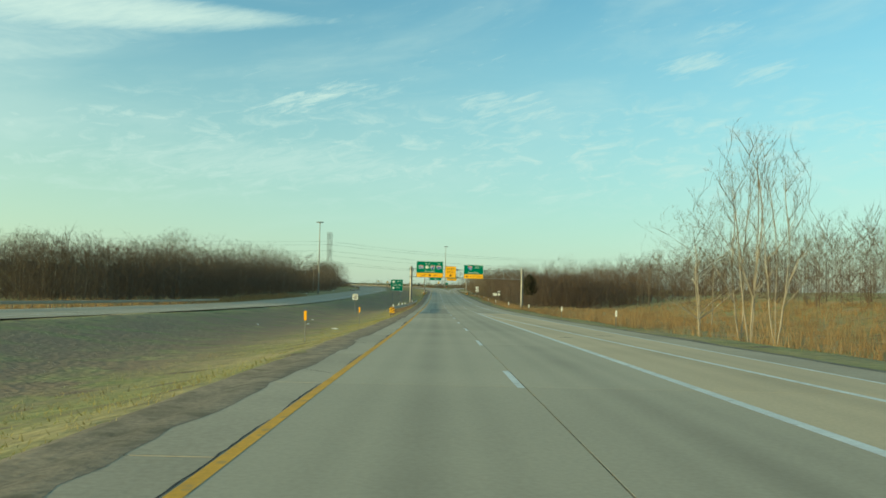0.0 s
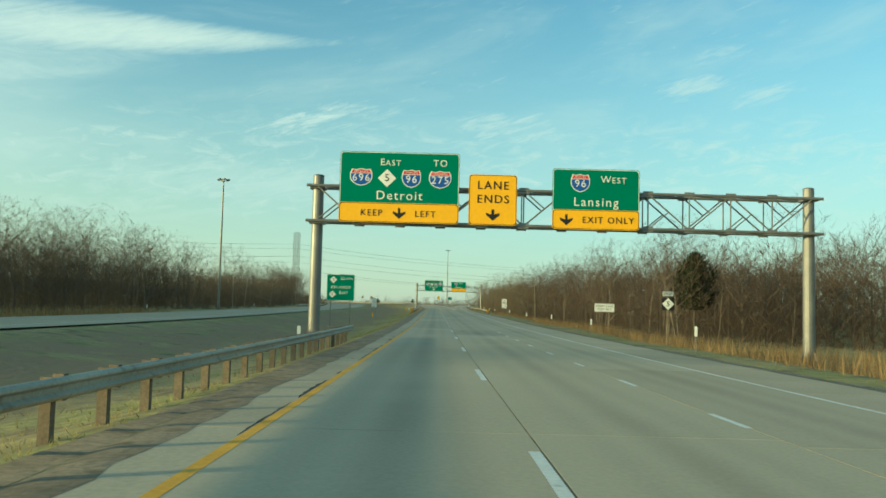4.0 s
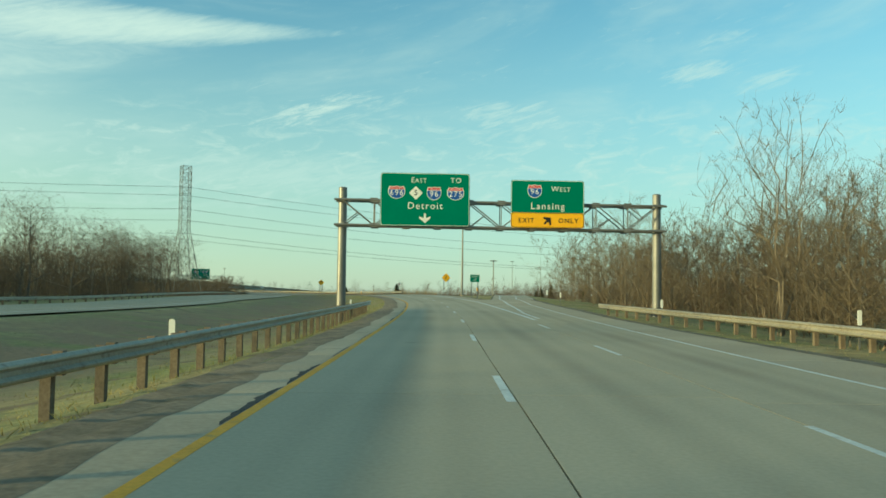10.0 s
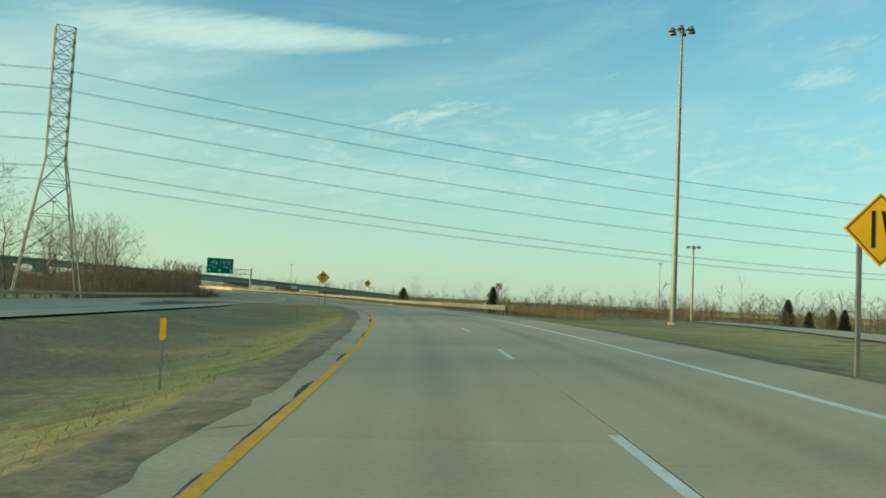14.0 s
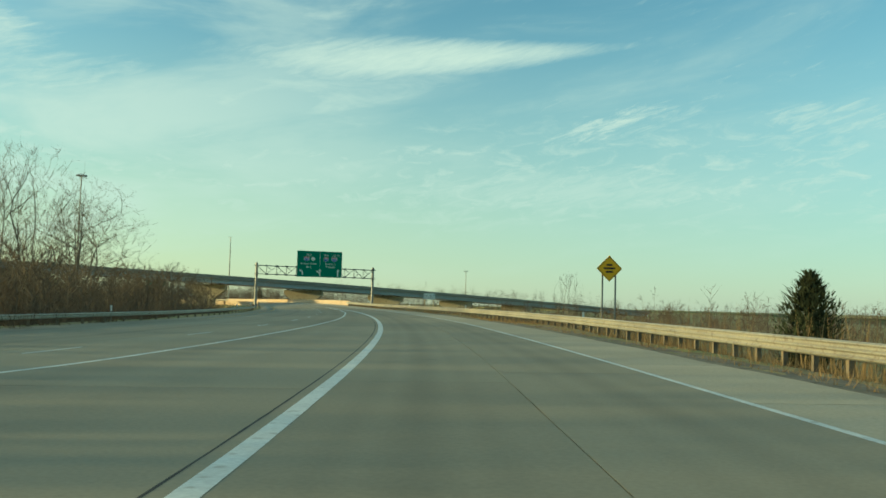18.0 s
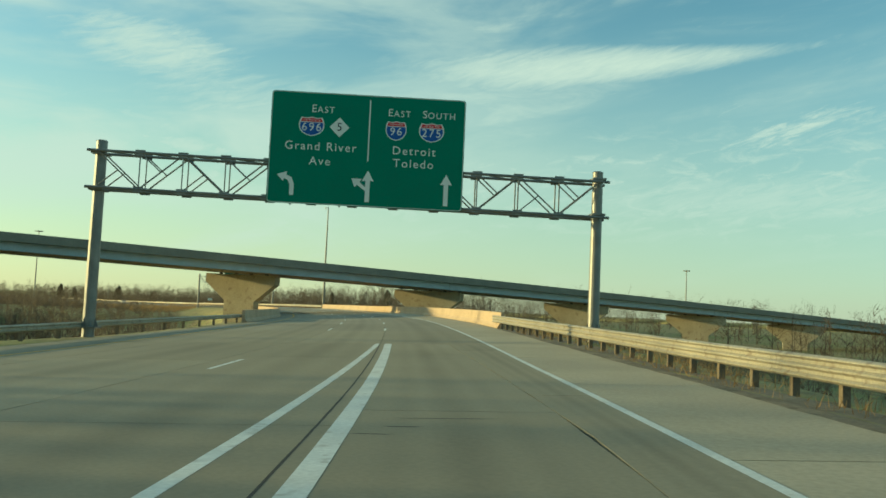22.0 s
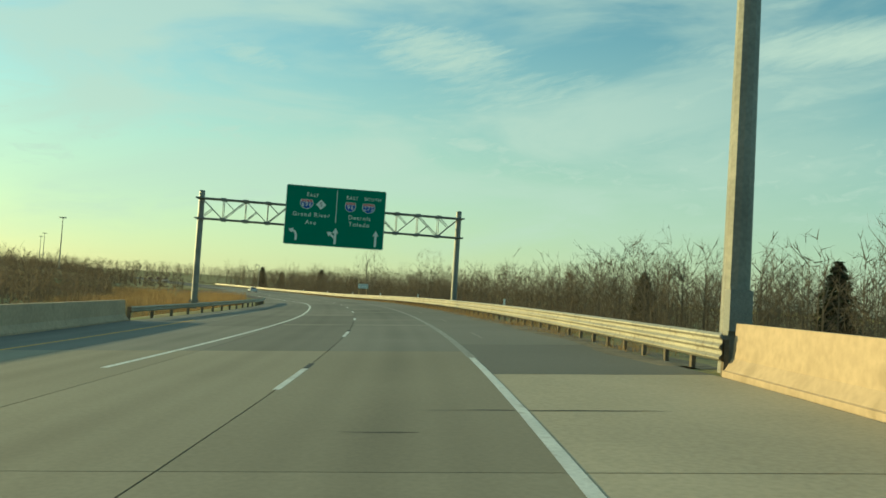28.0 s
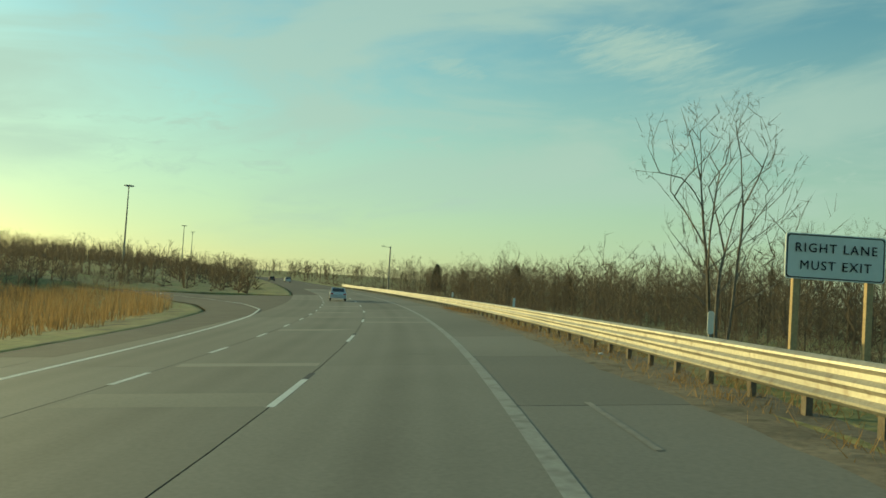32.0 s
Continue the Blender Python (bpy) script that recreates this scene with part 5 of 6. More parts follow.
def lattice(x, y, zb, zt, turn, name="lattice_tower"):
    tw = thing(name, "grey steel lattice transmission tower among bare trees", "tower", (x, y, zb), turn)
    h = zt - zb
    waist = 0.52 * h
    half = lambda z: 4.6 - (4.6 - 1.35) * z / waist if z < waist else 1.35
    levels = [0, 0.17 * h, 0.31 * h, 0.42 * h, waist] + [waist + (h - waist) * k / 9 for k in range(1, 10)]
    corner = lambda z, i: Vector((half(z) * (1 if i in (0, 3) else -1), half(z) * (1 if i < 2 else -1), z))
    for i in range(4):
        part("leg", Shape().tube(corner(0, i), corner(waist, i), 0.12, n=5).tube(corner(waist, i), corner(h, i), 0.1, n=5), LATTICE, tw)
    for a, b in zip(levels, levels[1:]):
        for i in range(4):
            j = (i + 1) % 4
            sh = Shape().tube(corner(a, i), corner(b, j), 0.055, n=4).tube(corner(a, j), corner(b, i), 0.055, n=4).tube(corner(b, i), corner(b, j), 0.055, n=4)
            part("bracing", sh, LATTICE, tw)
    return tw


TW = Vector((-84.0, 606.8, -1.0))
WIRE_DIR = Vector((0.87, 0.493, 0))
lattice(TW.x, TW.y, -1.5, 39.6, radians(37))
for k, (z, turn, drop) in enumerate(((33.0, 0.472, 7.45), (30.6, 0.556, 5.76), (26.1, 0.472, 7.45), (22.8, 0.556, 5.76), (18.55, 0.472, 7.45), (16.8, 0.556, 5.76))):
    way = Vector((math.cos(turn), math.sin(turn), 0))
    over_n = Vector((-way.y, way.x, 0))
    for far, sag in ((330, drop), (-330, 4.5)):
        for twin in (-0.08, 0.08):
            rings = []
            for i in range(25):
                t = i / 24
                p = Vector((TW.x, TW.y, z - 4 * sag * t * (1 - t) + twin)) + way * far * t + over_n * (1.2 if k % 2 else -1.2)
                rings.append([p + over_n * 0.024 * math.cos(q) + Vector((0, 0, 0.024 * math.sin(q))) for q in (0, 1.05, 2.09, 3.14, 4.19, 5.24)])
            tagged(part("power_line", Shape().sweep(rings), WIREM, None, "thin dark power conductor sagging over the road"), category="power line", group="power lines")
q = TW + WIRE_DIR * 330
lattice(q.x, q.y, -3, 39.6, radians(37))


def wood_pole(s, d, zb, zt):
    p = thing("utility_pole", "slender weathered utility pole by the road", "pole", road(s, d), head(s))
    z0 = p.location.z
    part("pole", Shape().tube((0, 0, zb - z0 - 1), (0, 0, zt - z0), 0.16, 0.11, 8), POLEM, p)
    part("arm", Shape().tube((0, 0, zt - z0 - 0.25), (-1.2, 0, zt - z0), 0.04, n=5), POLEM, p)
    part("lamp", Shape().box((-1.3, 0, zt - z0), (0.55, 0.22, 0.12)), STEEL, p)


wood_pole(1268.2, 3.4 + 3.2, -4, 5.6)


# ---- smaller signs ----
def ground_z(s, d):
    return road(s, d).z + ground_off(s, d)


def stand(name, label, s, d, posts, top, mat=STEEL, width=0.09, turn=0.0, category="road sign", group=""):
    """A sign on posts: its origin is on the ground; posts at x offsets."""
    p = road(s, d)
    p.z = ground_z(s, d)
    sg = thing(name, label, category, p, head(s) + turn, group)
    for x in posts:
        part("post", Shape().box((x, 0.07, top / 2 - 0.3), (width, width * 0.8, top + 0.6)), mat, sg)
    return sg


# M-route sign in the median
sg = stand("route_sign", "green sign telling that a route turns from south to east", 247.4, -12.8, (-1.25, 1.25), 5.2, STEEL, 0.14)
b = 1.32 - sg.location.z
panel(sg, -1.79, b, 1.79, b + 3.38, GREEN, WHITE, y=-0.06)
for x, z, text in ((-0.95, b + 2.68, "5"), (-1.05, b + 0.82, "5")):
    diamond(sg, x, z, 0.92, text, -0.085)
caps(sg, "S", "OUTH", 0.75, b + 2.82, 0.32, WHITE, -0.09), caps(sg, "E", "AST", 0.4, b + 0.98, 0.32, WHITE, -0.09)
write(sg, "BECOMES", 0.02, b + 1.72, 0.37, WHITE, -0.09)
for x in (-1.25, 1.25):
    part("footing", Shape().box((x, 0.07, 0.05), (0.7, 0.5, 0.16)), WALLC, sg)


def white_sign(label, s, d, w, h, low, rows, posts=(0,), mat=STEEL, name="regulatory_sign", face=WHITE):
    sg = stand(name, label, s, d, posts, low + h * 0.9, mat)
    panel(sg, -w / 2, low, w / 2, low + h, face, BLACK, r=0.06, edge=0.02)
    for text, x, z, size in rows:
        write(sg, text, x, low + z, size, BLACK)
    return sg


def bars(sg, w, low, rows):
    for z, k in rows:
        part("text_bar", Shape().box((0, -0.022, low + z), (w * k, 0.01, 0.09)), BLACK, sg)


white_sign("white speed limit sign on a steel post", 341.3, 16.2, 1.22, 2.3, 1.75, [("SPEED", 0, 2.0, 0.17), ("LIMIT", 0, 1.72, 0.17), ("70", 0, 1.2, 0.46), ("TRUCKS", 0, 0.62, 0.15), ("65", 0, 0.28, 0.3)], (-0.35, 0.35))
white_sign("white speed limit sign in the median", 341, -15.4, 1.22, 2.3, 1.75, [("SPEED", 0, 2.0, 0.17), ("LIMIT", 0, 1.72, 0.17), ("70", 0, 1.2, 0.46), ("TRUCKS", 0, 0.62, 0.15), ("65", 0, 0.28, 0.3)], (-0.35, 0.35))
sg = white_sign("white sign with small text on a post", 134, -13.6, 0.95, 1.0, 2.3, [], (0,))
bars(sg, 0.95, 2.3, ((0.8, 0.7), (0.6, 0.6), (0.4, 0.72), (0.2, 0.5)))
white_sign("white sign telling that a lane must exit", 217.5, 15.2, 1.85, 0.78, 2.0, [("RIGHT LANE", 0, 0.53, 0.17), ("MUST EXIT", 0, 0.24, 0.17)], (-0.45, 0.45), POSTW)
sg = stand("route_marker", "black and white diamond route marker on a timber post", 192, 14.0, (0,), 3.6, POSTW, 0.11)
panel(sg, -0.38, 2.2, 0.38, 2.96, BLACK, None, r=0.03)
diamond(sg, 0, 2.58, 0.74, "5", -0.02)
panel(sg, -0.34, 3.06, 0.34, 3.36, WHITE, BLACK, r=0.03, edge=0.012)
write(sg, "EAST", 0, 3.21, 0.15, BLACK)
for s, d, low, w, h, back in ((761.8, 10.25, 0, 1.85, 0.95, WHITE), (1143.8, 7.85, 0, 1.95, 0.88, WHITE)):
    sg = stand("regulatory_sign", "white sign telling that a lane must exit, on timber posts", s, d, (-w * 0.37, w * 0.37), (2.28 if s < 900 else 0.72) - ground_z(s, d) + h * 0.9, POSTY, 0.13)
    b = (2.28 if s < 900 else 0.72) - sg.location.z
    panel(sg, -w / 2, b, w / 2, b + h, WHITE, BLACK, r=0.06, edge=0.02)
    write(sg, "RIGHT LANE", 0, b + h * 0.68, h * 0.205, BLACK), write(sg, "MUST EXIT", 0, b + h * 0.3, h * 0.205, BLACK)
# exit sign at the gore
sg = stand("exit_sign", "green exit sign with a slanting arrow on two posts", 492.0, 12.45, (-0.52, 0.52), 4.0, STEEL, 0.12)
b = 2.93 - sg.location.z
panel(sg, -0.83, b, 0.83, b + 1.3, GREEN, WHITE, r=0.1, y=-0.05, edge=0.025)
write(sg, "EXIT", 0, b + 0.93, 0.3, WHITE, -0.08)
c, q = math.cos(radians(-58)), math.sin(radians(-58))
part("arrow", Shape().plate([((x * c - z * q) * 0.62, b + 0.42 + (x * q + z * c) * 0.62) for x, z in UPARROW], -0.085, -0.075), WHITE, sg)


def warning(label, s, d, zc, w, symbol, posts=(0,), category="warning sign"):
    sg = stand("warning_sign", label, s, d, posts, zc - ground_z(s, d) - 0.1, STEEL, 0.1)
    z = zc - sg.location.z
    part("sign_panel", Shape().plate([(0, z - w / 2), (w / 2, z), (0, z + w / 2), (-w / 2, z)], -0.03, 0), YELLOW, sg)
    k = w / 2 * 0.93
    rim = [(0, z - k), (k, z), (0, z + k), (-k, z)]
    rim2 = [(x * 0.955, z + (y - z) * 0.955) for x, y in rim]
    part("border", Shape().add([(x, -0.036, y) for x, y in rim + rim2], [(i, (i + 1) % 4, 4 + (i + 1) % 4, 4 + i) for i in range(4)]), BLACK, sg)
    for x, zz, ww, hh, lean in symbol:
        part("symbol", Shape().plate([(x * w - ww * w / 2, z + (zz - hh / 2) * w), (x * w + ww * w / 2, z + (zz - hh / 2) * w), (x * w + lean * w + ww * w / 2, z + (zz + hh / 2) * w), (x * w + lean * w - ww * w / 2, z + (zz + hh / 2) * w)], -0.04, -0.036), BLACK, sg)
    return sg, z


LANE_SYMBOL = [(-0.1, 0, 0.05, 0.5, 0.0), (0.09, 0.1, 0.05, 0.3, -0.06), (0.1, -0.16, 0.04, 0.12, 0.0)]
warning("yellow diamond warning that a lane ends, on two posts", 513.5, 10.6, 4.05, 1.78, LANE_SYMBOL, (-0.45, 0.45))
sg, z = warning("yellow diamond warning of a joining lane, on two posts", 605.5, -6.0, 3.8, 1.78, [(-0.1, -0.06, 0.07, 0.36, 0.0), (0.06, -0.1, 0.06, 0.28, 0.0)], (-0.4, 0.4))
for x in (-0.18, 0.1):
    arrow(sg, x, z + 0.3, 0.5, BLACK, 180)
sg, z = warning("yellow diamond warning sign with text on two posts", 689.0, 13.8, 4.35, 1.78, [], (-0.45, 0.45))
for k, wd in ((0.25, 0.4), (0.02, 0.8), (-0.22, 0.5)):
    part("text_bar", Shape().box((0, -0.036, z + k), (wd, 0.01, 0.12)), BLACK, sg)
# turn ban near the rail
sg = stand("turn_ban_sign", "white square sign forbidding a turn, on a steel post", 583.5, 12.7, (0,), 3.2 - ground_z(583.5, 12.7), STEEL, 0.09)
b = 3.4 - sg.location.z
panel(sg, -0.38, b - 0.38, 0.38, b + 0.38, WHITE, BLACK, r=0.04, edge=0.012)
ring = [(math.cos(t), math.sin(t)) for t in (2 * math.pi * i / 28 for i in range(28))]
part("ring", Shape().add([(x * k, -0.022, b + z * k) for k in (0.33, 0.27) for x, z in ring], [(i, (i + 1) % 28, 28 + (i + 1) % 28, 28 + i) for i in range(28)]), RED, sg)
part("arrow", Shape().plate([(0.05, b - 0.2), (0.05, b + 0.02), (0.0, b + 0.08), (-0.06, b + 0.08), (-0.06, b), (-0.2, b + 0.12), (-0.06, b + 0.24), (-0.06, b + 0.17), (0.04, b + 0.17), (0.14, b + 0.08), (0.14, b - 0.2)], -0.026, -0.02), BLACK, sg)
part("slash", Shape().plate([(-0.21, b + 0.17), (-0.17, b + 0.21), (0.21, b - 0.17), (0.17, b - 0.21)], -0.03, -0.027), RED, sg)


def chevron(s, d):
    sg = stand("object_marker", "yellow and black striped marker at the rail's end", s, d, (0,), 1.0, STEEL, 0.07, category="marker", group="rail end markers")
    panel(sg, -0.3, 0.45, 0.3, 1.1, YELLOW, None, r=0.03)
    for k in (-0.28, 0.02, 0.32):
        pts = [(-0.3, 0.62 + k), (0.3, 0.92 + k), (0.3, 1.06 + k), (-0.3, 0.76 + k)]
        pts = [(x, min(1.1, max(0.45, z))) for x, z in pts]
        part("stripe", Shape().plate(pts, -0.024, -0.016), BLACK, sg)


chevron(95.5, -5.4), chevron(319.5, -5.6), chevron(332.5, 11.6)


def delineator(s, d, amber=False, tall=1.2):
    p = road(s, d)
    p.z = ground_z(s, d)
    lab = "amber delineator on a thin post in the grass" if amber else "white delineator post beside the road"
    dl = thing("delineator", lab, "delineator", p, head(s), "amber delineators" if amber else "white delineators")
    part("post", Shape().box((0, 0, tall / 2 - 0.2), (0.05, 0.04, tall + 0.4)), STEEL, dl)
    part("reflector", Shape().plate(round_rect(-0.07, tall - 0.35, 0.07, tall + 0.15, 0.05, 3), -0.045, -0.025), ORANGE if amber else WHITE, dl)


for s, d in ((42, -6.8), (75, -7.2), (251.3, -8.9), (297.3, -6.1), (513.2, -6.0), (560, -8), (478, 10.6)):
    delineator(s, d, True, 1.5)
for s, d in ((62, 13.4), (88, 13.2), (118, 13.0), (150, 12.8), (182, 12.6), (210, 12.6), (237, 13.0), (262, 12.8), (290, 12.8), (345, 14.2), (362, 14.1), (380, 13.8), (400, 13.0), (107, -5.9), (118, -5.7), (127, -5.6), (140, -5.7),
             (175, -5.7), (322, -6.3), (345, -6.2), (372, -6.0), (410, -5.6), (430, 12.6), (445, 14.2), (590, 12.6), (640, 12.5), (690, 12.3), (735, 10.8), (775, 9.2), (1040, 7.2), (1085, 6.9), (1118, 6.6),
             (1146, 6.3), (1175, 6.3), (1205, 6.3), (700, -22), (760, -18.8), (810, -17.6), (260, -42), (330, -42), (400, -42), (620, 14)):
    delineator(s, d, False, 1.15)

# ---- vehicles ----
def car(label, at, turn, paint, group=""):
    c = thing("car", label, "car", at, turn, group)
    prof = [(-2.2, 0.35), (2.2, 0.35), (2.25, 0.7), (1.3, 0.95), (-2.0, 1.0), (-2.25, 0.75)]
    m = len(prof)
    sh = Shape().add([(-0.9, y, z) for y, z in prof] + [(0.9, y, z) for y, z in prof], [tuple(range(m)), tuple(range(m, 2 * m))[::-1]] + [(i, m + i, m + (i + 1) % m, (i + 1) % m) for i in range(m)])
    part("body", sh, paint, c)
    top = [(-1.9, 0.98), (1.1, 0.95), (0.35, 1.45), (-1.2, 1.48)]
    part("cabin", Shape().add([(-0.82 + 0.1 * (z > 1.2), y, z) for y, z in top] + [(0.82 - 0.1 * (z > 1.2), y, z) for y, z in top], [(0, 1, 2, 3), (7, 6, 5, 4), (0, 4, 5, 1), (1, 5, 6, 2), (2, 6, 7, 3), (3, 7, 4, 0)]), paint, c)
    part("rear_window", Shape().add([(-0.66, -1.84, 1.08), (0.66, -1.84, 1.08), (0.6, -1.33, 1.42), (-0.6, -1.33, 1.42)], [(0, 1, 2, 3)]), GLASSD, c)
    for x in (-0.84, 0.84):
        part("side_window", Shape().box((x, -0.4, 1.2), (0.02, 1.8, 0.3)), GLASSD, c)
        part("tail_lamp", Shape().box((x * 0.82, -2.25, 0.82), (0.3, 0.06, 0.14)), LAMPR, c)
        for y in (-1.4, 1.4):
            wh = part("wheel", Shape().tube((x - 0.08, y, 0.33), (x + 0.08, y, 0.33), 0.33, n=14), RUBBER, c)
            part("rim", Shape().tube((x - 0.09, y, 0.33), (x + 0.09, y, 0.33), 0.2, n=10), STEEL, wh)
    return c


car("small pale car driving away in the middle lane", road(1222, -4.2), head(1222), CARW)
p = BRIDGE @ Vector((-8, 13, soffit(-8) + 1.62))
car("dark car crossing the overpass", p, math.atan2(-BU.x, BU.y), CARD)
for s, d in ((1390, -3.8), (1408, -7.5), (1425, -0.5)):
    car("distant car on the road ahead", road(s, d), head(s), CARW if s < 1400 else CARD, "distant cars")


# ---- litter ----
for s, d, size in ((51, -6.4, 0.5), (60, -9.5, 0.25), (72, -11, 0.3), (57, -12.5, 0.25), (640, 8.6, 0.9), (1136, 4.6, 0.35), (1150, 4.9, 0.3), (128, -8, 0.3), (480, -8.6, 0.25)):
    p = road(s, d)
    p.z = max(ground_z(s, d), p.z - 0.3) + 0.03 if d < 0 else p.z
    sh, rng = Shape(), random.Random(int(s))
    ring = [(math.cos(t) * size * rng.uniform(0.3, 0.6), math.sin(t) * size * rng.uniform(0.15, 0.4), rng.uniform(0.0, 0.05)) for t in (2 * math.pi * i / 9 for i in range(9))]
    sh.add(ring + [(0, 0, size * 0.22), (size * 0.1, 0, -0.02)], [(i, (i + 1) % 9, 9) for i in range(9)] + [((i + 1) % 9, i, 10) for i in range(9)])
    lt = part("litter", sh, LITTER, None, "crumpled white scrap of litter lying by the road")
    lt.location = p
    tagged(lt, category="litter", group="litter")

# ---- trees ----
def unit(v):
    return v / np.maximum(np.linalg.norm(v, axis=-1, keepdims=True), 1e-9)


def crown_points(rng, n, height, spread, bole, peak=0.42, lumps=0.22):
    """Places inside a rounded, lumpy crown, thicker towards its outside."""
    u = rng.beta(1.5, 1.25, n)
    a = rng.uniform(0, 2 * math.pi, n)
    wide = np.sqrt(np.clip(1 - ((u - peak) / np.where(u > peak, 1.04 - peak, peak + 0.28)) ** 2, 0.02, 1))
    k1, k2, k3 = rng.uniform(0, 6.28, 3)
    wide = wide * (1 + lumps * np.sin(2 * a + k1 + 4 * u) + lumps * 0.7 * np.sin(5 * a + k2 - 6 * u) + lumps * 0.5 * np.sin(9 * u + k3))
    r = spread * wide * rng.uniform(0, 1, n) ** 0.42
    return np.stack([np.cos(a) * r, np.sin(a) * r, height * (bole + (1 - bole) * u)], 1)


def skeleton(rng, height, spread, bole, points, stems=1, splay=0.1, leader=0.82, lumps=0.22, peak=0.42, steep=0.6):
    """Nodes and parents of a tree that grows from its stems towards places in its crown."""
    pos, par, way = [], [], []
    for k in range(stems):
        a = 2 * math.pi * k / stems + rng.uniform(0, 1)
        p = np.array([math.cos(a), math.sin(a), 0]) * 0.02 + np.array([0, 0, -0.5])
        d = unit(np.array([math.cos(a) * (splay if stems > 1 else 0.02), math.sin(a) * (splay if stems > 1 else 0.02), 1.0]))
        last, steps = -1, 10
        reach = height * leader * rng.uniform(0.86, 1.0)
        for i in range(steps + 1):
            pos.append(p), par.append(last), way.append(d)
            last = len(pos) - 1
            p = p + d * (reach + 0.5) / steps
            d = unit(d + rng.normal(0, 0.06, 3) * np.array([1, 1, 0.3]) + np.array([0, 0, 0.03]))
    for goal in crown_points(rng, points, height, spread, bole, peak, lumps):
        here = np.array(pos)
        gap = goal - here
        far, flat = np.linalg.norm(gap, axis=1), np.hypot(gap[:, 0], gap[:, 1])
        turn = 1 - np.einsum("ij,ij->i", unit(gap), np.array(way))
        cost = far * (1 + 0.35 * turn) + 2.2 * np.maximum(0, steep * flat - gap[:, 2]) + 3.0 * np.maximum(0, bole * height * 0.8 - here[:, 2])
        j = int(np.argmin(cost))
        p0, w0, size = here[j], np.array(way[j]), far[j]
        bend = p0 + gap[j] * 0.5 + (w0 - unit(gap[j])) * size * 0.12 + np.array([gap[j][0], gap[j][1], 0]) * 0.06 + rng.normal(0, 0.035, 3) * size
        last, before = j, p0
        for t in (0.36, 0.7, 1.0):
            q = p0 * (1 - t) ** 2 + bend * 2 * t * (1 - t) + goal * t * t
            pos.append(q), par.append(last), way.append(unit(q - before))
            last, before = len(pos) - 1, q
    return np.array(pos), np.array(par), np.array(way)


def tubes(a, b, ra, rb, n, rng):
    """Tapered open tubes from a to b, n-sided, or flat slips where n is 2."""
    ax = unit(b - a)
    side = unit(np.cross(ax, rng.normal(0, 1, a.shape)))
    up = np.cross(ax, side)
    ang = [2 * math.pi * k / n for k in range(n)] if n > 2 else [0, math.pi]
    ring = np.stack([side * math.cos(t) + up * math.sin(t) for t in ang], 1)
    v = np.concatenate([a[:, None] + ring * ra[:, None, None], b[:, None] + ring * rb[:, None, None]], 1).reshape(-1, 3)
    base = (np.arange(len(a)) * 2 * n)[:, None, None]
    f = np.array([(k, (k + 1) % n, n + (k + 1) % n, n + k) for k in range(n if n > 2 else 1)])[None] + base
    return v, f.reshape(-1, 4)


def join(pieces):
    vs, fs, k = [], [], 0
    for v, f in pieces:
        vs.append(v)
        fs += (f + k).tolist()
        k += len(v)
    return np.concatenate(vs), fs


def mesh_of(name, pieces, material):
    v, f = join(pieces)
    me = bpy.data.meshes.new(name)
    me.from_pydata(v.tolist(), [], f)
    me.materials.append(material)
    me.update()
    return me


def slivers(p, d, length, w, rng):
    """Thin pointed twigs from p along d."""
    s = unit(np.cross(d, rng.normal(0, 1, d.shape))) * w[:, None]
    v = np.stack([p - s, p + s, p + d * length[:, None]], 1).reshape(-1, 3)
    return v, np.arange(len(v)).reshape(-1, 3)


def make_tree(seed, bark, twig, height, spread, bole, points, stems=1, splay=0.1, leader=0.82, twigs=1000, twig_len=0.65, twig_w=0.008, tip=0.0062, lumps=0.22, peak=0.42, up=0.12, steep=0.6):
    """A leafless tree: stems and boughs whose thickness follows the twigs they carry, and a fine outer haze of twigs."""
    rng = np.random.default_rng(seed)
    pos, par, way = skeleton(rng, height, spread, bole, points, stems, splay, leader, lumps, peak, steep)
    load = np.ones(len(pos))
    for i in range(len(pos) - 1, -1, -1):
        if par[i] >= 0:
            load[par[i]] += load[i]
    r = tip * (load / 3.0 + 0.4) ** 0.47
    i = np.where(par >= 0)[0]
    a, b, ra, rb = pos[par[i]], pos[i], r[par[i]], r[i]
    ra = np.minimum(ra, rb * 1.5)
    thick, fine = rb > 0.05, rb <= 0.022
    mid = ~thick & ~fine
    wood = [tubes(a[m], b[m], ra[m], rb[m], n, rng) for m, n in ((thick, 6), (mid, 3)) if m.any()]
    thin = [tubes(a[fine], b[fine], ra[fine], rb[fine] * 0.7, 2, rng)]
    pick = rng.choice(np.where(~thick)[0], twigs)
    p = a[pick] + (b - a)[pick] * rng.uniform(0.1, 1.0, twigs)[:, None]
    d = unit(unit((b - a)[pick]) * 0.75 + rng.normal(0, 0.5, (twigs, 3)) + np.array([0, 0, up]))
    length = twig_len * rng.uniform(0.4, 1.1, twigs)
    thin.append(slivers(p, d, length, twig_w * rng.uniform(0.6, 1.2, twigs), rng))
    n2 = twigs
    k = rng.integers(0, twigs, n2)
    p2 = p[k] + d[k] * (length[k] * rng.uniform(0.2, 0.9, n2))[:, None]
    d2 = unit(d[k] * 0.8 + rng.normal(0, 0.5, (n2, 3)) + np.array([0, 0, up * 0.6]))
    thin.append(slivers(p2, d2, twig_len * rng.uniform(0.2, 0.6, n2), twig_w * rng.uniform(0.45, 0.8, n2), rng))
    return mesh_of("trunk", wood, bark), mesh_of("crown", thin, twig)


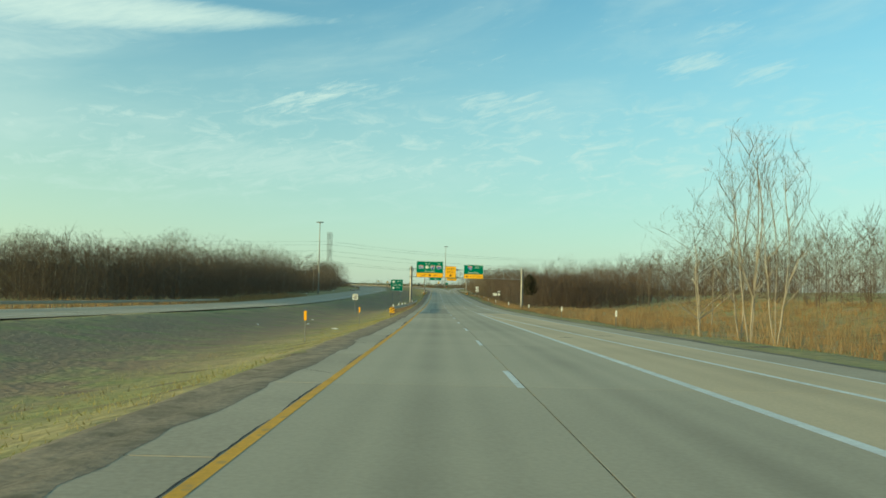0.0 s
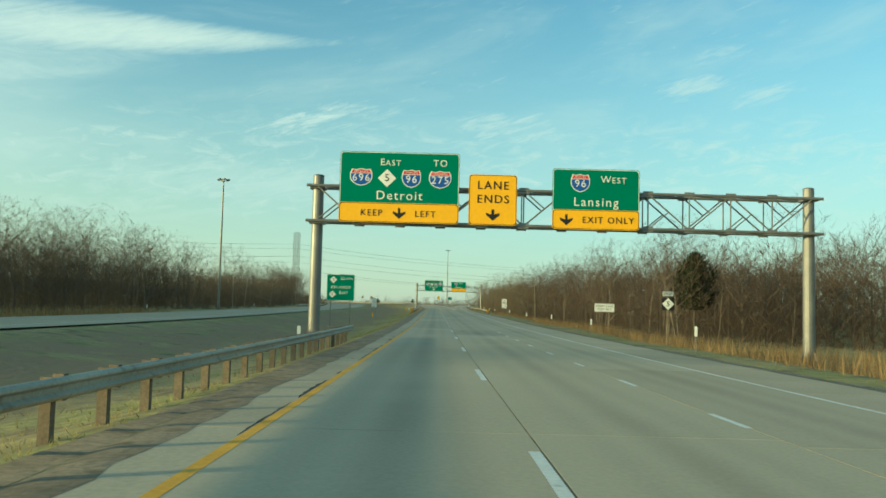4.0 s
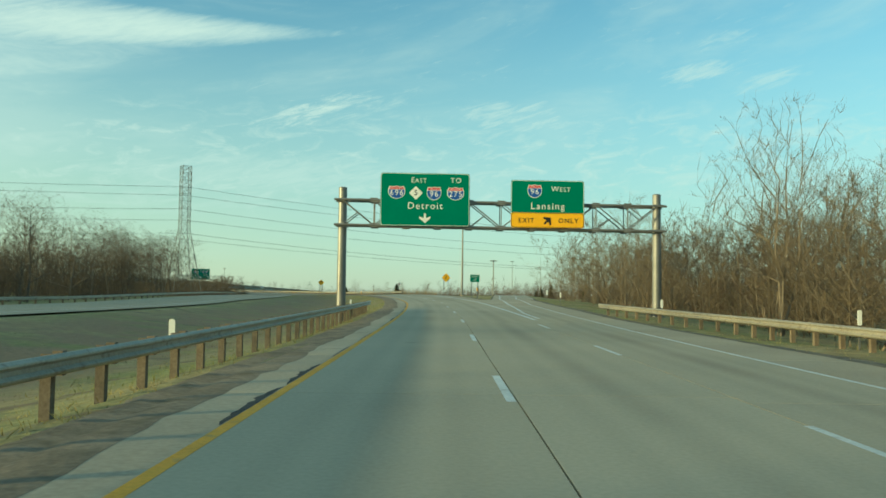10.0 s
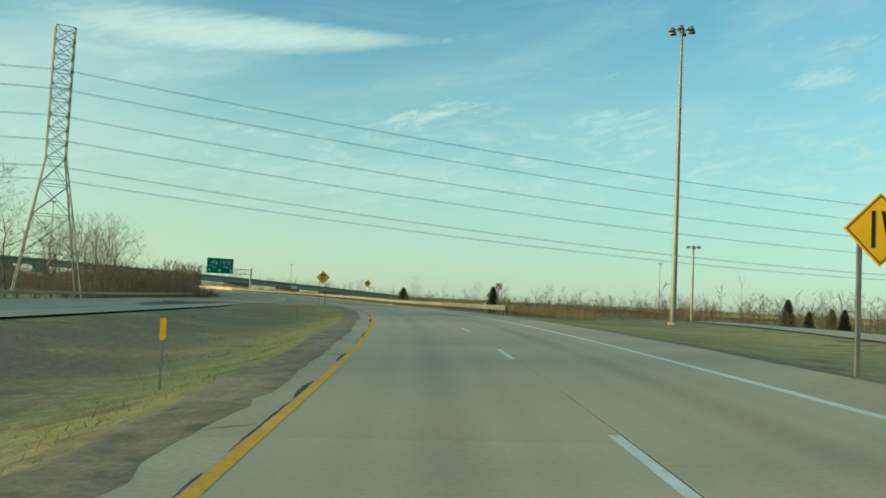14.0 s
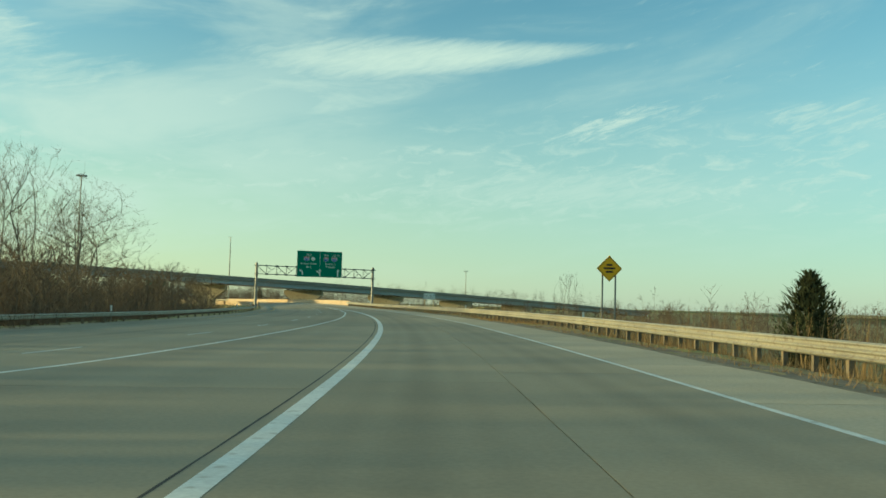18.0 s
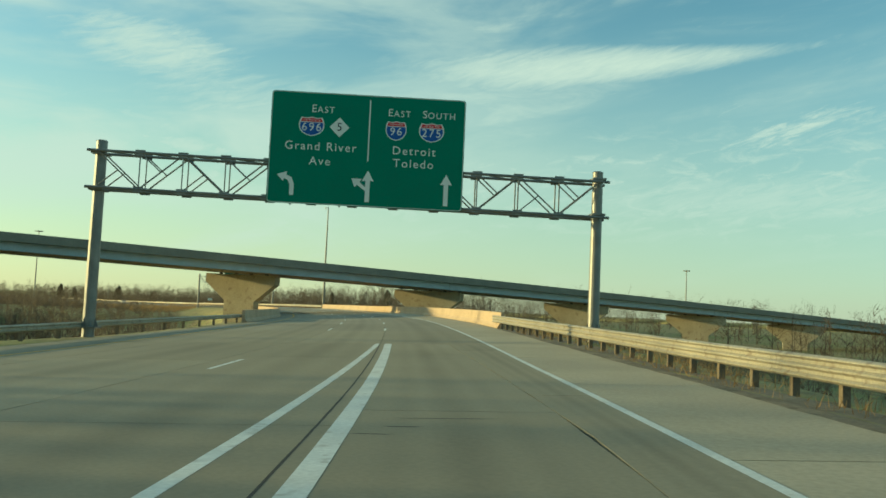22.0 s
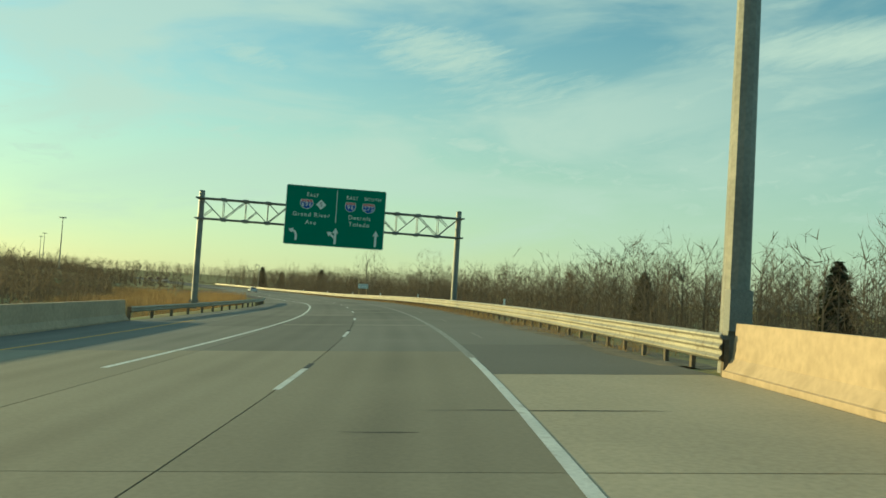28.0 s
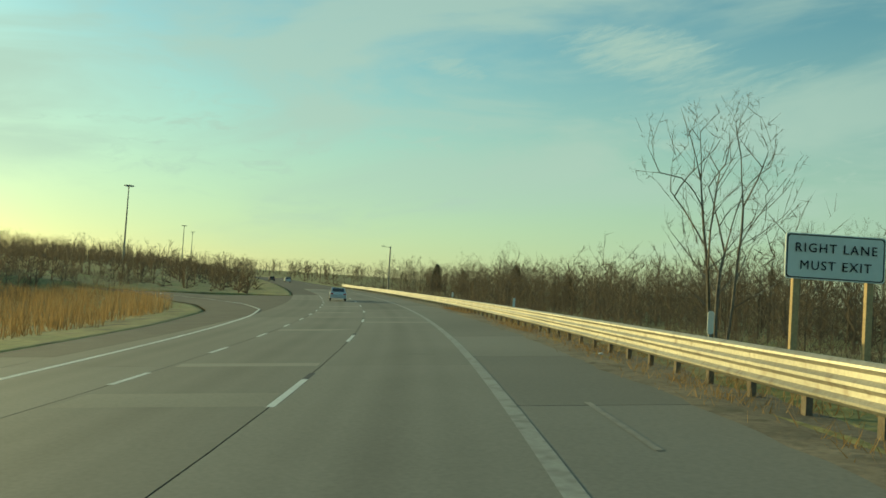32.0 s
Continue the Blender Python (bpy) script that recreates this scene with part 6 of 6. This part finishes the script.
SPECIES = {
    "forest": [dict(height=15, spread=3.7, bole=0.26, points=190, twigs=850, leader=0.84, steep=0.9), dict(height=15, spread=4.3, bole=0.2, points=200, twigs=900, leader=0.78, steep=0.8), dict(height=14, spread=3.3, bole=0.3, points=175, twigs=800, leader=0.86, steep=1.0), dict(height=14.5, spread=4.0, bole=0.18, points=190, twigs=900, leader=0.82, steep=0.9)],
    "spread": [dict(height=13, spread=5.4, bole=0.18, points=320, twigs=1300, leader=0.64, steep=0.55), dict(height=13, spread=4.8, bole=0.22, points=300, twigs=1200, leader=0.68, steep=0.6)],
    "multi": [dict(height=14, spread=3.2, bole=0.24, points=320, stems=4, splay=0.12, twigs=1300, leader=0.9, twig_w=0.006, up=0.4, lumps=0.3, steep=1.5), dict(height=13, spread=3.0, bole=0.24, points=290, stems=3, splay=0.13, twigs=1200, leader=0.9, twig_w=0.006, up=0.4, lumps=0.3, steep=1.5)],
    "willow": [dict(height=10, spread=4.2, bole=0.06, points=220, stems=5, splay=0.26, twigs=1500, twig_len=0.9, leader=0.72, steep=1.0), dict(height=11, spread=4.4, bole=0.06, points=220, stems=5, splay=0.24, twigs=1500, twig_len=0.9, leader=0.74, steep=1.0)],
    "gnarled": [dict(height=13, spread=4.0, bole=0.3, points=300, stems=3, splay=0.2, twigs=1300, twig_len=0.5, twig_w=0.007, leader=0.86, tip=0.009, lumps=0.35, steep=1.1)],
}
TREES = {}
LABELS = {"forest": "tall bare deciduous tree in a leafless wood", "spread": "bare broad-crowned tree with fine branching", "multi": "bare tree with several slender pale stems", "willow": "dense leafless willow with straw-coloured twigs", "gnarled": "bare tree with forking dark boughs beyond the rail"}


def tree(kind, bark, twig, at, scale, turn, tall=1.0, wide=1.0):
    key = (kind, bark.name, twig.name)
    if key not in TREES:
        TREES[key] = []
        for i, spec in enumerate(SPECIES[kind]):
            TREES[key].append(make_tree(i * 7 + len(kind), bark, twig, **spec))
    wood, fine = TREES[key][PICK.randrange(len(TREES[key]))]
    t = tagged(new("tree"), LABELS[kind], "tree", kind + " trees")
    t.matrix_world = Matrix.Translation(at) @ Matrix.Rotation(turn, 4, "Z") @ Matrix.Diagonal((scale * wide, scale * wide, scale * tall, 1))
    part("trunk", wood, bark, t), part("crown", fine, twig, t)
    return t


PICK = random.Random(5)


def grove(s0, s1, d0, d1, count, kinds, bark, twig, lo, hi, pale=0.0):
    for _ in range(count):
        s, d = PICK.uniform(s0, s1), PICK.uniform(d0, d1)
        p = road(s, d)
        p.z = ground_z(s, d) - 0.1
        b = BARKL if PICK.random() < pale else bark
        tree(PICK.choice(kinds), b, twig, p, PICK.uniform(lo, hi), PICK.uniform(0, 6.28), 1.0, PICK.uniform(1.1, 1.45))


def lone(kind, s, d, height, bark, twig, tall=1.0, turn=0.0):
    p = road(s, d)
    p.z = ground_z(s, d)
    spec = SPECIES[kind][0]["height"]
    tree(kind, bark, twig, p, height / spec, turn, tall)


lone("multi", 68, 25.0, 16.5, BARKL, TWIGW, 1.0, 0.4), lone("multi", 62, 23.5, 17.5, BARKL, TWIGW, 1.05, 1.9), lone("spread", 66, 21.0, 11.5, BARKL, TWIGW, 1.0, 0.8), lone("multi", 56, 23.0, 15.0, BARKL, TWIGW, 1.0, 3.0)
lone("spread", 94, 30, 12.5, BARKL, TWIGG, 1.0, 1.0), lone("spread", 99, 33, 12, BARKL, TWIGG, 1.0, 2.2)
grove(205, 330, 34, 60, 22, ["forest"], BARKD, TWIGR, 0.85, 1.05, 0.12)
grove(212, 285, 19, 32, 26, ["forest", "forest", "spread"], BARKD, TWIGR, 0.7, 0.9, 0.05)
grove(280, 352, 19, 33, 24, ["forest"], BARKD, TWIGR, 0.72, 0.92, 0.07)
grove(345, 420, 21, 34, 14, ["forest", "willow"], BARKM, TWIGR, 0.65, 0.85, 0.15)
grove(285, 350, 17, 22, 6, ["willow"], BARKM, TWIGW, 0.55, 0.75)
grove(350, 438, 17, 27, 26, ["willow", "willow", "multi"], BARKM, TWIGW, 0.78, 1.02)
grove(142, 178, -76, -58, 10, ["forest", "spread"], BARKD, TWIGG, 0.75, 0.9, 0.1)
grove(172, 325, -70, -54, 34, ["forest", "spread"], BARKD, TWIGG, 1.08, 1.3, 0.05)
grove(300, 480, -68, -51, 30, ["forest", "spread"], BARKD, TWIGG, 0.92, 1.2, 0.05)
grove(470, 590, -68, -50, 22, ["spread", "forest"], BARKD, TWIGG, 1.0, 1.3, 0.05)
grove(548, 640, -66, -46, 16, ["spread"], BARKD, TWIGG, 1.1, 1.4)
grove(738, 805, -62, -43, 14, ["spread", "spread", "multi"], BARKD, TWIGG, 1.35, 1.75)
grove(1085, 1240, 28, 60, 22, ["forest", "spread"], BARKD, TWIGG, 0.65, 0.9)
grove(1240, 1420, 16, 50, 18, ["forest", "spread"], BARKD, TWIGG, 0.6, 0.85)
grove(985, 1060, 40, 80, 12, ["forest", "multi"], BARKD, TWIGG, 0.65, 0.9, 0.3)
grove(1150, 1420, -110, -55, 14, ["spread"], BARKD, TWIGG, 0.4, 0.55)
grove(462, 520, 31, 46, 8, ["willow", "multi"], BARKM, TWIGW, 0.75, 1.0)
for row in ((647.7, 14.6, 6.5), (661.5, 31.5, 9.0), (645.1, 31.0, 8.5), (660.7, 47.7, 9.5), (650, 15.8, 5.5)):
    lone("multi", *row, BARKM, TWIGW, 1.0, row[0])
lone("multi", 735, 24, 9.5, BARKL, TWIGG), lone("multi", 985, 20, 15, BARKL, TWIGG, 1.0, 0.6), lone("multi", 975, 24, 14, BARKL, TWIGG, 1.0, 2.2), lone("spread", 1001, 30, 14, BARKL, TWIGG), lone("multi", 1006, 26, 15, BARKL, TWIGG, 1.0, 4.0)
lone("spread", 1141, 20.0, 12.0, BARKD, TWIGG), lone("spread", 1146, 26, 9.5, BARKD, TWIGG, 1.0, 2.0)
lone("gnarled", *station(-395.3, 1010.4), 12.3, BARKD, TWIGG, 1.0, 0.3), lone("multi", *station(-402.0, 1022.0), 9.0, BARKD, TWIGG, 1.0, 1.3)


def conifer(s, d, h):
    key = "conifer"
    if key not in TREES:
        rng = random.Random(3)
        tr, cr = Shape().tube((0, 0, -0.3), (0, 0, 9), 0.16, 0.03, 6), Shape()
        for _ in range(2200):
            z = 0.5 + 9.2 * rng.random() ** 1.25
            r = 3.4 * (1 - z / 10.2) ** 0.6 * rng.uniform(0.2, 1.0) + 0.1
            t = rng.uniform(0, 6.28)
            p, q = Vector((math.cos(t) * r * 0.25, math.sin(t) * r * 0.25, z)), Vector((math.cos(t) * r, math.sin(t) * r, z - r * 0.25 + rng.uniform(-0.1, 0.2)))
            s_ = Vector((-math.sin(t), math.cos(t), rng.uniform(-0.6, 0.6))) * 0.16
            cr.add([p - s_ * 0.5, p + s_ * 0.5, q + s_, q - s_], [(0, 1, 2, 3)])
        TREES[key] = (tr.mesh("trunk", BARKD), cr.mesh("crown", NEEDLE))
    p = road(s, d)
    p.z = ground_z(s, d)
    t = tagged(new("conifer"), "dark evergreen among leafless trees", "tree", "conifers")
    t.matrix_world = Matrix.Translation(p) @ Matrix.Rotation(h * 3, 4, "Z") @ Matrix.Diagonal((h / 10, h / 10, h / 10, 1))
    part("trunk", TREES[key][0], BARKD, t), part("crown", TREES[key][1], NEEDLE, t)


def juniper(s, d, h, bole=0.0, seed=8, label="dense dark juniper standing behind the guard rail"):
    """A broad, uneven evergreen of dense upright sprays."""
    rng = random.Random(seed)
    cr = Shape()
    for _ in range(3600):
        z = rng.uniform(0.02, 0.93)
        t = rng.uniform(0, 6.28)
        wide = 0.23 * (1 - abs(2 * z - 0.8) ** 2.4 * 0.8) * (1 + 0.22 * math.sin(3 * t + 5 * z) + 0.14 * math.sin(7 * t - 9 * z))
        r = wide * rng.random() ** 0.5
        q = Vector((math.cos(t) * r, math.sin(t) * r, bole + (1 - bole) * z)) * h
        tip = q + Vector((math.cos(t) * 0.4 + rng.gauss(0, 0.3), math.sin(t) * 0.4 + rng.gauss(0, 0.3), 0.7)) * h * rng.uniform(0.03, 0.09)
        side = Vector((-math.sin(t), math.cos(t), rng.uniform(-0.5, 0.5))) * h * 0.012
        cr.add([q - side, q + side, tip], [(0, 1, 2)])
    p = road(s, d)
    p.z = ground_z(s, d)
    t = thing("evergreen", label, "tree", p)
    part("trunk", Shape().tube((0, 0, -0.3), (0, 0, h * 0.8), 0.14, 0.03, 6), BARKD, t), part("crown", cr, NEEDLE, t)


juniper(670.6, 17.8, 6.1)
juniper(592.7, 14.2, 3.5, 0.0, 9)
juniper(219, 24, 8.8, 0.36, 10, "green pine with a rounded crown among leafless trees")
for row in ((600, 62, 3.6), (560, 58, 3.6), (588, 58, 3.2), (*station(-687, 1126), 12), (*station(-690, 1140), 10), (*station(-610, 1121), 12), (*station(-622, 1128), 10.5), (*station(-560, 1110), 9), (1075, 55, 10), (1060, 70, 9), (1110, 48, 9), (640, 90, 7), (650, 110, 6)):
    conifer(*row)


# ---- brush, reeds, grass and far woods ----
def blades(name, label, material, count, region, low, high, width, lean=0.25, clump=1, seed=1, category="plants"):
    rng = random.Random(seed)
    sh = Shape()
    made = 0
    while made < count:
        s, d = region(rng)
        z = ground_z(s, d)
        for _ in range(clump):
            ss, dd = s + rng.gauss(0, 0.25) * (clump > 1), d + rng.gauss(0, 0.25) * (clump > 1)
            p = road(ss, dd)
            p.z = z - 0.05
            h = rng.uniform(low, high)
            t = rng.uniform(0, 6.28)
            w = Vector((math.cos(t), math.sin(t), 0)) * width * rng.uniform(0.6, 1.4)
            tip = p + Vector((rng.gauss(0, lean) * h, rng.gauss(0, lean) * h, h))
            k = len(sh.v)
            sh.v += [tuple(p - w), tuple(p + w), tuple(tip)]
            sh.f.append((k, k + 1, k + 2))
            made += 1
    return tagged(part(name, sh, material, None, label), category=category, kind="stuff")


def beside(s0, s1, lo, hi, power=1.0):
    """Stations and places beside the paving: positive distances to the right of it, negative ones to the left."""
    def pick(rng):
        s = rng.uniform(s0, s1)
        x = lo + (hi - lo) * rng.random() ** power
        return s, (edge_r(s) + x if x > 0 else edge_l(s) + x)
    return pick


def patchy(region, scale=0.08, level=0.0):
    def pick(rng):
        while True:
            s, d = region(rng)
            if noise.noise(Vector((s * scale, d * scale, 1.7))) > level + rng.uniform(-0.25, 0.25):
                return s, d
    return pick


blades("reed_bed", "tall golden dry reeds in a wet hollow", REEDM, 46000, patchy(beside(20, 200, 5.0, 54, 0.8), 0.07, -0.4), 0.5, 1.25, 0.02, 0.22, 6, 11)
blades("reed_bed", "dry brown cattails behind the guard rail", REEDM, 14000, patchy(beside(585, 730, 3.4, 16, 1.0), 0.1, -0.2), 1.2, 2.6, 0.014, 0.1, 5, 19)
blades("dry_grass", "straw-coloured grass at the wood's edge", REEDM, 14000, patchy(beside(150, 340, 2.4, 9, 1.0), 0.09, -0.05), 0.3, 1.1, 0.014, 0.25, 4, 12)
blades("reed_bed", "golden reeds on a low mound by the diverging roadway", REEDM, 24000, lambda r: (lambda s: (s, edge_l(s) - r.uniform(2.6, 26)))(r.uniform(1075, 1235)), 0.8, 1.9, 0.02, 0.16, 5, 13)
blades("reed_bed", "golden reeds below the far roadway", REEDM, 8000, lambda r: (r.uniform(30, 280), -r.uniform(44, 54)), 0.7, 1.7, 0.03, 0.15, 5, 14)
blades("verge_grass", "short green and straw grass on the median", GRASSG, 110000, patchy(beside(8, 604, -1.1, -8, 1.3), 0.15, -0.35), 0.04, 0.14, 0.012, 0.7, 6, 15)
blades("ditch_weeds", "dead brown weeds in the median ditch", WEEDB, 18000, patchy(lambda r: (lambda s, k: (s, edge_l(s) + (lerp(FAR_R, s) - edge_l(s)) * k))(r.uniform(10, 590), r.uniform(0.18, 0.8)), 0.06, -0.15), 0.04, 0.2, 0.012, 0.9, 6, 61)
blades("verge_grass", "short dry grass beside the outer shoulder", GRASSG, 24000, beside(30, 600, 0.4, 4.5, 1.3), 0.04, 0.16, 0.012, 0.6, 5, 16)
blades("rail_weeds", "dry weeds growing under the guard rail", REEDM, 22000, patchy(beside(1010, 1200, 0.1, 2.6, 1.3), 0.3, -0.2), 0.06, 0.42, 0.01, 0.6, 5, 17)
blades("rail_weeds", "dry weeds growing under the guard rail", REEDM, 14000, patchy(beside(600, 840, 0.4, 4.0, 1.0), 0.3, -0.1), 0.08, 0.45, 0.012, 0.5, 4, 18)


def brush(label, material, count, s0, s1, d0, d1, low, high, seed, width=0.022):
    """Thickets: many thin stems fanning out of common roots."""
    return blades("brush", label, material, count * 2, lambda r: (r.uniform(s0, s1), r.uniform(d0, d1)), low * 0.7, high * 0.65, width, 0.5, 14, seed)


brush("russet undergrowth of a leafless wood", TWIGR, 15000, 208, 460, 19, 58, 0.8, 3.2, 21, 0.014)
brush("russet undergrowth at the top of a rise", TWIGR, 5000, -60, 190, 62, 120, 1.5, 5.0, 22)
brush("grey undergrowth of a leafless wood", TWIGG, 11000, 138, 600, -88, -53, 1.0, 4.0, 23, 0.018)
brush("grey shrubs on the embankment", TWIGG, 9000, 640, 860, -48, -21, 0.8, 4.0, 24, 0.018)
brush("brown scrub below the curve", TWIGR, 9000, 590, 900, 26, 140, 1.0, 3.5, 25)
brush("grey undergrowth beyond the rail", TWIGG, 11000, 1020, 1480, 14, 80, 0.8, 4.0, 26)
brush("grey scrub beyond the reeds", TWIGG, 14000, 1080, 1300, -100, -34, 0.8, 3.0, 27)
brush("brown scrub below the overpass", TWIGR, 7000, 880, 1060, -140, -24, 0.8, 3.5, 28)
brush("brown scrub below the parapet", TWIGG, 6000, 860, 1040, 16, 90, 1.0, 4.5, 29)


def far_wood(label, material, count, s0, s1, d0, d1, low, high, seed, fat=0.05, sprays=44, bole=0.12, at=None):
    """A wood too far to tell its twigs apart: each tree a stem, boughs towards a rounded crown and a haze of fine sprays."""
    rng = np.random.default_rng(seed)
    kinds = []
    for _ in range(7):
        goal = crown_points(rng, 16, 1.0, rng.uniform(0.26, 0.36), bole, 0.45, 0.25)
        flat = np.hypot(goal[:, 0], goal[:, 1])
        root = np.stack([goal[:, 0] * 0.05, goal[:, 1] * 0.05, np.clip(goal[:, 2] - flat * rng.uniform(0.7, 1.5, 16), 0.06, 0.8)], 1)
        p, d, length, w = [np.zeros((1, 3)), root], [np.array([[0, 0, 1.0]]), unit(goal - root)], [np.array([0.88]), np.linalg.norm(goal - root, axis=1)], [np.array([1.7]), np.full(16, 0.95)]
        k = rng.integers(0, 16, sprays)
        at0 = root[k] + (goal - root)[k] * rng.uniform(0.35, 1.0, sprays)[:, None]
        way0 = unit(unit(goal - root)[k] * 0.7 + rng.normal(0, 0.55, (sprays, 3)) + np.array([0, 0, 0.15]))
        p.append(at0), d.append(way0), length.append(rng.uniform(0.05, 0.15, sprays)), w.append(rng.uniform(0.35, 0.8, sprays))
        kinds.append([np.concatenate(x) for x in (p, d, length, w)])
    out_v = []
    for _ in range(count):
        s, d = rng.uniform(s0, s1), rng.uniform(d0, d1)
        q = at(s, d) if at else Vector((*road(s, d).to_2d(), ground_z(s, d) - 0.2))
        h = rng.uniform(low, high) * rng.uniform(0.82, 1.0)
        p, way, length, w = kinds[rng.integers(0, 7)]
        t, wide = rng.uniform(0, 6.28), rng.uniform(0.85, 1.3)
        turn = np.array([[math.cos(t) * wide, math.sin(t) * wide, 0], [-math.sin(t) * wide, math.cos(t) * wide, 0], [0, 0, 1.0]]) * h
        a0, b0 = p @ turn + np.array(q), (p + way * length[:, None]) @ turn + np.array(q)
        side = unit(np.cross(b0 - a0, rng.normal(0, 1, a0.shape))) * (w * fat)[:, None]
        out_v.append(np.stack([a0 - side, a0 + side, b0], 1).reshape(-1, 3))
    v = np.concatenate(out_v)
    me = bpy.data.meshes.new("far_wood")
    me.from_pydata(v.tolist(), [], np.arange(len(v)).reshape(-1, 3).tolist())
    me.materials.append(material)
    me.update()
    return tagged(part("far_wood", me, material, None, label), category="wood", kind="stuff")


far_wood("distant leafless wood outside the curve", TWIGR, 1200, 540, 1000, 75, 420, 7, 12, 31, 0.06)
far_wood("distant leafless wood behind the overpass", TWIGG, 1400, 1000, 1500, 40, 220, 11.5, 16.5, 32, 0.05)
far_wood("distant leafless wood inside the curve", TWIGG, 1200, 850, 1900, -390, -110, 11, 16, 33, 0.08)
far_wood("distant leafless wood ahead", TWIGG, 1000, 1440, 1950, -300, 300, 9, 14, 34, 0.09)
far_wood("leafless wood on the rise behind the near trees", TWIGR, 1500, -60, 480, 60, 115, 12, 17, 35, 0.035, 80)
far_wood("dim inner part of the right-hand wood", TWIGR, 330, 216, 352, 27, 60, 8.5, 12, 70, 0.05, 140, 0.04)
far_wood("dim inner part of the willow thicket", TWIGW, 190, 345, 470, 22, 40, 7, 10, 71, 0.05, 120, 0.04)
far_wood("dim inner part of the far wood", TWIGG, 360, 142, 325, -98, -60, 10, 13.5, 72, 0.07, 80, 0.04)
far_wood("dim inner part of the low far wood", TWIGG, 420, 318, 600, -98, -58, 7.5, 10.5, 73, 0.07, 80, 0.04)
far_wood("dim inner part of the wood beyond the rail", TWIGG, 520, 1040, 1420, 36, 95, 9.5, 13.5, 74, 0.08, 60, 0.04)
far_wood("low leafless wood far beyond the roadway", TWIGG, 350, 30, 240, -220, -130, 5, 8, 50, 0.06)
far_wood("edge of the leafless wood behind the far roadway", TWIGG, 190, 138, 180, -95, -60, 11, 14, 51, 0.035, 110)
far_wood("leafless wood behind the far roadway", TWIGG, 640, 172, 325, -95, -55, 12.5, 17, 36, 0.035, 90)
far_wood("low leafless wood behind the far roadway", TWIGG, 640, 318, 480, -95, -54, 9.5, 13, 52, 0.035, 80)
far_wood("leafless wood before the pylon", TWIGG, 420, 470, 600, -95, -54, 9, 14, 53, 0.035, 80)
far_wood("low brush on the ground inside the curve", TWIGG, 1500, 1095, 1262, -150, -40, 3.2, 5.6, 37, 0.07, 50, 0.02)
far_wood("leafless brush climbing the ground ahead", TWIGG, 1300, 1268, 1640, -130, -15, 3.5, 6.5, 41, 0.09, 44, 0.02)
far_wood("grey thicket on the slope by the overpass", TWIGG, 450, 690, 850, -66, -26, 4.5, 8, 42, 0.025, 70)
ps, pd = station(-226.0, 812.0)
far_wood("leafless thicket under the end of the overpass", TWIGG, 200, ps - 50, ps + 25, pd - 12, pd + 14, 5, 8.5, 47, 0.03, 70)
far_wood("dark brush bank behind the inner rail", TWIGG, 620, 640, 798, -46, -24.5, 5.5, 8.2, 55, 0.05, 80, 0.02)
far_wood("brown brush covering the overpass embankment", TWIGG, 900, -300, -58, 0.02, 0.95, 1.6, 3.4, 54, 0.025, 60, 0.05,
         lambda u, k: BRIDGE @ Vector((u, -1.2 - 16 * (1 - k) * max(0.3, min(1, (-54 - u) / 20)), -6 + (fill_top(u) + 6) * k)))
far_wood("leafless thicket below the parapet", TWIGG, 900, 870, 1110, -115, -32, 4.5, 8.5, 43, 0.04)
far_wood("dense grey brush beside the inner roadway", TWIGG, 450, 560, 720, -85, -42, 4.5, 7.0, 39, 0.02, 70)
far_wood("russet saplings at the edge of a wood", TWIGR, 330, 212, 350, 20, 46, 8.5, 12.5, 40, 0.024, 170)
far_wood("russet saplings thinning towards the exit", TWIGR, 150, 345, 440, 23, 46, 6, 9.5, 48, 0.022, 150)
far_wood("straw-grey saplings massed behind the outer rail", TWIGW, 290, 345, 475, 17.5, 34, 7, 11.5, 44, 0.024, 190)
far_wood("dark leafless thicket beyond the rail", TWIGG, 420, 1030, 1300, 17, 52, 6.5, 10.5, 46, 0.025, 120)
far_wood("brown brush beside the exit ramp", TWIGR, 500, 470, 640, 48, 110, 4, 7.5, 45, 0.025)
far_wood("brown brush and saplings below the curve", TWIGR, 900, 600, 900, 22, 100, 3.0, 5.5, 38, 0.03)
